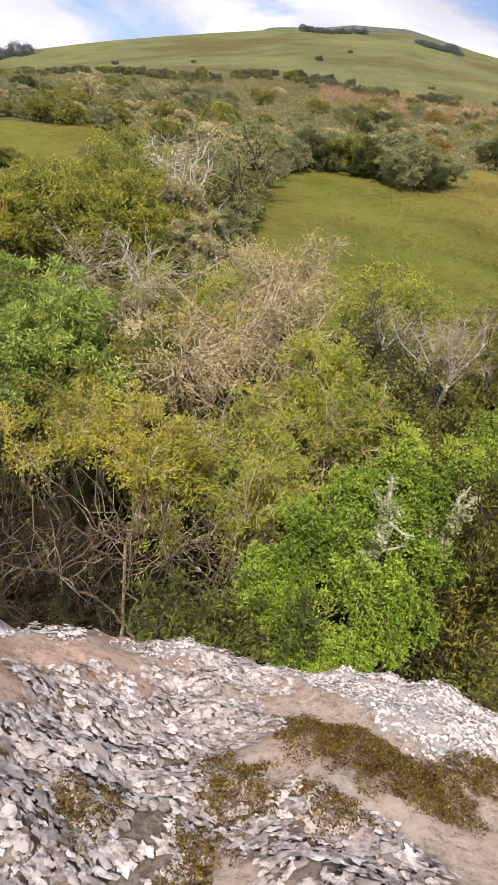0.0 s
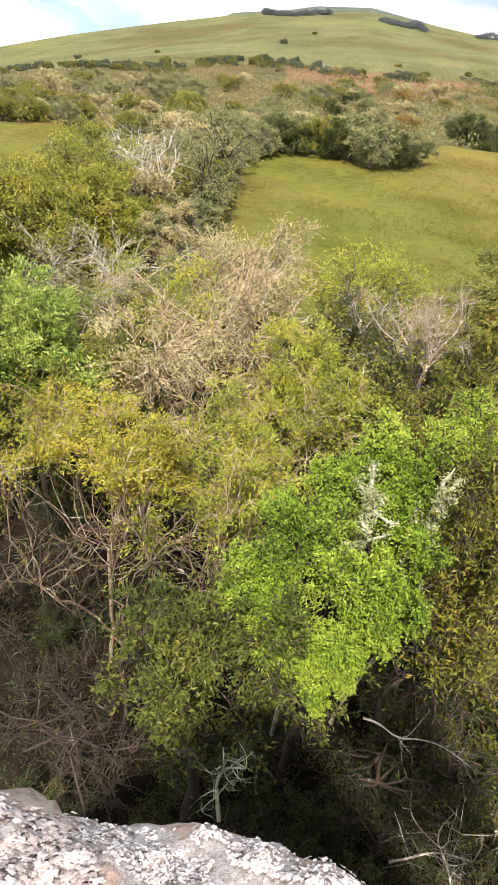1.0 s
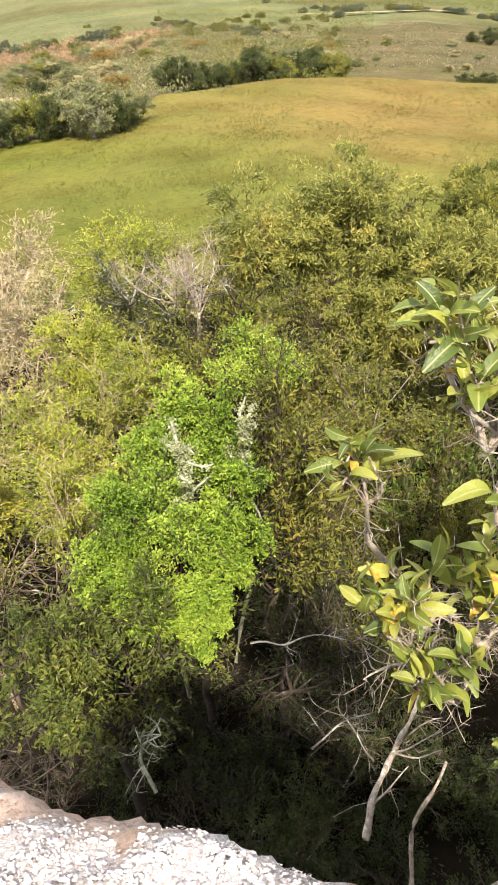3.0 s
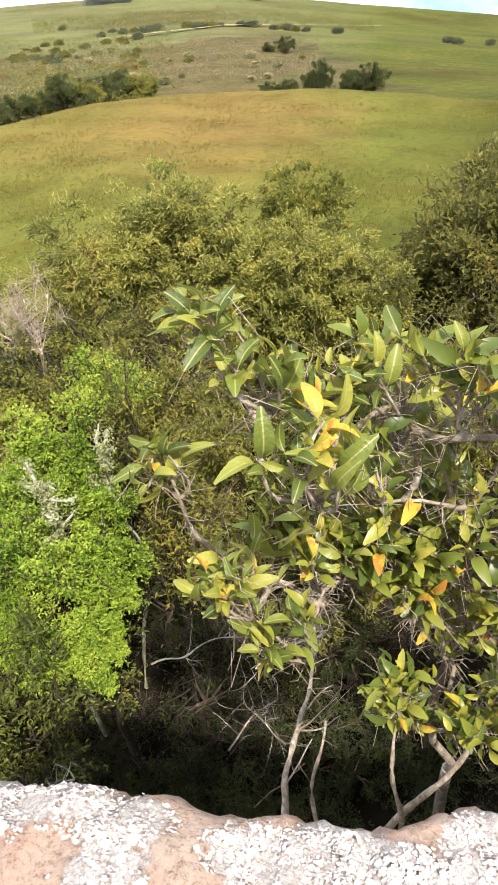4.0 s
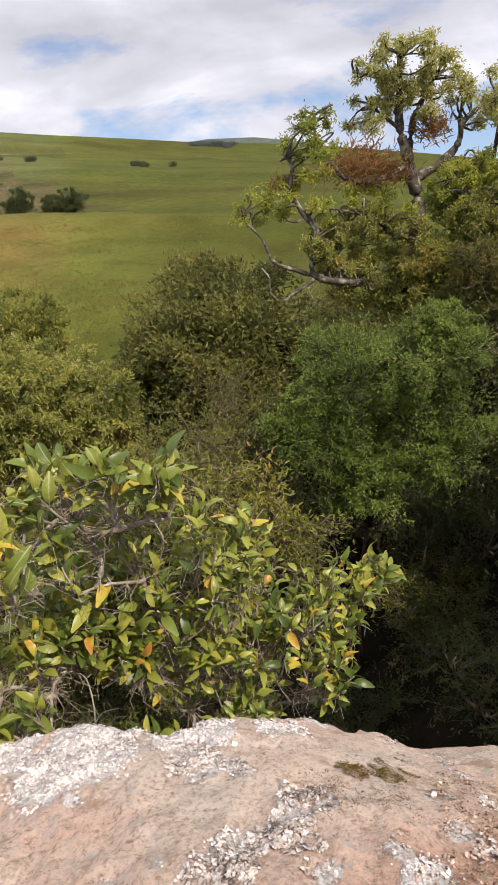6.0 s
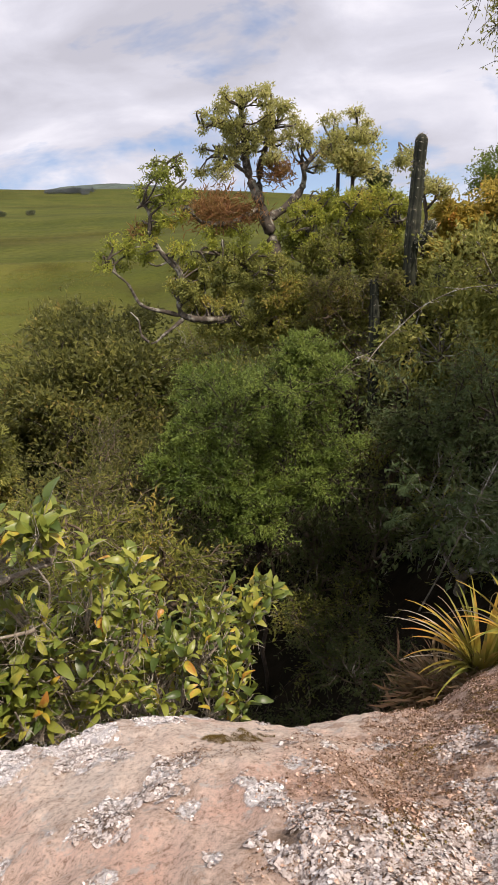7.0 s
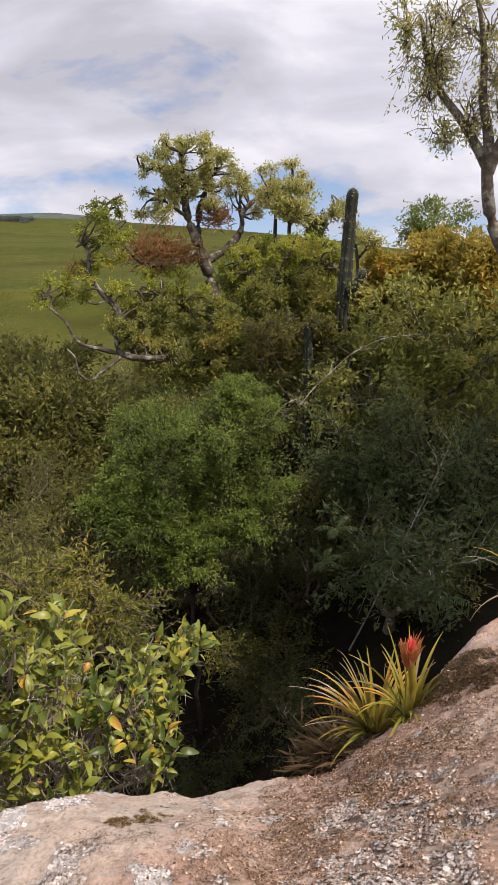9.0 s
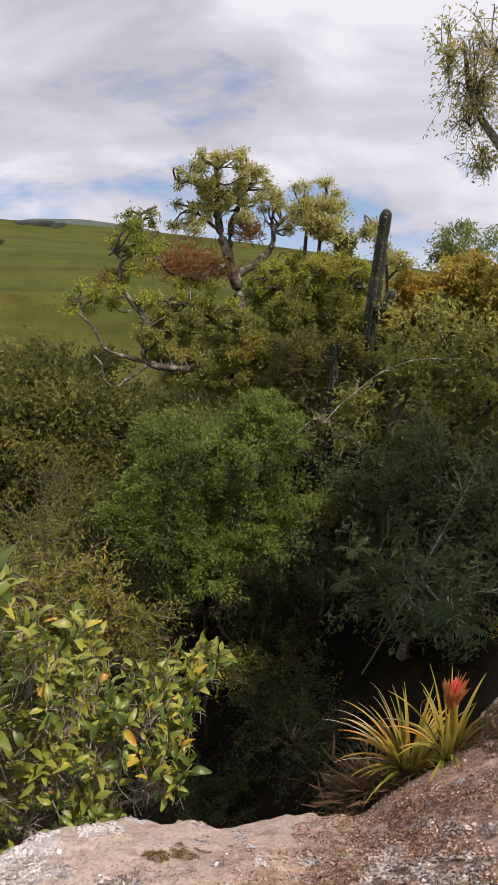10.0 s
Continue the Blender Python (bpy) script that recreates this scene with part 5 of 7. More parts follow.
# mossy stems rising through the bright green shrub
for k, (a, b, c) in enumerate([((1.10, 3.1, -5.6), (1.26, 3.1, -3.3), (1.34, 3.15, -2.72)), ((1.6, 3.1, -5.4), (1.78, 3.1, -3.3), (1.90, 3.3, -2.80))] ):
    rng = np.random.default_rng(80 + k)
    stem = thing("mossy_stem", a, "grey-green stem shaggy with moss and lichen", "tree stem", "mossy stems in the shrub")
    soup = Soup()
    line = limb_line([a, b, c], rng, 8, 0.16)
    tube(soup, line - line[0], np.linspace(0.022, 0.012, len(line)) * (1 + 0.2 * rng.normal(size=len(line))), 8)
    shag, bits = Soup(), rng.integers(9, len(line), 900)
    p = line[bits] + rng.normal(size=(900, 3)) * 0.026
    leaves(shag, p - line[0], rng.normal(size=(900, 3)) + [0, 0, -0.4], 0.026, 0.014, rng, up=0.3)
    for q in range(9):
        fk = line[-1 - q % 7]
        tip = fk + rng.normal(size=3) * [0.11, 0.10, 0.08] + [0, 0, 0.08]
        fork_line = limb_line([fk, (fk + tip) / 2 + rng.normal(size=3) * 0.04, tip], rng, 5, 0.2)
        tube(soup, fork_line - line[0], np.linspace(0.017, 0.007, len(fork_line)), 6)
        p = fork_line[rng.integers(0, len(fork_line), 110)] + rng.normal(size=(110, 3)) * 0.02
        leaves(shag, p - line[0], rng.normal(size=(110, 3)) + [0, 0, -0.4], 0.026, 0.014, rng, up=0.3)
    part("stem", soup.mesh("stem", BARK["moss"]), stem)
    tagged(part("moss", shag.mesh("moss", MOSS_TUFT, False), stem), kind="stuff")

# ---- old tree hung with epiphytes, on the far bank ----
def tufted_tree(root, base, limbs, clusters, leaf, rng, thick=0.9, tuft=(0.07, 0.14), size=(0.052, 0.020), bark="oldbark", density=1.0):
    """Gnarled limbs, and clusters of leaf tufts borne on boughs that spring from the nearest limb. clusters: (x, y, z, half width, half height)."""
    lines = []
    for points, r0, r1 in limbs:
        wood = Soup()
        line = limb_line(points, rng, 5, 0.11)
        lines.append(line)
        tube(wood, line - base, np.linspace(r0, r1, len(line)) * (1 + 0.14 * rng.normal(size=len(line))), 8)
        part("limb", wood.mesh("limb", BARK[bark]), root)
    joints = np.vstack(lines)
    for x, y, z, wide, high in clusters:
        c = np.array([x, y, z])
        for _ in range(max(3, int(wide * high * 300 * density))):
            o = rng.normal(size=3)
            tip = c + o / max(1.0, np.linalg.norm(o) * 0.8) * [0.25, wide * 0.85, high * 0.85]
            gap = np.linalg.norm(joints - tip, axis=1) + 0.5 * np.maximum(0, joints[:, 2] - tip[2])
            start = joints[int(np.argmin(gap + rng.uniform(0, 0.2, len(gap))))]
            wood, thin, crown = Soup(), Soup(), Soup()
            bend = (start + tip) / 2 + rng.normal(size=3) * 0.08 + [0, 0, 0.04]
            bough = limb_line([start, bend, tip], rng, 4, 0.2)
            tube(wood, bough - base, np.linspace(0.019, 0.008, len(bough)) * thick, 5)
            lobe = np.array([*tip, rng.uniform(*tuft), rng.uniform(0.04, 0.08)])
            fill_lobe(wood, thin, crown, base, tip - [0, 0, 0.03], lobe, rng, 6, 5, 5, size, 0.016, 0.004, 0.5, 0.0, 0.5, 0.4, 0.5)
            part("bough", wood.mesh("bough", BARK[bark]), root)
            tagged(part("leaf", crown.mesh("leaf", LEAF[leaf], False), root), kind="stuff")


rng = np.random.default_rng(90)
old_base = np.array([9.0, 1.0, float(sheet(9.0, 1.0))])
old = thing("old_tree", old_base, "gnarled old tree with leafy tufts and reddish epiphytes", "tree")
OLD_WOOD = [([tuple(old_base), (9.05, 1.0, -3.4), (9.15, 1.04, -2.59), (9.28, 1.05, -2.19), (9.49, 1.04, -1.81), (9.64, 1.14, -1.52), (9.67, 1.27, -1.21), (9.79, 1.44, -0.87), (9.81, 1.50, -0.58), (9.84, 1.52, -0.19), (9.85, 1.53, 0.09)], 0.15, 0.03),
            ([(9.64, 1.25, -1.37), (9.83, 0.95, -1.25), (9.99, 0.78, -1.08), (10.03, 0.70, -0.88), (10.05, 0.74, -0.63)], 0.065, 0.028),
            ([(10.04, 0.72, -0.76), (10.18, 0.58, -0.59), (10.22, 0.39, -0.50), (10.26, 0.07, -0.40), (10.28, -0.24, -0.44)], 0.04, 0.012),
            ([(9.79, 1.34, -1.03), (9.94, 1.33, -0.64), (9.99, 1.22, -0.42), (10.04, 1.08, -0.16)], 0.055, 0.015),
            ([(9.83, 1.51, -0.33), (9.80, 1.67, -0.21), (9.75, 1.86, -0.13), (9.69, 2.08, -0.09)], 0.035, 0.012),
            ([(9.79, 1.46, -0.77), (9.67, 1.64, -0.61), (9.64, 1.78, -0.51), (9.62, 1.90, -0.36)], 0.03, 0.01)]
OLD_LOW = [([(9.10, 1.00, -2.80), (8.56, 1.49, -2.46), (8.23, 1.91, -2.38), (8.17, 2.15, -2.30), (8.31, 2.10, -1.93), (8.35, 2.14, -1.72), (8.33, 2.38, -1.46), (8.33, 2.48, -1.27), (8.39, 2.45, -1.05), (8.38, 2.52, -0.91), (8.35, 2.60, -0.95)], 0.045, 0.014),
           ([(8.17, 2.15, -2.30), (8.01, 2.38, -2.18), (7.95, 2.62, -2.06), (7.98, 2.70, -1.85), (7.95, 2.86, -1.68), (7.93, 2.98, -1.56)], 0.032, 0.011),
           ([(8.17, 2.10, -2.35), (7.94, 2.29, -2.48), (7.83, 2.44, -2.59), (7.82, 2.58, -2.47), (7.89, 2.60, -2.27), (7.88, 2.70, -2.17)], 0.026, 0.010),
           ([(9.66, 1.30, -1.21), (9.24, 1.64, -1.34), (8.94, 1.97, -1.29), (8.93, 2.19, -0.95), (8.91, 2.34, -0.75), (8.94, 2.35, -0.50)], 0.045, 0.012),
           ([(9.28, 1.05, -2.19), (9.0, 1.35, -1.9), (8.9, 1.65, -1.65), (8.75, 1.95, -1.6)], 0.04, 0.012)]
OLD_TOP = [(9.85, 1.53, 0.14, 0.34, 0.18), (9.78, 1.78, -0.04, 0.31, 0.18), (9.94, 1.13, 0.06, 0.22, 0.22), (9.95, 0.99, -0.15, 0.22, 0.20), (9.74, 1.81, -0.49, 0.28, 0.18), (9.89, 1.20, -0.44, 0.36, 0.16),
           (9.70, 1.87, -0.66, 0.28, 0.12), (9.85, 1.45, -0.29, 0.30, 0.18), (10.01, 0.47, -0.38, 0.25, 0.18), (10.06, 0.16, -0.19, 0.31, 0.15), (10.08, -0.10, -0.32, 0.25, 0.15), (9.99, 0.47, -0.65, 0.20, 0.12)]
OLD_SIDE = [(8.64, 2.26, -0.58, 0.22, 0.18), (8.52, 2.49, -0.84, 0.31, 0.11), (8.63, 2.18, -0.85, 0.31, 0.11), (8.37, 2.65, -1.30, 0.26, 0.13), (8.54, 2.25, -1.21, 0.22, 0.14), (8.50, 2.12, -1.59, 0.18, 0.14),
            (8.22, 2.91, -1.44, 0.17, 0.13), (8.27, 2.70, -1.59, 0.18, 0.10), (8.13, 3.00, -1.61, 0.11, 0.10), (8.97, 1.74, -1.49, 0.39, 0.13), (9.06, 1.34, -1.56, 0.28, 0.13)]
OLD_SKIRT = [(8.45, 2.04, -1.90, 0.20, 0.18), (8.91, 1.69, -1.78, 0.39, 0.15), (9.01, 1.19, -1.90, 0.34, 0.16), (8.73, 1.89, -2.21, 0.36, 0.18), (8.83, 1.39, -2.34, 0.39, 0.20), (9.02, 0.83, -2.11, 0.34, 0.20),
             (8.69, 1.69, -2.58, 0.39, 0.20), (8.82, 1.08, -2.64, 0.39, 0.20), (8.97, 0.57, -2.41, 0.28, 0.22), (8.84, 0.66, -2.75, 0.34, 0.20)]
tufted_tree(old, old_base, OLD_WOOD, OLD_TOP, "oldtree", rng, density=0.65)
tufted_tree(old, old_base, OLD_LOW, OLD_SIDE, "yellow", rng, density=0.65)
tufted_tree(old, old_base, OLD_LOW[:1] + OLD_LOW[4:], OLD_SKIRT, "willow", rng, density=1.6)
for x, y, z, r, h, n in [(9.30, 1.85, -1.16, 0.46, 0.24, 1500), (9.80, 1.05, -0.76, 0.22, 0.17, 450), (9.55, 1.45, -1.28, 0.24, 0.14, 300), (8.40, 2.62, -1.25, 0.15, 0.10, 90)]:
    soup = Soup()
    p = np.array([x, y, z]) + rng.normal(size=(n, 3)) * [r * 0.5, r * 0.5, h * 0.5]
    leaves(soup, p - old_base, rng.normal(size=(n, 3)) + [0, 0, 0.5], 0.13, 0.018, rng, up=0.4)
    tagged(part("epiphyte", soup.mesh("epiphyte", LEAF["epiphyte"], False), old, "reddish-brown spiky epiphytes"), kind="stuff")

# spreading yellow-green tree beside it, behind the cactus
rng = np.random.default_rng(92)
wide_base = np.array([8.9, 0.9, float(sheet(8.9, 0.9))])
wide_tree = thing("spreading_tree", wide_base, "spreading yellow-green tree with crooked bare lower limbs", "tree")
tufted_tree(wide_tree, wide_base, [([tuple(wide_base), (9.0, 0.88, -3.2), (9.04, 0.85, -2.39), (9.30, 0.56, -2.02), (9.48, 0.36, -1.85), (9.56, 0.21, -1.60), (9.64, 0.01, -1.25)], 0.10, 0.018),
                                   ([(9.04, 0.85, -2.45), (9.17, 0.59, -2.09), (9.37, 0.08, -2.00), (9.48, -0.22, -1.63), (9.63, -0.39, -1.45), (9.64, -0.67, -1.42)], 0.06, 0.014),
                                   ([(9.48, 0.36, -1.85), (9.60, 0.5, -1.6), (9.7, 0.62, -1.35)], 0.035, 0.012)],
            [(9.75, 0.66, -1.38, 0.31, 0.18), (9.83, 0.24, -1.24, 0.34, 0.16), (9.87, -0.18, -1.19, 0.29, 0.16), (9.87, -0.50, -1.29, 0.23, 0.18), (9.73, 0.45, -1.64, 0.32, 0.13), (9.80, -0.03, -1.54, 0.34, 0.14),
             (9.81, -0.52, -1.59, 0.23, 0.15), (9.67, 0.77, -1.68, 0.22, 0.14), (9.71, 0.17, -1.85, 0.26, 0.10)], "yellow", rng, density=1.6)

plant("shrub", "olive-brown thicket under the old tree", "shrub", [(9.06, 0.38, -1.88, 0.40, 0.30), (9.16, -0.31, -1.70, 0.40, 0.25), (8.93, -0.79, -1.87, 0.35, 0.25), (8.71, 0.73, -2.19, 0.40, 0.25)],
      foot=float(sheet(8.9, 0.6)), seed=53, split=4, leaf='olive', bark='brown', size=(0.06, 0.024), boughs=8, sprays=12, per=9, twig=0.004, wide=1.3)
plant("shrub", "grey-brown twiggy shrub with few leaves among the cacti", "shrub", [(8.48, -0.36, -1.94, 0.45, 0.35), (8.24, -1.01, -2.08, 0.45, 0.30), (8.47, -1.50, -1.92, 0.40, 0.30), (8.17, 0.05, -2.16, 0.40, 0.30)],
      foot=float(sheet(8.2, -0.5)), seed=51, split=3, leaf='deep', bark='brown', size=(0.06, 0.024), boughs=9, sprays=14, per=5, twig=0.004, wide=1.3)
plant("tree", "dark round-crowned tree far off on the ridge", "tree", [(29.90, 0.43, -3.81, 0.55, 0.42)],
      foot=float(sheet(29.90, 0.43)), seed=52, split=5, leaf='dark', bark='dark', size=(0.16, 0.07), boughs=8, sprays=9, per=9, twig=0.01, trunk=0.09, skirt=False, wide=1.2)
rng = np.random.default_rng(93)
sap_base = np.array([8.95, -1.00, float(sheet(8.95, -1.00))])
sapling = thing("sapling", sap_base, "slender sapling with pale leaf tufts behind the cactus", "tree")
tufted_tree(sapling, sap_base, [([tuple(sap_base), (8.99, -0.98, -1.62), (9.19, -0.97, -1.14), (9.26, -0.81, -0.69), (9.27, -0.66, -0.58)], 0.035, 0.01), ([(9.18, -0.96, -1.21), (9.20, -1.08, -1.07), (9.20, -1.20, -1.01)], 0.02, 0.01)],
            [(9.27, -0.71, -0.58, 0.14, 0.08), (9.21, -1.11, -0.96, 0.16, 0.09), (9.25, -0.91, -0.76, 0.12, 0.07)], "oldtree", rng, density=1.5)

# ---- lean tree at the end of the ledge ----
rng = np.random.default_rng(95)
lean_base = np.array([6.75, -2.75, float(sheet(6.75, -2.75))])
lean = thing("lean_tree", lean_base, "slender grey-barked tree with sparse small leaves", "tree")
for pts_, r0_, r1_ in [([tuple(lean_base), (6.85, -2.5, -1.5), (6.91, -2.31, -0.94), (7.05, -2.06, -0.48), (7.11, -1.96, 0.03), (7.16, -1.77, 0.32), (7.19, -1.47, 0.65), (7.19, -1.27, 1.02), (7.2, -1.2, 1.3)], 0.095, 0.012),
                       ([(7.11, -1.96, 0.05), (7.13, -1.92, 0.35), (7.12, -1.80, 0.75), (7.1, -1.74, 1.2), (7.1, -1.6, 1.55)], 0.06, 0.012),
                       ([(7.11, -1.96, 0.0), (7.1, -2.1, 0.4), (7.08, -2.2, 0.9), (7.05, -2.1, 1.4)], 0.06, 0.012),
                       ([(6.91, -2.33, -0.9), (7.0, -2.5, -0.3), (7.05, -2.6, 0.4), (7.05, -2.5, 1.1)], 0.07, 0.012)]:
    soup = Soup()
    line = limb_line(np.array(pts_) - [0, 0.14, 0], rng, 5, 0.07)
    tube(soup, line - lean_base, np.linspace(r0_, r1_, len(line)), 8)
    part("limb", soup.mesh("limb", BARK["lean"]), lean)
for lobe in [(7.21, -1.32, 0.80, 0.20, 0.26), (7.18, -1.30, 1.11, 0.28, 0.30), (7.14, -1.42, 1.40, 0.34, 0.28), (7.12, -1.72, 1.27, 0.30, 0.31), (7.12, -1.91, 0.97, 0.24, 0.31), (7.17, -1.69, 0.51, 0.2, 0.2),
             (7.13, -1.98, 0.62, 0.24, 0.2), (7.19, -1.48, 0.38, 0.14, 0.16), (7.18, -1.08, 1.28, 0.15, 0.18), (7.07, -2.2, 1.3, 0.4, 0.35), (7.05, -2.5, 0.9, 0.4, 0.4), (7.18, -1.38, 0.95, 0.22, 0.24)]:
    lobe = np.array(lobe) - [0, 0.14, 0, 0, 0]
    wood, thin, crown = Soup(), Soup(), Soup()
    fill_lobe(wood, thin, crown, lean_base, lobe[:3] - [0, 0.05, lobe[4] * 0.7], lobe * [1, 1, 1, 1.1, 1.1], rng, 9, 8, 6, (0.045, 0.02), 0.022, 0.0035, 0.75, 0.1, 0.4, 0.6)
    part("bough", wood.mesh("bough", BARK["lean"]), lean)
    tagged(part("twig", thin.mesh("twig", BARK["lean"]), lean), kind="stuff")
    tagged(part("leaf", crown.mesh("leaf", LEAF["oldtree"], False), lean), kind="stuff")

# two thin trees beyond the old one
for k, (x, y, top) in enumerate([(13.0, 0.55, -0.75), (12.95, 0.28, -0.9)]):
    rng = np.random.default_rng(100 + k)
    b0 = np.array([x, y, float(sheet(x, y))])
    thin_tree = thing("thin_tree", b0, "thin dark-stemmed tree with a flat leafy top", "tree", "thin trees behind the old tree")
    soup, thin, crown = Soup(), Soup(), Soup()
    tube(soup, limb_line([b0, (x, y, -1.9), (x + 0.05, y - 0.03, -1.1), (x + 0.1, y - 0.06, top)], rng, 5, 0.03) - b0, np.linspace(0.05, 0.025, 13), 7)
    for lobe in [(x + 0.1, y - 0.2, top + 0.1, 0.45, 0.16), (x + 0.1, y + 0.2, top + 0.05, 0.3, 0.14), (x, y - 0.35, top - 0.25, 0.3, 0.12)]:
        fill_lobe(soup, thin, crown, b0, np.array([x + 0.08, y - 0.05, top - 0.25]), np.array(lobe), rng, 9, 9, 9, (0.085, 0.04), 0.04, 0.006, 0.4, 0.0, 0.6, 0.3)
    part("trunk", soup.mesh("trunk", BARK["dark"]), thin_tree)
    tagged(part("leaf", crown.mesh("leaf", LEAF["oldtree"], False), thin_tree), kind="stuff")


# ---- columnar cacti ----
def cactus_column(points, radius, ribs, rng, pinch=0.11):
    soup = Soup()
    line = limb_line(points, rng, 12, 0.008)
    n, sides = len(line), ribs * 6
    t = np.linspace(0, 1, n)
    r = radius * (0.82 + 0.18 * np.sin(np.pi * np.minimum(t * 1.1, 1))) * (1 - pinch * np.maximum(0, np.cos(t * 27 + 1.3 * np.sin(t * 9))) ** 3) * 0.98
    cap = 6
    tip = line[-1] - line[-2]
    tip = tip / np.linalg.norm(tip)
    extra = np.array([line[-1] + tip * radius * 0.95 * math.sin(a) for a in np.linspace(0.25, 1.5, cap)])
    rr = np.concatenate([r, r[-1] * np.cos(np.linspace(0.25, 1.5, cap))])
    line = np.vstack([line, extra])
    d = unit(np.gradient(line, axis=0))
    s = unit(np.cross(d, [0.0, 1.0, 0.0]))
    u = np.cross(s, d)
    a = np.arange(sides) * 2 * np.pi / sides
    star = 0.80 + 0.20 * np.abs(np.cos(a * ribs / 2)) ** 0.7
    ring = line[:, None] + rr[:, None, None] * star[None, :, None] * (np.cos(a)[None, :, None] * s[:, None] + np.sin(a)[None, :, None] * u[:, None])
    m = len(line)
    i, j = np.meshgrid(np.arange(m - 1), np.arange(sides), indexing="ij")
    k = (j + 1) % sides
    soup.add(ring.reshape(-1, 3), np.stack([i * sides + j, i * sides + k, (i + 1) * sides + k, (i + 1) * sides + j], -1).reshape(-1, 4))
    spines = Soup()
    crest = [q for q in range(sides) if q % 6 == 0]
    p = ring[::2][:, crest].reshape(-1, 3)
    o = unit(p - np.repeat(line[::2], len(crest), 0))
    for _ in range(3):
        twigs(spines, p, p + unit(o + rng.normal(size=p.shape) * 0.7) * rng.uniform(0.015, 0.035, (len(p), 1)), 0.0016, 0.0006, rng)
    return soup, spines


for k, (cols, label) in enumerate([
        ([([(8.18, -0.83, -4.2), (8.3, -0.83, -2.6), (8.57, -0.81, -1.66), (8.73, -0.84, -0.91), (8.8, -0.86, -0.37)], 0.095), ([(8.55, -0.85, -1.48), (8.56, -0.98, -1.42), (8.57, -1.03, -1.28)], 0.075)], "tall dark columnar cactus with one stubby arm"),
        ([([(7.9, -0.44, -4.0), (7.96, -0.43, -2.55), (8.2, -0.40, -1.88)], 0.072)], "short columnar cactus half hidden in bushes"),
        ([([(8.05, -1.02, -4.0), (8.24, -1.09, -2.4), (8.43, -1.18, -1.79)], 0.075)], "short leaning columnar cactus beside a taller one")]):
    rng = np.random.default_rng(110 + k)
    b0 = Vector(cols[0][0][0])
    cactus = thing("cactus", b0, label, "cactus", "columnar cacti in the thicket")
    for q, (points, radius) in enumerate(cols):
        body, spine = cactus_column(np.array(points) - np.array(b0), radius, 7, rng)
        col = part("arm" if q else "column", body.mesh("column", CACTUS), cactus)
        tagged(part("spine", spine.mesh("spine", BARK["pale"]), col), kind="stuff")

# fallen dead stems lying over the bushes
for k, (line, r) in enumerate([([(4.9, 0.05, -2.05), (5.3, -0.2, -1.9), (5.7, -0.34, -1.85), (6.1, -0.45, -1.97)], 0.0065),
                               ([(6.0, -0.45, -2.0), (6.28, -0.66, -1.82), (6.4, -0.9, -1.6), (6.44, -1.26, -1.42), (6.42, -1.65, -1.38)], 0.0065),
                               ([(4.25, -1.0, -3.4), (4.4, -1.3, -2.6), (4.7, -1.65, -1.7)], 0.008)]):
    rng = np.random.default_rng(120 + k)
    soup = Soup()
    path = limb_line(line, rng, 6, 0.03)
    tube(soup, path, np.linspace(r, r * 0.45, len(path)), 6)
    a = path[rng.integers(4, len(path), 26)]
    twigs(soup, a, a + unit(rng.normal(size=(26, 3)) + [0, -0.5, 0.4]) * rng.uniform(0.08, 0.3, (26, 1)), 0.003, 0.001, rng)
    tagged(new("fallen_deadwood", soup.mesh("fallen_deadwood", BARK["grey"])), "long pale dead stem leaning across the bushes", "branch", "dead stems over the bushes")


# ---- ferns in the shade ----
def fern(place, size, seed):
    rng = np.random.default_rng(seed)
    root = thing("fern", place, "green fern fronds on the shaded slope", "fern", "ferns in the shade")
    for k in range(6):
        soup = Soup()
        a = rng.uniform(0, 2 * np.pi)
        out = np.array([math.cos(a), math.sin(a), 0])
        t = np.linspace(0, 1, 16)[:, None]
        spine = out * t * size + np.array([0, 0, 1]) * (t * 0.7 - 0.55 * t * t) * size
        tube(soup, spine, np.linspace(0.004, 0.0015, 16), 4)
        side = np.cross(out, [0, 0, 1])
        for sgn in (-1, 1):
            ln = np.sin(np.linspace(0.25, 3.0, 16))[2:, None] * size * 0.24
            p = spine[2:]
            d = unit(side * sgn + out * 0.35 + rng.normal(size=p.shape) * 0.06)
            v = np.stack([p, p + d * ln * 0.4 + out * size * 0.025, p + d * ln - [0, 0, 0.01], p + d * ln * 0.4 - out * size * 0.025], 1)
            soup.add(v.reshape(-1, 3), (np.arange(len(p))[:, None, None] * 4 + np.array([[0, 1, 2], [0, 2, 3]])[None]).reshape(-1, 3))
        part("frond", soup.mesh("frond", LEAF["fern"], False), root)
    return root


for k, (p, s) in enumerate([((4.5, -0.84, -2.4), 0.18), ((4.33, -0.75, -2.6), 0.17), ((4.13, -1.62, -2.7), 0.26), ((4.6, -1.3, -2.6), 0.24)]):
    fern(p, s, 130 + k)


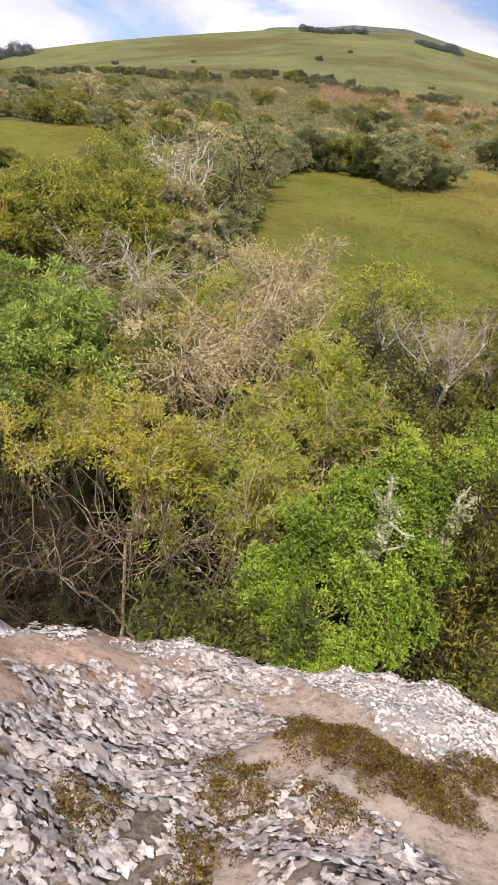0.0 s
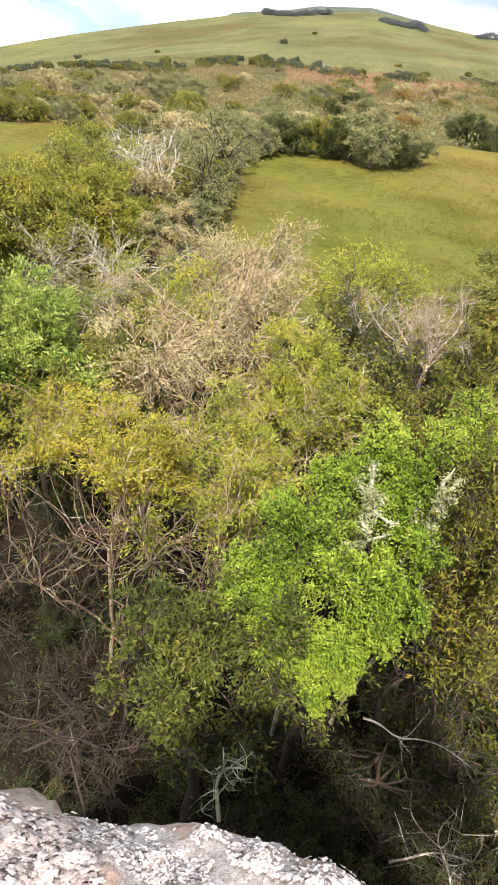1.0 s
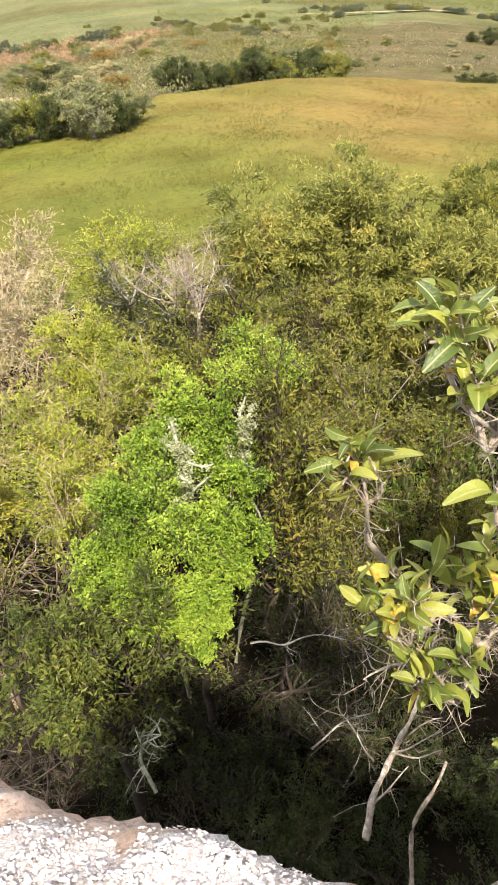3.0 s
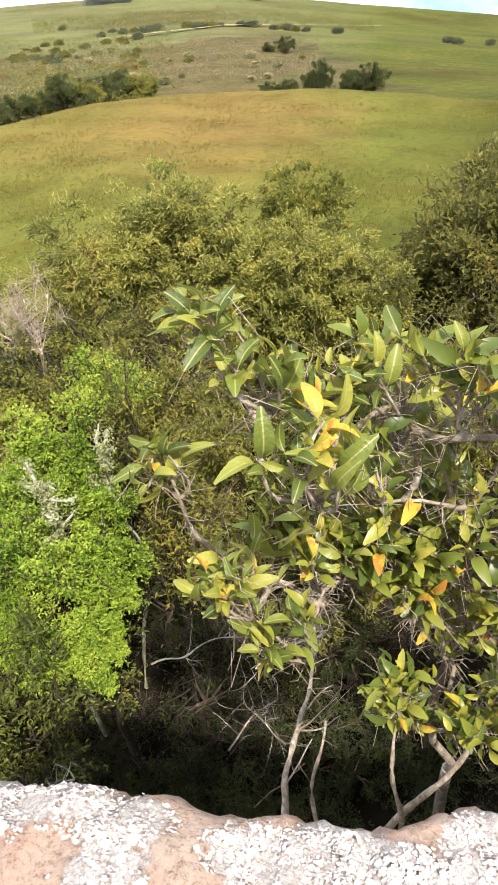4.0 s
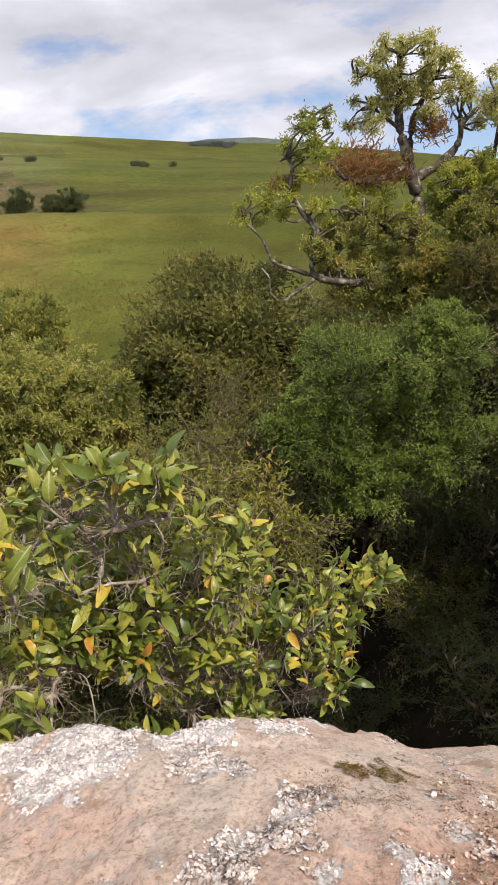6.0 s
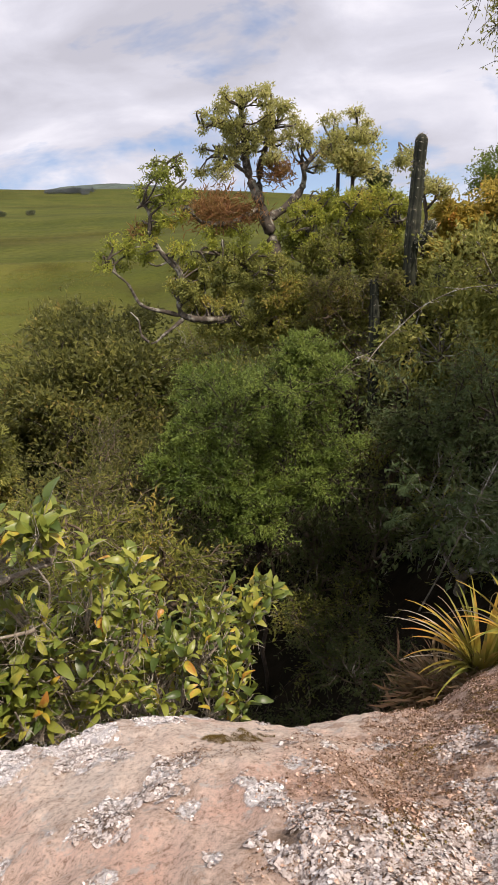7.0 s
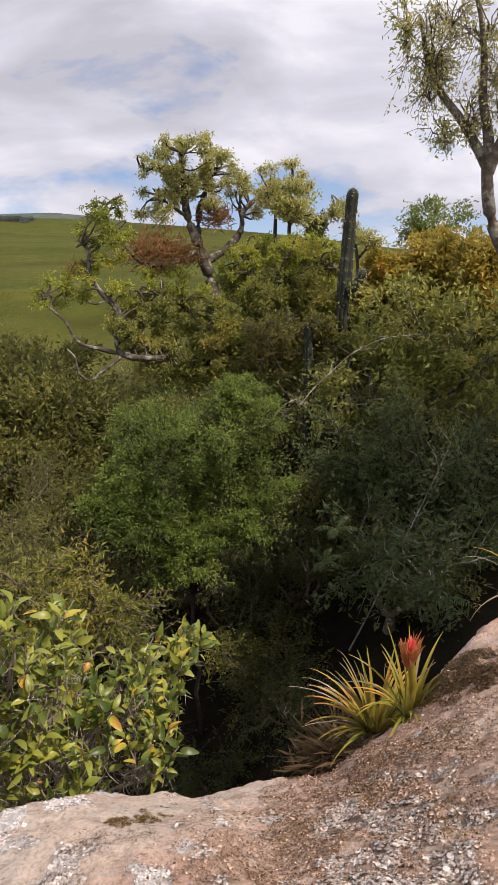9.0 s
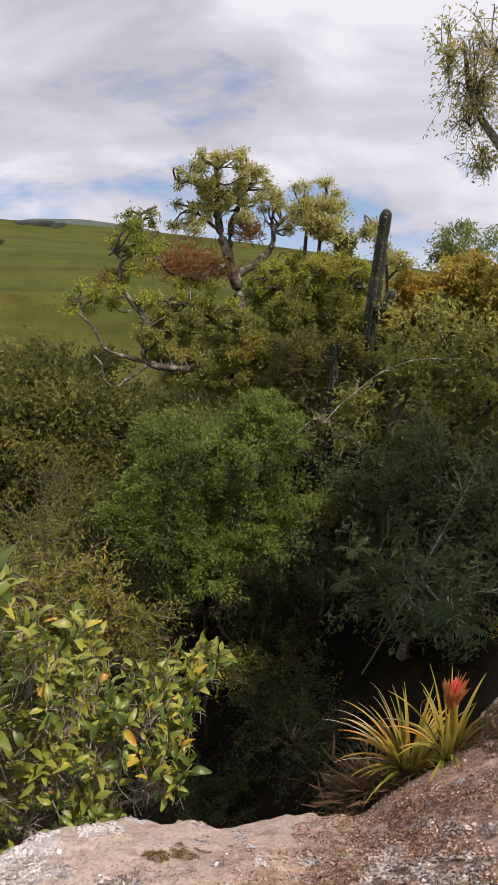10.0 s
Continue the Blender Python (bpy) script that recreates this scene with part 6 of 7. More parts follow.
# ---- bromeliads on the rim ----
def bromeliad(place, count, length, seed, flower, label, dried=0.72, dry_mat=None):
    rng = np.random.default_rng(seed)
    root = thing("bromeliad", place, label, "bromeliad", "bromeliads on the rock rim")
    for k in range(count):
        soup = Soup()
        a = k * 2.399 + rng.normal() * 0.2
        dry = rng.uniform() > dried
        lean_ = rng.uniform(0.9, 1.9) if dry else 0.08 + 1.1 * rng.uniform() ** 1.3
        ln = length * (rng.uniform(0.9, 1.4) if dry else rng.uniform(0.6, 1.2))
        out, t = np.array([math.cos(a), math.sin(a), 0]), np.linspace(0, 1, 10)
        ang = math.pi / 2 - lean_ * 0.5 - t ** 1.6 * (lean_ * rng.uniform(0.4, 1.0) + rng.uniform(0.1, 0.9))
        step = np.stack([np.cos(ang), np.sin(ang)], 1) * ln / 9
        xy = np.cumsum(step, 0) - step[0]
        spine = out[None] * xy[:, :1] + np.array([0, 0, 1])[None] * xy[:, 1:] + out * 0.012
        side = np.cross(out, [0, 0, 1])
        w = (0.0017 if dry else 0.0043) * (1 - t ** 1.3) * rng.uniform(0.7, 1.25) + 0.0003
        up_ = np.array([0, 0, 1]) * 0.35 * w[:, None] - out * 0.2 * w[:, None]
        v = np.stack([spine + side * w[:, None] + up_, spine, spine - side * w[:, None] + up_], 1)
        i, j = np.meshgrid(np.arange(9), np.arange(2), indexing="ij")
        soup.add(v.reshape(-1, 3), np.stack([i * 3 + j, i * 3 + j + 1, (i + 1) * 3 + j + 1, (i + 1) * 3 + j], -1).reshape(-1, 4))
        part("strap_leaf", soup.mesh("strap_leaf", (dry_mat or STRAP_DRY) if dry else STRAP), root)
    if flower:
        head = Soup()
        tube(head, np.array([(0, 0, 0), (0.004, 0, 0.5 * flower[2]), flower]), [0.006, 0.006, 0.005], 6)
        spike = part("flower_stalk", head.mesh("flower_stalk", STRAP), root)
        n = 90
        t = np.sort(rng.uniform(0, 1, n))
        a = np.arange(n) * 2.399
        outw = np.stack([np.cos(a), np.sin(a), np.zeros(n)], 1)
        f = np.array(flower)
        p = f + np.array([0, 0, 1]) * (t[:, None] * 0.045 - 0.03) + outw * (0.002 + 0.005 * np.sin(np.pi * t[:, None]))
        for nm, sel, ln, mat in (("bract", t < 0.5, 0.040, BRACT), ("petal", t >= 0.5, 0.017, PETAL)):
            s = Soup()
            leaves(s, p[sel], outw[sel] * (0.10 if nm == "petal" else 0.24) + [0, 0, 1.0], ln, 0.007, rng, up=0.1)
            part(nm, s.mesh(nm, mat, False), spike, "coral-pink flower head" if nm == "petal" else "orange bracts")
    return root


bromeliad((1.006, -0.872, -0.468), 96, 0.13, 140, None, "spiky green bromeliad with bronze leaf tips")
bromeliad((0.958, -0.914, float(rock_surface(np.array([0.958]), np.array([-0.914]))[0]) - 0.004), 44, 0.125, 143, (0.0, 0.012, 0.122), "spiky green bromeliad with a coral-pink flower")
bromeliad((1.18, -1.135, float(rock_surface(np.array([1.18]), np.array([-1.135]))[0])), 30, 0.12, 141, None, "spiky grey-green bromeliad on the rock rim")
bromeliad((0.99, -0.83, -0.54), 110, 0.085, 142, None, "withered brown bromeliad hanging at the rim", 0.0, LITTER)
litter_rng = np.random.default_rng(144)
soup = Soup()
p = np.array([0.975, -0.825, -0.50]) + litter_rng.normal(size=(700, 3)) * [0.022, 0.032, 0.026]
leaves(soup, p, litter_rng.normal(size=(700, 3)) * [0.7, 0.9, 0.6] + [0.2, 0.3, -0.1], 0.05, 0.005, litter_rng, up=0.3)
tagged(new("leaf_litter", soup.mesh("leaf_litter", LITTER, False)), "tangle of withered brown leaves below the bromeliads", "leaf litter", kind="stuff")


# ---- broad-leaved tree close to the ledge ----
def broad_leaf_mesh(seed, rows=8, row=(-1.0, -0.5, 0, 0.5, 1.0)):
    rng = np.random.default_rng(seed)
    t = np.linspace(0, 1, rows)
    w = 0.172 * np.sin(np.pi * np.clip(t, 0, 0.985) ** 1.3) ** 0.58 + 0.006
    curl, fold = rng.uniform(0.2, 1.1), rng.uniform(0.35, 0.85)
    x = t * (1 - 0.12 * curl)
    z = 0.25 * curl * t - curl * 0.9 * t ** 2.2
    row = np.array(row)
    c = len(row)
    v = np.stack([np.repeat(x[:, None], c, 1), w[:, None] * row[None], z[:, None] + fold * w[:, None] * np.abs(row)[None] ** 1.3 + 0.012 * np.sin(9 * t + seed)[:, None] * row[None]], -1)
    i, j = np.meshgrid(np.arange(rows - 1), np.arange(c - 1), indexing="ij")
    s = Soup()
    s.add(v.reshape(-1, 3), np.stack([i * c + j, (i + 1) * c + j, (i + 1) * c + j + 1, i * c + j + 1], -1).reshape(-1, 4))
    if rows < 8:
        return s
    stalk = np.array([(-0.18, 0, -0.02), (-0.08, 0, 0.0), (0.05, 0, 0.0)])
    tube(s, stalk, [0.013, 0.011, 0.008], 4)
    return s


BROAD_NEAR = [(1.03, 0.62, -0.47, 0.07, 0.06), (1.05, 0.50, -0.53, 0.07, 0.06), (0.98, 0.32, -0.58, 0.09, 0.07), (1.16, 0.43, -0.60, 0.09, 0.07), (1.26, 0.38, -0.79, 0.10, 0.08), (1.31, 0.36, -0.60, 0.08, 0.06),
              (1.33, 0.25, -0.57, 0.07, 0.05), (1.38, 0.11, -0.57, 0.08, 0.05), (1.44, 0.30, -0.83, 0.12, 0.09), (1.51, 0.14, -0.86, 0.12, 0.10), (0.91, 0.65, -0.79, 0.05, 0.04), (0.92, 0.53, -1.04, 0.12, 0.08),
              (1.01, 0.41, -1.21, 0.09, 0.08)]
BROAD_FARTHER = [(1.37, 0.40, -1.13, 0.14, 0.10), (1.50, 0.25, -1.11, 0.15, 0.12), (1.59, 0.10, -1.09, 0.15, 0.12), (1.57, 0.29, -1.57, 0.12, 0.12), (1.37, 0.31, -1.78, 0.12, 0.08), (1.45, 0.12, -1.79, 0.09, 0.07),
                 (1.57, 0.06, -1.63, 0.14, 0.12), (1.68, 0.06, -1.43, 0.15, 0.12), (1.96, -0.08, -1.40, 0.14, 0.10), (2.18, -0.20, -1.48, 0.12, 0.07), (1.86, -0.14, -1.64, 0.14, 0.12), (1.85, 0.12, -1.13, 0.14, 0.10),
                 (1.75, 0.04, -1.36, 0.14, 0.12), (2.03, -0.16, -1.60, 0.12, 0.08), (1.95, 0.22, -1.42, 0.18, 0.14), (2.05, 0.10, -1.75, 0.18, 0.14), (1.80, 0.15, -1.95, 0.16, 0.12),
                 (1.26, 0.51, -1.07, 0.12, 0.09), (1.41, 0.36, -0.98, 0.12, 0.09), (1.57, 0.20, -1.34, 0.12, 0.09), (1.48, 0.37, -1.34, 0.12, 0.09), (1.55, 0.19, -1.02, 0.12, 0.09),
                 (1.38, 0.53, -0.98, 0.12, 0.09), (1.27, 0.46, -1.14, 0.11, 0.08), (1.35, 0.33, -1.24, 0.12, 0.09), (1.52, 0.53, -0.86, 0.12, 0.09), (1.45, 0.58, -0.69, 0.09, 0.07), (1.04, 0.55, -1.06, 0.08, 0.06), (1.16, 0.5, -1.13, 0.1, 0.08), (1.51, 0.45, -1.13, 0.13, 0.1)]
BROAD_LOBES = BROAD_NEAR + BROAD_FARTHER
rng = np.random.default_rng(150)
broad_base = np.array([1.62, 0.30, -6.3])
broad = thing("broad_leaved_tree", broad_base, "broad-leaved tree with olive-green and yellowing leaves", "tree")
fork = np.array([1.62, 0.22, -2.5])
soup = Soup()
tube(soup, limb_line([broad_base, (1.66, 0.2, -4.0), fork], rng, 7, 0.05) - broad_base, np.linspace(0.036, 0.022, 13), 9)
part("trunk", soup.mesh("trunk", BARK["grey"]), broad)
STEMS = [([(1.02, 0.30, -2.51), (1.12, 0.46, -2.23), (1.22, 0.48, -1.97)], 0.008), ([(1.09, 0.23, -2.50), (1.31, 0.21, -2.33), (1.44, 0.14, -2.18), (1.59, 0.12, -1.99)], 0.012), ([(1.29, 0.18, -2.29), (1.29, 0.26, -2.11), (1.37, 0.31, -1.95)], 0.008)]
for points, thick in STEMS:                               # lichened stems that rise from the gully into the crown
    soup = Soup()
    line = limb_line([tuple(broad_base)] + points, rng, 7, 0.06)
    tube(soup, line - broad_base, np.linspace(thick * 1.5, thick * 0.6, len(line)) * (1 + 0.15 * rng.normal(size=len(line))), 8)
    part("limb", soup.mesh("limb", BARK["pale_twig"]), broad)
tips = []
broad_twigs = Soup()
joints = wander(fork, fork + [-0.25, 0.1, 0.75], 8, rng, 0.1)
soup = Soup()
tube(soup, joints - broad_base, np.linspace(0.017, 0.009, 8), 8)
part("limb", soup.mesh("limb", BARK["pale_twig"]), broad)
for lobe in sorted(BROAD_LOBES, key=lambda q: (q[0] - fork[0]) ** 2 + (q[1] - fork[1]) ** 2 + (q[2] - fork[2]) ** 2):
    near = lobe in BROAD_NEAR
    c, rad = np.array(lobe[:3]), np.array([lobe[3], lobe[3], lobe[4]])
    heart = c - unit(c - fork) * rad[0] * 1.3 - [0, 0, rad[2] * 0.4]
    soup = Soup()
    start = joints[int(np.argmin(np.linalg.norm(joints - heart, axis=1) + 0.8 * np.maximum(0, joints[:, 2] - heart[2])))]
    mid = (start + heart) / 2 + rng.normal(size=3) * 0.22 * np.linalg.norm(heart - start)
    line = limb_line([start, mid, heart], rng, 6, 0.2)
    joints = np.vstack([joints, line[2:]])
    tube(soup, line - broad_base, np.linspace(0.0085, 0.0042, len(line)) * (1 + 0.16 * rng.normal(size=len(line))), 7)
    part("limb", soup.mesh("limb", BARK["pale_twig"]), broad)
    for q in range(4 if lobe[1] > 0.48 else 6 if near else 15):
        o = unit(rng.normal(size=3) + [0, 0, 0.3])
        tip = c + o * rad * rng.uniform(0.3, 1.1)
        spur = limb_line([heart, (heart + tip) / 2 + rng.normal(size=3) * 0.025, tip], rng, 4, 0.14)
        tube(broad_twigs, spur - broad_base, np.linspace(0.0046, 0.0026, len(spur)) * (1 + 0.12 * rng.normal(size=len(spur))), 5)
        tips.append((tip, unit(tip - spur[-3]), 0))
        if rng.uniform() < 0.35:
            tips.append((spur[len(spur) // 2 + 1], unit(tip - spur[-3]), 1))
        a = spur[rng.integers(1, len(spur), 7)]
        twigs(broad_twigs, a - broad_base, a - broad_base + rng.normal(size=(7, 3)) * 0.04, 0.0014, 0.0008, rng, 0.4)
    low = line[rng.integers(2, len(line), 30)]           # bare lichened spurs in the inside of the crown
    twigs(broad_twigs, low - broad_base, low - broad_base + rng.normal(size=(30, 3)) * [0.036, 0.036, 0.03], 0.0016, 0.0008, rng, 0.9)
tagged(part("twig", broad_twigs.mesh("twig", BARK["pale_twig"]), broad), kind="stuff")
variants = [broad_leaf_mesh(200 + q) for q in range(6)]
shared = [s.mesh("broad_leaf", BROAD) for s in variants]
plainer = [broad_leaf_mesh(200 + q, 6, (-1.0, 0, 1.0)) for q in range(6)]
grown = []
for tip, way, side_shoot in tips:
    for q in range(int(rng.integers(2, 4) if side_shoot else rng.integers(5, 10))):
        a = q * 2.399 + rng.uniform(0, 1)
        s0, u0 = frames_for(way[None])
        d = unit(way * rng.uniform(0.1, 1.0) + (math.cos(a) * s0[0] + math.sin(a) * u0[0]) * 0.75 + [0, 0, 0.45])
        nrm = unit(np.array([0, 0, 0.6]) + rng.normal(size=3) * 0.75 - d * 0.2)
        sd = unit(np.cross(nrm, d))
        m = np.stack([d, sd * 1.22, np.cross(d, sd)], 1) * (0.064 if tip[0] < 1.45 else 0.055) * rng.uniform(0.5, 1.25)
        grown.append((tip - broad_base - way * 0.012 * q + d * 0.016, m, int(rng.integers(0, 6))))
grown.sort(key=lambda g: g[0][0] - 0.5 * g[0][2])      # those on the side of the ledge first
rest = Soup()
for k, (p, m, q) in enumerate(grown):
    if k < 300:
        leaf = new("broad_leaf", shared[q])
        leaf.parent = broad
        leaf.matrix_basis = Matrix.Translation(Vector(p)) @ Matrix([list(r) for r in m]).to_4x4()
    else:
        for v, f in zip(plainer[q].v, plainer[q].f):
            rest.add(v @ m.T + p, f - f.min())
tagged(part("far_leaf", rest.mesh("far_leaf", BROAD_FAR), broad), kind="stuff")


# ---- thicket that fills the ravine between the taller shrubs ----
CANOPY_R = [1.6, 2.2, 3.0, 4.0, 5.5, 8.0, 12.0, 15.5]
CANOPY_Z = [-6.2, -6.0, -5.5, -4.8, -4.2, -4.3, -5.2, -6.0]
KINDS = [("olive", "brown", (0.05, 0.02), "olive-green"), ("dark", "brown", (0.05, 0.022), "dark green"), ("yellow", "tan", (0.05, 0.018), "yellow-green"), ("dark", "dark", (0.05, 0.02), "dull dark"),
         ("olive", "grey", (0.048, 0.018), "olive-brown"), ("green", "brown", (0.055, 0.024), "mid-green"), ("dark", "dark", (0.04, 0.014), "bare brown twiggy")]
models = []
for k, (leaf, bark, size, word) in enumerate(KINDS):
    r2 = np.random.default_rng(300 + k)
    lobes = [(0.4 * math.cos(a), 0.4 * math.sin(a), 1.35 + r2.normal() * 0.15, 0.5, 0.5) for a in (0.3, 2.4, 4.5)] + [(0, 0, 0.6, 0.7, 0.5)]
    models.append(plant("thicket_shrub", word + " bushy shrub in the thicket of the ravine", "shrub", lobes, leaf=leaf, bark=bark, size=(size[0] * 1.25, size[1] * 1.25), boughs=9, sprays=8 if k == 6 else 12, per=2 if k == 6 else 9, twig=0.005 if k == 6 else 0.003, foot=0.0, seed=310 + k,
                        group="thicket in the ravine", skirt=False))
rng = np.random.default_rng(320)
spots = []
for r in (2.7, 3.4, 4.2, 5.1, 6.1, 7.2, 8.4, 9.7, 11.1, 12.6, 14.2):
    step = math.degrees(1.05 / r) if r < 9 else math.degrees(1.5 / r)
    for az in np.arange(-34, 112, step):
        az2, r2 = az + rng.normal() * step * 0.25, r + rng.normal() * 0.2
        if az2 > 70 and r2 < 4.2:                    # the gully stays open beside the ledge
            continue
        if r2 < (4.7 if az2 < 3 else 4.1 if 20 < az2 < 46 else 3.6) or (az2 > 56 and r2 < 5.1):
            continue
        spots.append((az2, r2))
used = set()
for az, r in spots:
    x, y = r * math.sin(math.radians(az)), r * math.cos(math.radians(az))
    g = float(sheet(x, y))
    top = float(np.interp(r, CANOPY_R, CANOPY_Z))
    if az > 62:
        low = float(np.interp(r, [2.5, 4.5, 5.2, 6, 8, 10, 14], [-6.2, -5.0, -4.3, -3.3, -2.7, -2.7, -3.4]))
        f = min(1.0, (az - 62) / 18)
        top = top * (1 - f) + low * f
    s = max(0.45, (top - g) / 1.9 * rng.uniform(0.82, 1.05))
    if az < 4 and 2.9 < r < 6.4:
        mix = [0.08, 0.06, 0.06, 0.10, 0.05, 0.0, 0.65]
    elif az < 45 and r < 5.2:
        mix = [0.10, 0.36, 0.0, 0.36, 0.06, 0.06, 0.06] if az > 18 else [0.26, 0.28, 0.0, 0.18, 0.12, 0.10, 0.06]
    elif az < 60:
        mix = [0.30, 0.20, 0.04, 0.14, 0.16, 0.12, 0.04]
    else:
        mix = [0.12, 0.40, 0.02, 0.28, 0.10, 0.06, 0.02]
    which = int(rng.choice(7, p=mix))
    place = pose(x, y, g - 0.05, 0, 0, rng.uniform(0, 360))
    ob = models[which]
    if which in used:
        ob = copy_thing(ob, place)
    else:
        used.add(which)
        ob.matrix_basis = place
    w = 0.75 * s ** 0.5 if s > 1 else 0.85
    ob.scale = (w, w, s)

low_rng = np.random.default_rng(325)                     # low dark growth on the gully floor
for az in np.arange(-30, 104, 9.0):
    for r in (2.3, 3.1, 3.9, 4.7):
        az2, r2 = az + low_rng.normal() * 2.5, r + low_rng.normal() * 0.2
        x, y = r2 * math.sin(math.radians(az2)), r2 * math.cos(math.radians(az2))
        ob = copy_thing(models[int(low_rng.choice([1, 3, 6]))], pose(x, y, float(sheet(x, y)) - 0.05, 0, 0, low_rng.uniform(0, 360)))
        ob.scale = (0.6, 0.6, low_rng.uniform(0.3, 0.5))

# ---- dead branches and low growth in the gully ----
def dead_branch(points, thick, label, seed, bark, side=14, reach=0.25):
    """A crooked bare branch with side twigs."""
    r2 = np.random.default_rng(seed)
    points = np.asarray(points, float)
    root = thing("dead_branch", points[0], label, "branch", "dead branches in the gully")
    wood, thin = Soup(), Soup()
    line = limb_line(points, r2, 6, 0.10)
    tube(wood, line - points[0], np.linspace(thick, thick * 0.35, len(line)) * (1 + 0.12 * r2.normal(size=len(line))), 7)
    for a in line[r2.integers(3, len(line), side)]:
        tip = a + unit(r2.normal(size=3) + (line[-1] - line[0])) * r2.uniform(0.4, 1.0) * reach
        fork_line = limb_line([a, (a + tip) / 2 + r2.normal(size=3) * reach * 0.12, tip], r2, 4, 0.15)
        tube(thin, fork_line - points[0], np.linspace(thick * 0.32, thick * 0.12, len(fork_line)), 5)
        b = fork_line[r2.integers(2, len(fork_line), 4)]
        twigs(thin, b - points[0], b - points[0] + r2.normal(size=(4, 3)) * reach * 0.22, thick * 0.14, thick * 0.06, r2, 0.4)
    part("stem", wood.mesh("stem", BARK[bark]), root)
    tagged(part("twig", thin.mesh("twig", BARK[bark]), root), kind="stuff")


dead_branch([(1.20, 0.72, -3.16), (1.31, 0.84, -3.09), (1.49, 0.94, -3.11), (1.66, 1.03, -3.12), (1.82, 1.14, -3.12), (2.05, 1.32, -3.05)], 0.019, "pale lichened branch leaning up out of the gully", 160, "pale_twig", 9, 0.35)
dead_branch([(1.82, 1.04, -2.67), (1.68, 1.14, -2.72), (1.59, 1.19, -2.75), (1.49, 1.20, -2.79)], 0.011, "pale forked bare branch over the gully", 161, "pale_twig", 8, 0.3)
dead_branch([(0.47, 1.74, -4.04), (0.44, 1.87, -3.88), (0.47, 1.92, -3.79), (0.60, 1.90, -3.74)], 0.014, "twigs shaggy with pale green lichen", 162, "moss", 16, 0.2)
dead_branch([(1.41, 2.32, -3.92), (1.57, 2.14, -3.85), (1.81, 2.02, -3.70), (1.92, 1.83, -3.62)], 0.008, "thin grey dead branch in the shade", 163, "grey", 12, 0.3)
dead_branch([(1.44, 1.53, -4.05), (1.59, 1.52, -3.89), (1.79, 1.42, -3.73)], 0.008, "thin grey dead branch in the shade", 164, "grey", 12, 0.3)
dead_branch([(1.61, 1.16, -3.67), (1.60, 1.31, -3.62), (1.60, 1.49, -3.67)], 0.007, "thin grey dead branch in the shade", 165, "grey", 12, 0.3)
dead_branch([(-0.69, 2.07, -3.92), (-0.48, 2.17, -3.90), (-0.17, 2.06, -3.88), (0.06, 2.12, -3.86)], 0.009, "thin dead branch, bark coloured dark for the shade", 166, "dark", 16, 0.35)
dead_branch([(-0.28, 1.71, -3.92), (-0.33, 1.83, -3.87), (-0.43, 2.05, -3.86), (-0.31, 2.16, -3.82)], 0.009, "thin dead branch, bark coloured dark for the shade", 167, "dark", 16, 0.35)

# ---- bushes and woods beyond the ravine ----
far_models = []
for k, (leaf, bark, word) in enumerate([("grey", "grey", "grey-green"), ("olive", "dark", "olive"), ("dark", "dark", "dark green"), ("tan", "grey", "dry grey-brown"), ("rust", "brown", "rusty")]):
    r2 = np.random.default_rng(330 + k)
    lobes = [(0.75 * math.cos(a), 0.75 * math.sin(a), 0.95 + r2.normal() * 0.2, 0.75, 0.6) for a in (0.3, 2.2, 4.2)] + [(0, 0, 1.35, 0.8, 0.55)]
    far_models.append(plant("bush", word + " rounded bush on the open slope", "bush", lobes, leaf=leaf, bark=bark, size=(0.14, 0.075), boughs=9, sprays=9, per=9, foot=0.0, seed=340 + k, shell=700,
                            group="bushes on the slopes", twig=0.012, trunk=0.09, skirt=False))
placed = [0]
far_leaves = {1: Soup(), 2: Soup(), 3: Soup()}


def bush_at(az, r, which, s, tall=1.0):
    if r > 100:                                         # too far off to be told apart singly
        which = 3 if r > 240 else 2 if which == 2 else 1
        n = int(380 + 90 * s)
        x, y = r * math.sin(math.radians(az)), r * math.cos(math.radians(az))
        o = unit(rng.normal(size=(n, 3)) + [0, 0, 0.3])
        p = np.array([x, y, float(sheet(x, y)) + 0.7 * s * tall]) + o * np.array([1.3, 1.3, 1.1 * tall]) * s * rng.uniform(0.5, 1.05, (n, 1)) * (1 + 0.2 * np.sin(o[:, :1] * 5 + s * 9))
        leaves(far_leaves[which], p, rng.normal(size=(n, 3)), 0.30 * s ** 0.5, 0.24 * s ** 0.5, rng, up=0.05)
        return
    x, y = r * math.sin(math.radians(az)), r * math.cos(math.radians(az))
    where = pose(x, y, float(sheet(x, y)) - 0.08 * s, 0, 0, rng.uniform(0, 360))
    ob = far_models[which]
    if which not in placed[1:]:
        placed.append(which)
        ob.matrix_basis = where
    else:
        ob = copy_thing(ob, where)
    ob.scale = (s, s, s * tall)


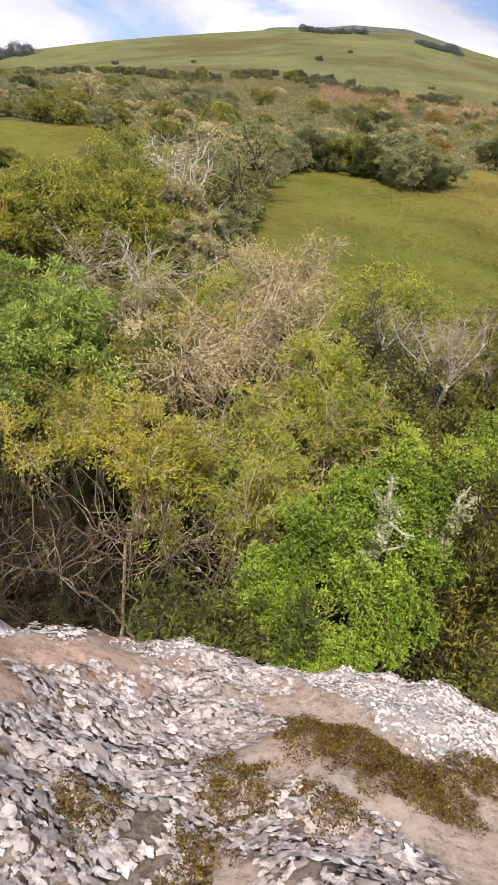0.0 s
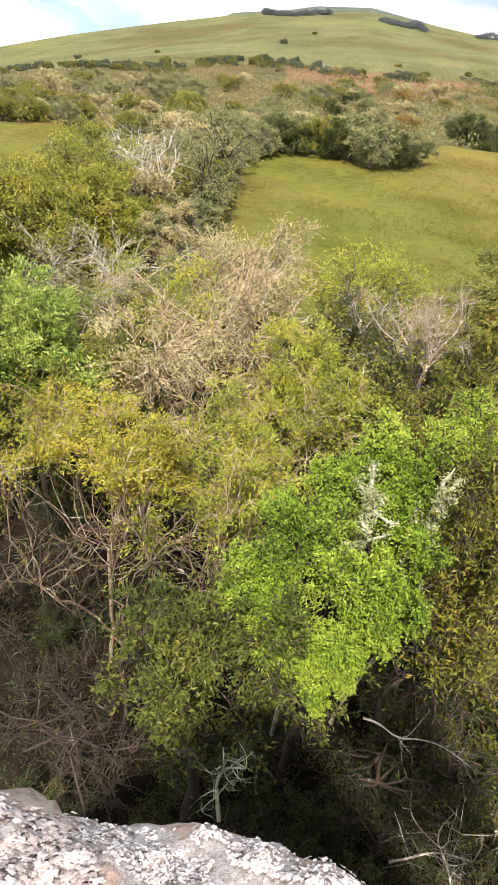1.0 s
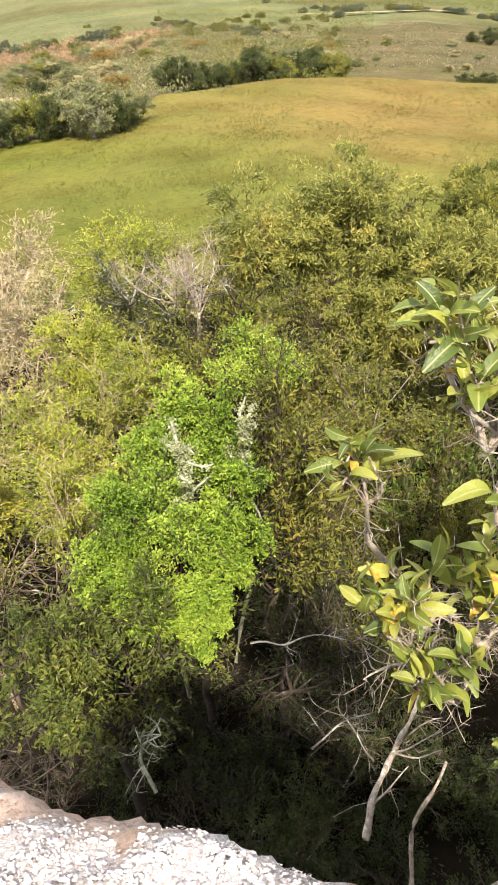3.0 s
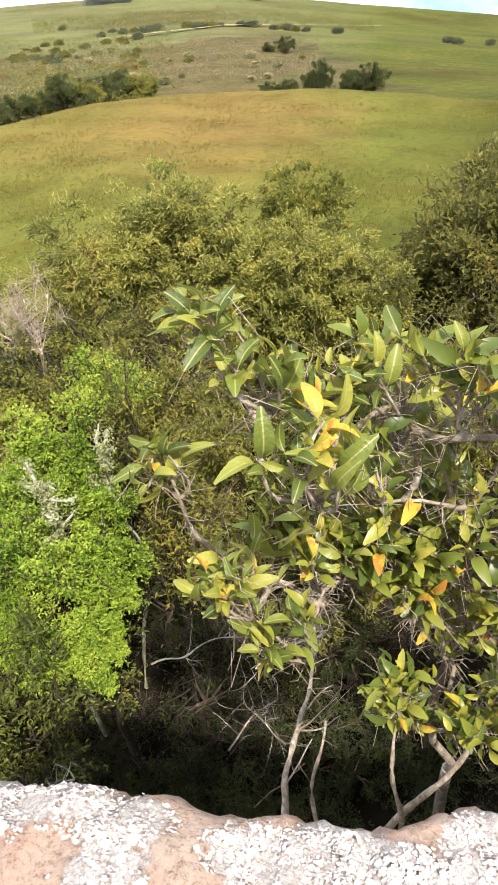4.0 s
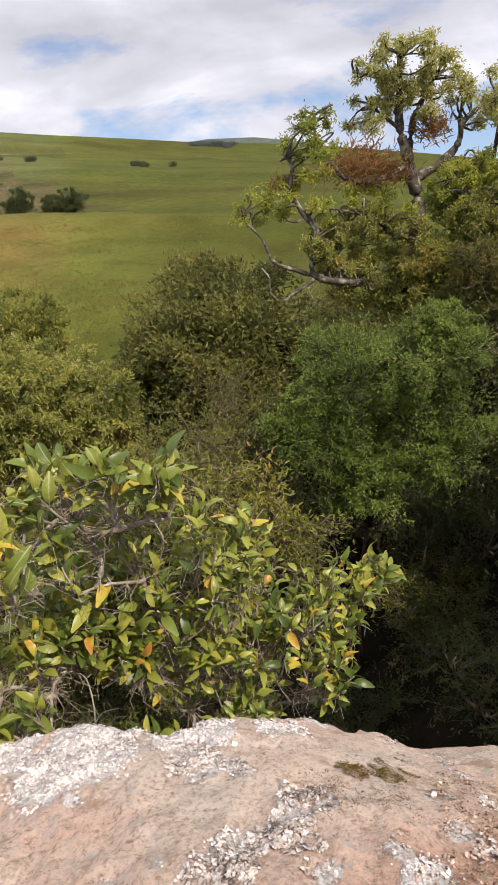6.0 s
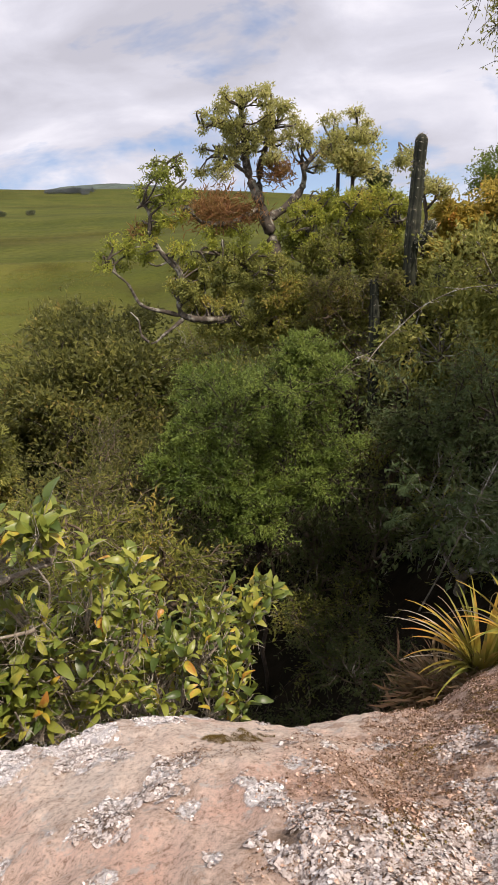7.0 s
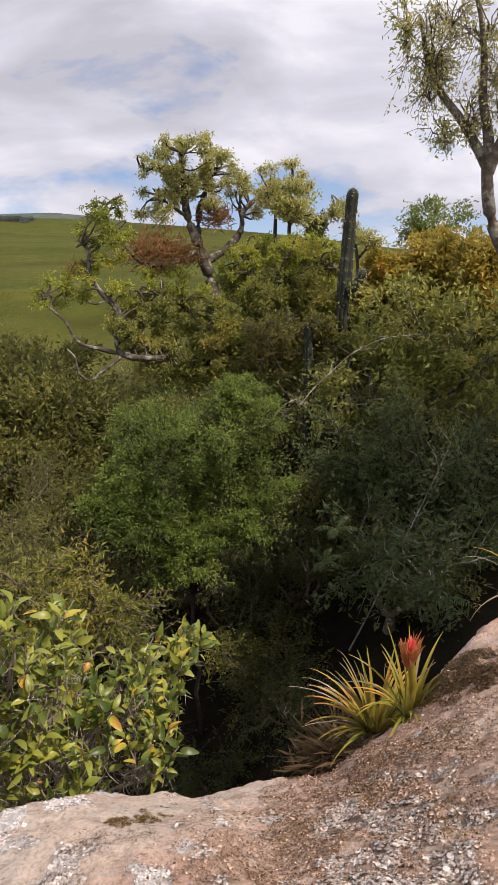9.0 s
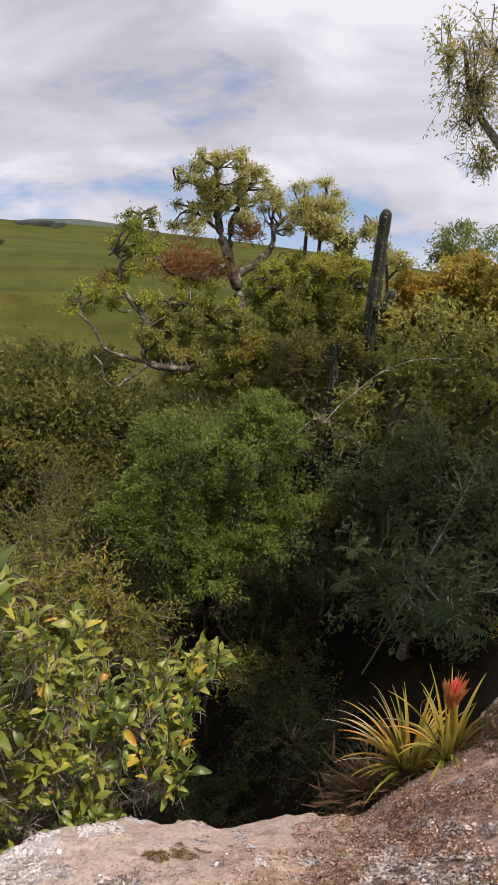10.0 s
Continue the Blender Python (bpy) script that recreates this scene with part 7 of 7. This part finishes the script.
rng = np.random.default_rng(350)
for az, r, which, s in [(6.6, 34.5, 2, 0.90), (8.2, 35, 0, 0.86), (10.2, 34.5, 1, 0.94), (11.6, 34.3, 2, 0.97), (12.8, 34.5, 0, 0.94), (14.4, 32.5, 0, 0.90), (16.6, 33.2, 2, 0.79), (17.6, 34, 0, 0.72),
                        (5.0, 33, 0, 0.79), (3.4, 31, 0, 0.7), (2.6, 28.5, 0, 0.75), (2.2, 26, 0, 0.65), (1.8, 23.5, 1, 0.6), (1.4, 21.5, 1, 0.55), (1.0, 30, 3, 0.8), (-0.5, 27, 0, 0.8), (-1.5, 30, 3, 0.9), (1.6, 33, 0, 0.94)]:
    bush_at(az, r, which, s)
for az in np.arange(21.5, 34.5, 1.5):                  # dark row along the top of the meadow
    bush_at(az, float(np.interp(az, [20, 34], [44.5, 52])) + rng.normal() * 1.2, 2 if rng.uniform() < 0.7 else 1, rng.uniform(0.8, 1.25))
for az, r, s, tall in [(43.3, 53, 0.6, 0.8), (44.9, 53, 0.62, 0.9), (47.2, 53.3, 0.85, 1.35), (49.9, 53, 0.85, 1.0), (51.3, 53.5, 0.95, 1.1), (43.2, 97, 0.6, 1.0), (44.5, 97, 0.95, 1.0)]:
    bush_at(az, r, 2, s, tall)
for k in range(130):                                   # scrub beyond the meadow
    az, r = rng.uniform(-22, 21), rng.uniform(36, 92)
    if az > 17 and r < 46:
        continue
    bush_at(az, r, int(rng.choice(5, p=[0.42, 0.2, 0.1, 0.24, 0.04])), rng.uniform(0.35, 0.75) * (0.8 + r / 110), rng.uniform(0.6, 0.9))
for k in range(16):                                     # russet growth below the hill
    bush_at(rng.uniform(10.5, 24.5), rng.uniform(84, 104), 4, rng.uniform(0.7, 1.2), 0.4)
for k in range(30):                                     # scrub between the two meadows
    az, r = rng.uniform(-12, 3), rng.uniform(17, 34)
    if az < -8 and r > 24:
        continue
    bush_at(az, r, int(rng.choice(4, p=[0.4, 0.3, 0.1, 0.2])), rng.uniform(0.4, 0.7))
for az in np.arange(-21, -8, 1.2):
    bush_at(az, 35.5 + rng.normal(), int(rng.choice([0, 1, 0])), rng.uniform(0.3, 0.55))
for az in np.arange(-22, 27, 0.17):                    # hedge across the foot of the hill
    if math.sin(az * 1.3) + 0.6 * math.sin(az * 3.1 + 1) > (-1.1 if az < 11 else -0.3):
        bush_at(az, 113 + 6 * math.sin(az * 0.4) + rng.normal() * 3.5, 2 if rng.uniform() < 0.5 else 1, rng.uniform(0.25, 0.8), rng.uniform(0.45, 0.8))
for az in np.arange(30, 49, 0.8):
    if rng.uniform() < 0.7:
        bush_at(az, 150 + rng.normal() * 3, 2 if rng.uniform() < 0.5 else 1, rng.uniform(0.6, 1.2), 0.5)
for lo, hi, r, s in [(-18.5, -15.5, 300, 4.0), (4.5, 9.0, 300, 2.6), (13.2, 16.2, 270, 2.4), (30.5, 33.2, 290, 3.5), (39.6, 40.4, 300, 3.2), (41.2, 43.2, 290, 2.4), (61.0, 64.6, 300, 2.2), (20, 21, 300, 3)]:
    for az in np.arange(lo, hi, 0.4):                   # woods on the skyline
        bush_at(az, r + rng.normal() * 4, 2, s * rng.uniform(0.5, 1.0), rng.uniform(0.35, 0.7))
for k in range(34):                                     # low bushes on the dry slope below the track
    bush_at(rng.uniform(26, 47), rng.uniform(58, 98), int(rng.choice([0, 1, 3, 3])), rng.uniform(0.25, 0.55), rng.uniform(0.5, 0.8))
for k in range(44):                                     # dark scrub beside the upper end of the track
    bush_at(rng.uniform(25, 33.5), rng.uniform(62, 132), int(rng.choice([2, 0, 3, 4])), rng.uniform(0.35, 0.75), rng.uniform(0.45, 0.75))
for k in range(14):
    bush_at(rng.uniform(-20, 60), rng.uniform(120, 200), int(rng.choice([1, 2])), rng.uniform(0.4, 0.9), 0.6)

for az, r, which, s in [(-2.5, 15.6, 0, 0.42), (-1.9, 16.4, 3, 0.45), (-3.6, 16.6, 1, 0.5), (-1.2, 15.2, 3, 0.40), (-4.1, 15.4, 3, 0.42), (-17.7, 24.8, 1, 0.34), (-16.6, 24.2, 1, 0.30), (-18.8, 24.8, 1, 0.36)]:
    bush_at(az, r, which, s)                            # bushes round the foot of the trees by the meadow

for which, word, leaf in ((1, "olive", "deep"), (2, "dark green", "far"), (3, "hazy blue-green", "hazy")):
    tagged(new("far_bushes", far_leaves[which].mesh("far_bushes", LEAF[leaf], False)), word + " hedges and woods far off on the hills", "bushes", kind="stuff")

# low scrub over the rough land beyond the meadow
rng = np.random.default_rng(355)
for leaf, word, n, az0, az1, r0, r1, tall in [("tan", "dry grey-brown", 6000, -24, 22, 36, 96, 0.55), ("grey", "grey-green", 40000, -24, 22, 36, 98, 0.7), ("olive", "olive", 26000, -24, 22, 36, 100, 0.6), ("russet", "russet", 26000, 6.5, 21.0, 82, 114, 0.5), ("mauve", "grey-brown twiggy", 30000, -24, 24, 38, 104, 0.9), ("mauve", "dry brown", 9000, 27, 47, 58, 125, 0.35), ("grey", "grey-brown", 22000, 6, 33, 48, 118, 0.8), ("deep", "dark olive", 16000, 26, 51, 165, 225, 1.6), ("deep", "dark brown-green", 16000, 20, 36, 56, 150, 1.0), ("tan", "dry grass-brown", 5000, -24, 33, 60, 118, 0.5),
                                              ("olive", "olive", 12000, -14, 3.2, 17, 36, 0.6), ("olive", "olive", 9000, 20, 34, 45, 90, 0.5)]:
    az, r = np.radians(rng.uniform(az0, az1, n)), np.sqrt(rng.uniform(r0 ** 2, r1 ** 2, n))
    x, y = r * np.sin(az), r * np.cos(az)
    clump = ripple(x * 0.75 + len(word), y * 0.75) + 0.7 * ripple(x * 0.31, y * 0.31 + r0)
    keep = (clump > -0.35) & (region(x, y) != 1)
    x, y, clump = x[keep], y[keep], clump[keep]
    z = sheet(x, y) + tall * np.clip(clump + 0.35, 0.1, 1.4) * rng.uniform(0.1, 1.0, len(x))
    soup = Soup()
    leaves(soup, np.stack([x, y, z], -1), rng.normal(size=(len(x), 3)) + [0, 0, 0.3], 0.14 + r0 * 0.0012, 0.07 + r0 * 0.0006, rng, up=0.15)
    tagged(new("scrub", soup.mesh("scrub", LEAF[leaf], False)), word + " low scrub on the rough slope", "scrub", kind="stuff")

# pale dirt track on the hill
ta = np.linspace(30.0, 51.5, 60)
tr = np.interp(ta, [30, 33.5, 38, 42, 46.5, 51.5], [136, 139, 145, 154, 174, 206])
soup = Soup()
rows_ = []
for side in (-1.3, 0.0, 1.3):
    rr = tr + side * (0.7 + 0.3 * np.sin(ta * 3.3)) * np.clip((ta - 29.9) / 3, 0.05, 1)
    x, y = rr * np.sin(np.radians(ta)), rr * np.cos(np.radians(ta))
    rows_.append(np.stack([x, y, sheet(x, y) + 0.32], -1))
rows_ = np.stack(rows_, 1)
i, j = np.meshgrid(np.arange(59), np.arange(2), indexing="ij")
soup.add(rows_.reshape(-1, 3), np.stack([i * 3 + j, i * 3 + j + 1, (i + 1) * 3 + j + 1, (i + 1) * 3 + j], -1).reshape(-1, 4))
tagged(new("dirt_track", soup.mesh("dirt_track", dirt)), "pale dirt track crossing the hill pasture", "track", kind="structure")

# unseen trees added on the ridge beside the ledge, to shade the slope
for k, (x, y) in enumerate([(2.4, -3.6), (4.2, -4.1), (6.0, -4.6)]):
    g = float(sheet(x, y))
    plant("added_shade_tree", "unseen leafy green tree added beside the ledge to shade the slope", "tree", [(x, y, 2.6, 1.0, 0.9), (x + 0.8, y - 0.3, 1.7, 0.9, 0.9), (x - 0.7, y + 0.2, 1.4, 0.9, 0.9), (x, y, 0.2, 1.1, 1.0)],
          leaf="green", bark="grey", size=(0.12, 0.055), boughs=10, sprays=10, per=9, foot=g, seed=370 + k, trunk=0.12, group="trees on the ridge", skirt=False)

# palm in the scrub
palm_base = np.array([46.0 * math.sin(math.radians(-0.9)), 46.0 * math.cos(math.radians(-0.9)), 0])
palm_base[2] = float(sheet(palm_base[0], palm_base[1]))
palm = thing("palm", palm_base, "small drooping feather palm standing in the scrub", "palm")
soup = Soup()
tube(soup, np.array([(0, 0, 0), (0.05, 0, 0.9), (0.0, 0.05, 1.7)]), [0.16, 0.13, 0.12], 8)
part("trunk", soup.mesh("trunk", BARK["brown"]), palm)
for k in range(13):
    soup = Soup()
    a = k * 2.399
    out, t = np.array([math.cos(a), math.sin(a), 0]), np.linspace(0, 1, 12)[:, None]
    spine = np.array([0, 0, 1.7]) + out * t * 1.5 + np.array([0, 0, 1]) * (1.05 * t - 2.3 * t ** 2) * rng.uniform(0.6, 1.2)
    tube(soup, spine, np.linspace(0.03, 0.01, 12), 4)
    for sgn in (-1, 1):
        p = np.repeat(spine[1:], 3, 0)
        d = np.cross(out, [0, 0, 1]) * sgn + out * 0.5 + rng.normal(size=p.shape) * 0.15 + [0, 0, -0.6]
        leaves(soup, p, d, 0.55, 0.07, rng, up=0.5)
    part("frond", soup.mesh("frond", LEAF["olive"], False), palm)

# ---- grass tufts of the meadow ----
rng = np.random.default_rng(360)
n = 42000
az, r = np.radians(rng.uniform(2, 66, n)), np.sqrt(rng.uniform(14.0 ** 2, 50.0 ** 2, n))
x, y = r * np.sin(az), r * np.cos(az)
keep = (region(x, y) == 1) & (rng.uniform(size=n) < 0.45 + 0.4 * ripple(x * 0.6, y * 0.6))
x, y = x[keep], y[keep]
z = sheet(x, y) + np.interp(np.hypot(x, y), [0.3, 3, 14, 30, 110], [0.02, 0.12, 0.16, 0.10, 0.5]) * 0.0
tufts = Soup()
for q in range(3):
    leaves(tufts, np.stack([x, y, z - 0.01], -1) + rng.normal(size=(len(x), 3)) * [0.05, 0.05, 0], rng.normal(size=(len(x), 3)) * 0.7 + [0, 0, 0.8], 0.12, 0.024, rng, up=0.1)
tagged(new("meadow_grass", tufts.mesh("meadow_grass", TUFT, False)), "short green and straw-coloured grass tufts of the meadow", "grass", kind="stuff")
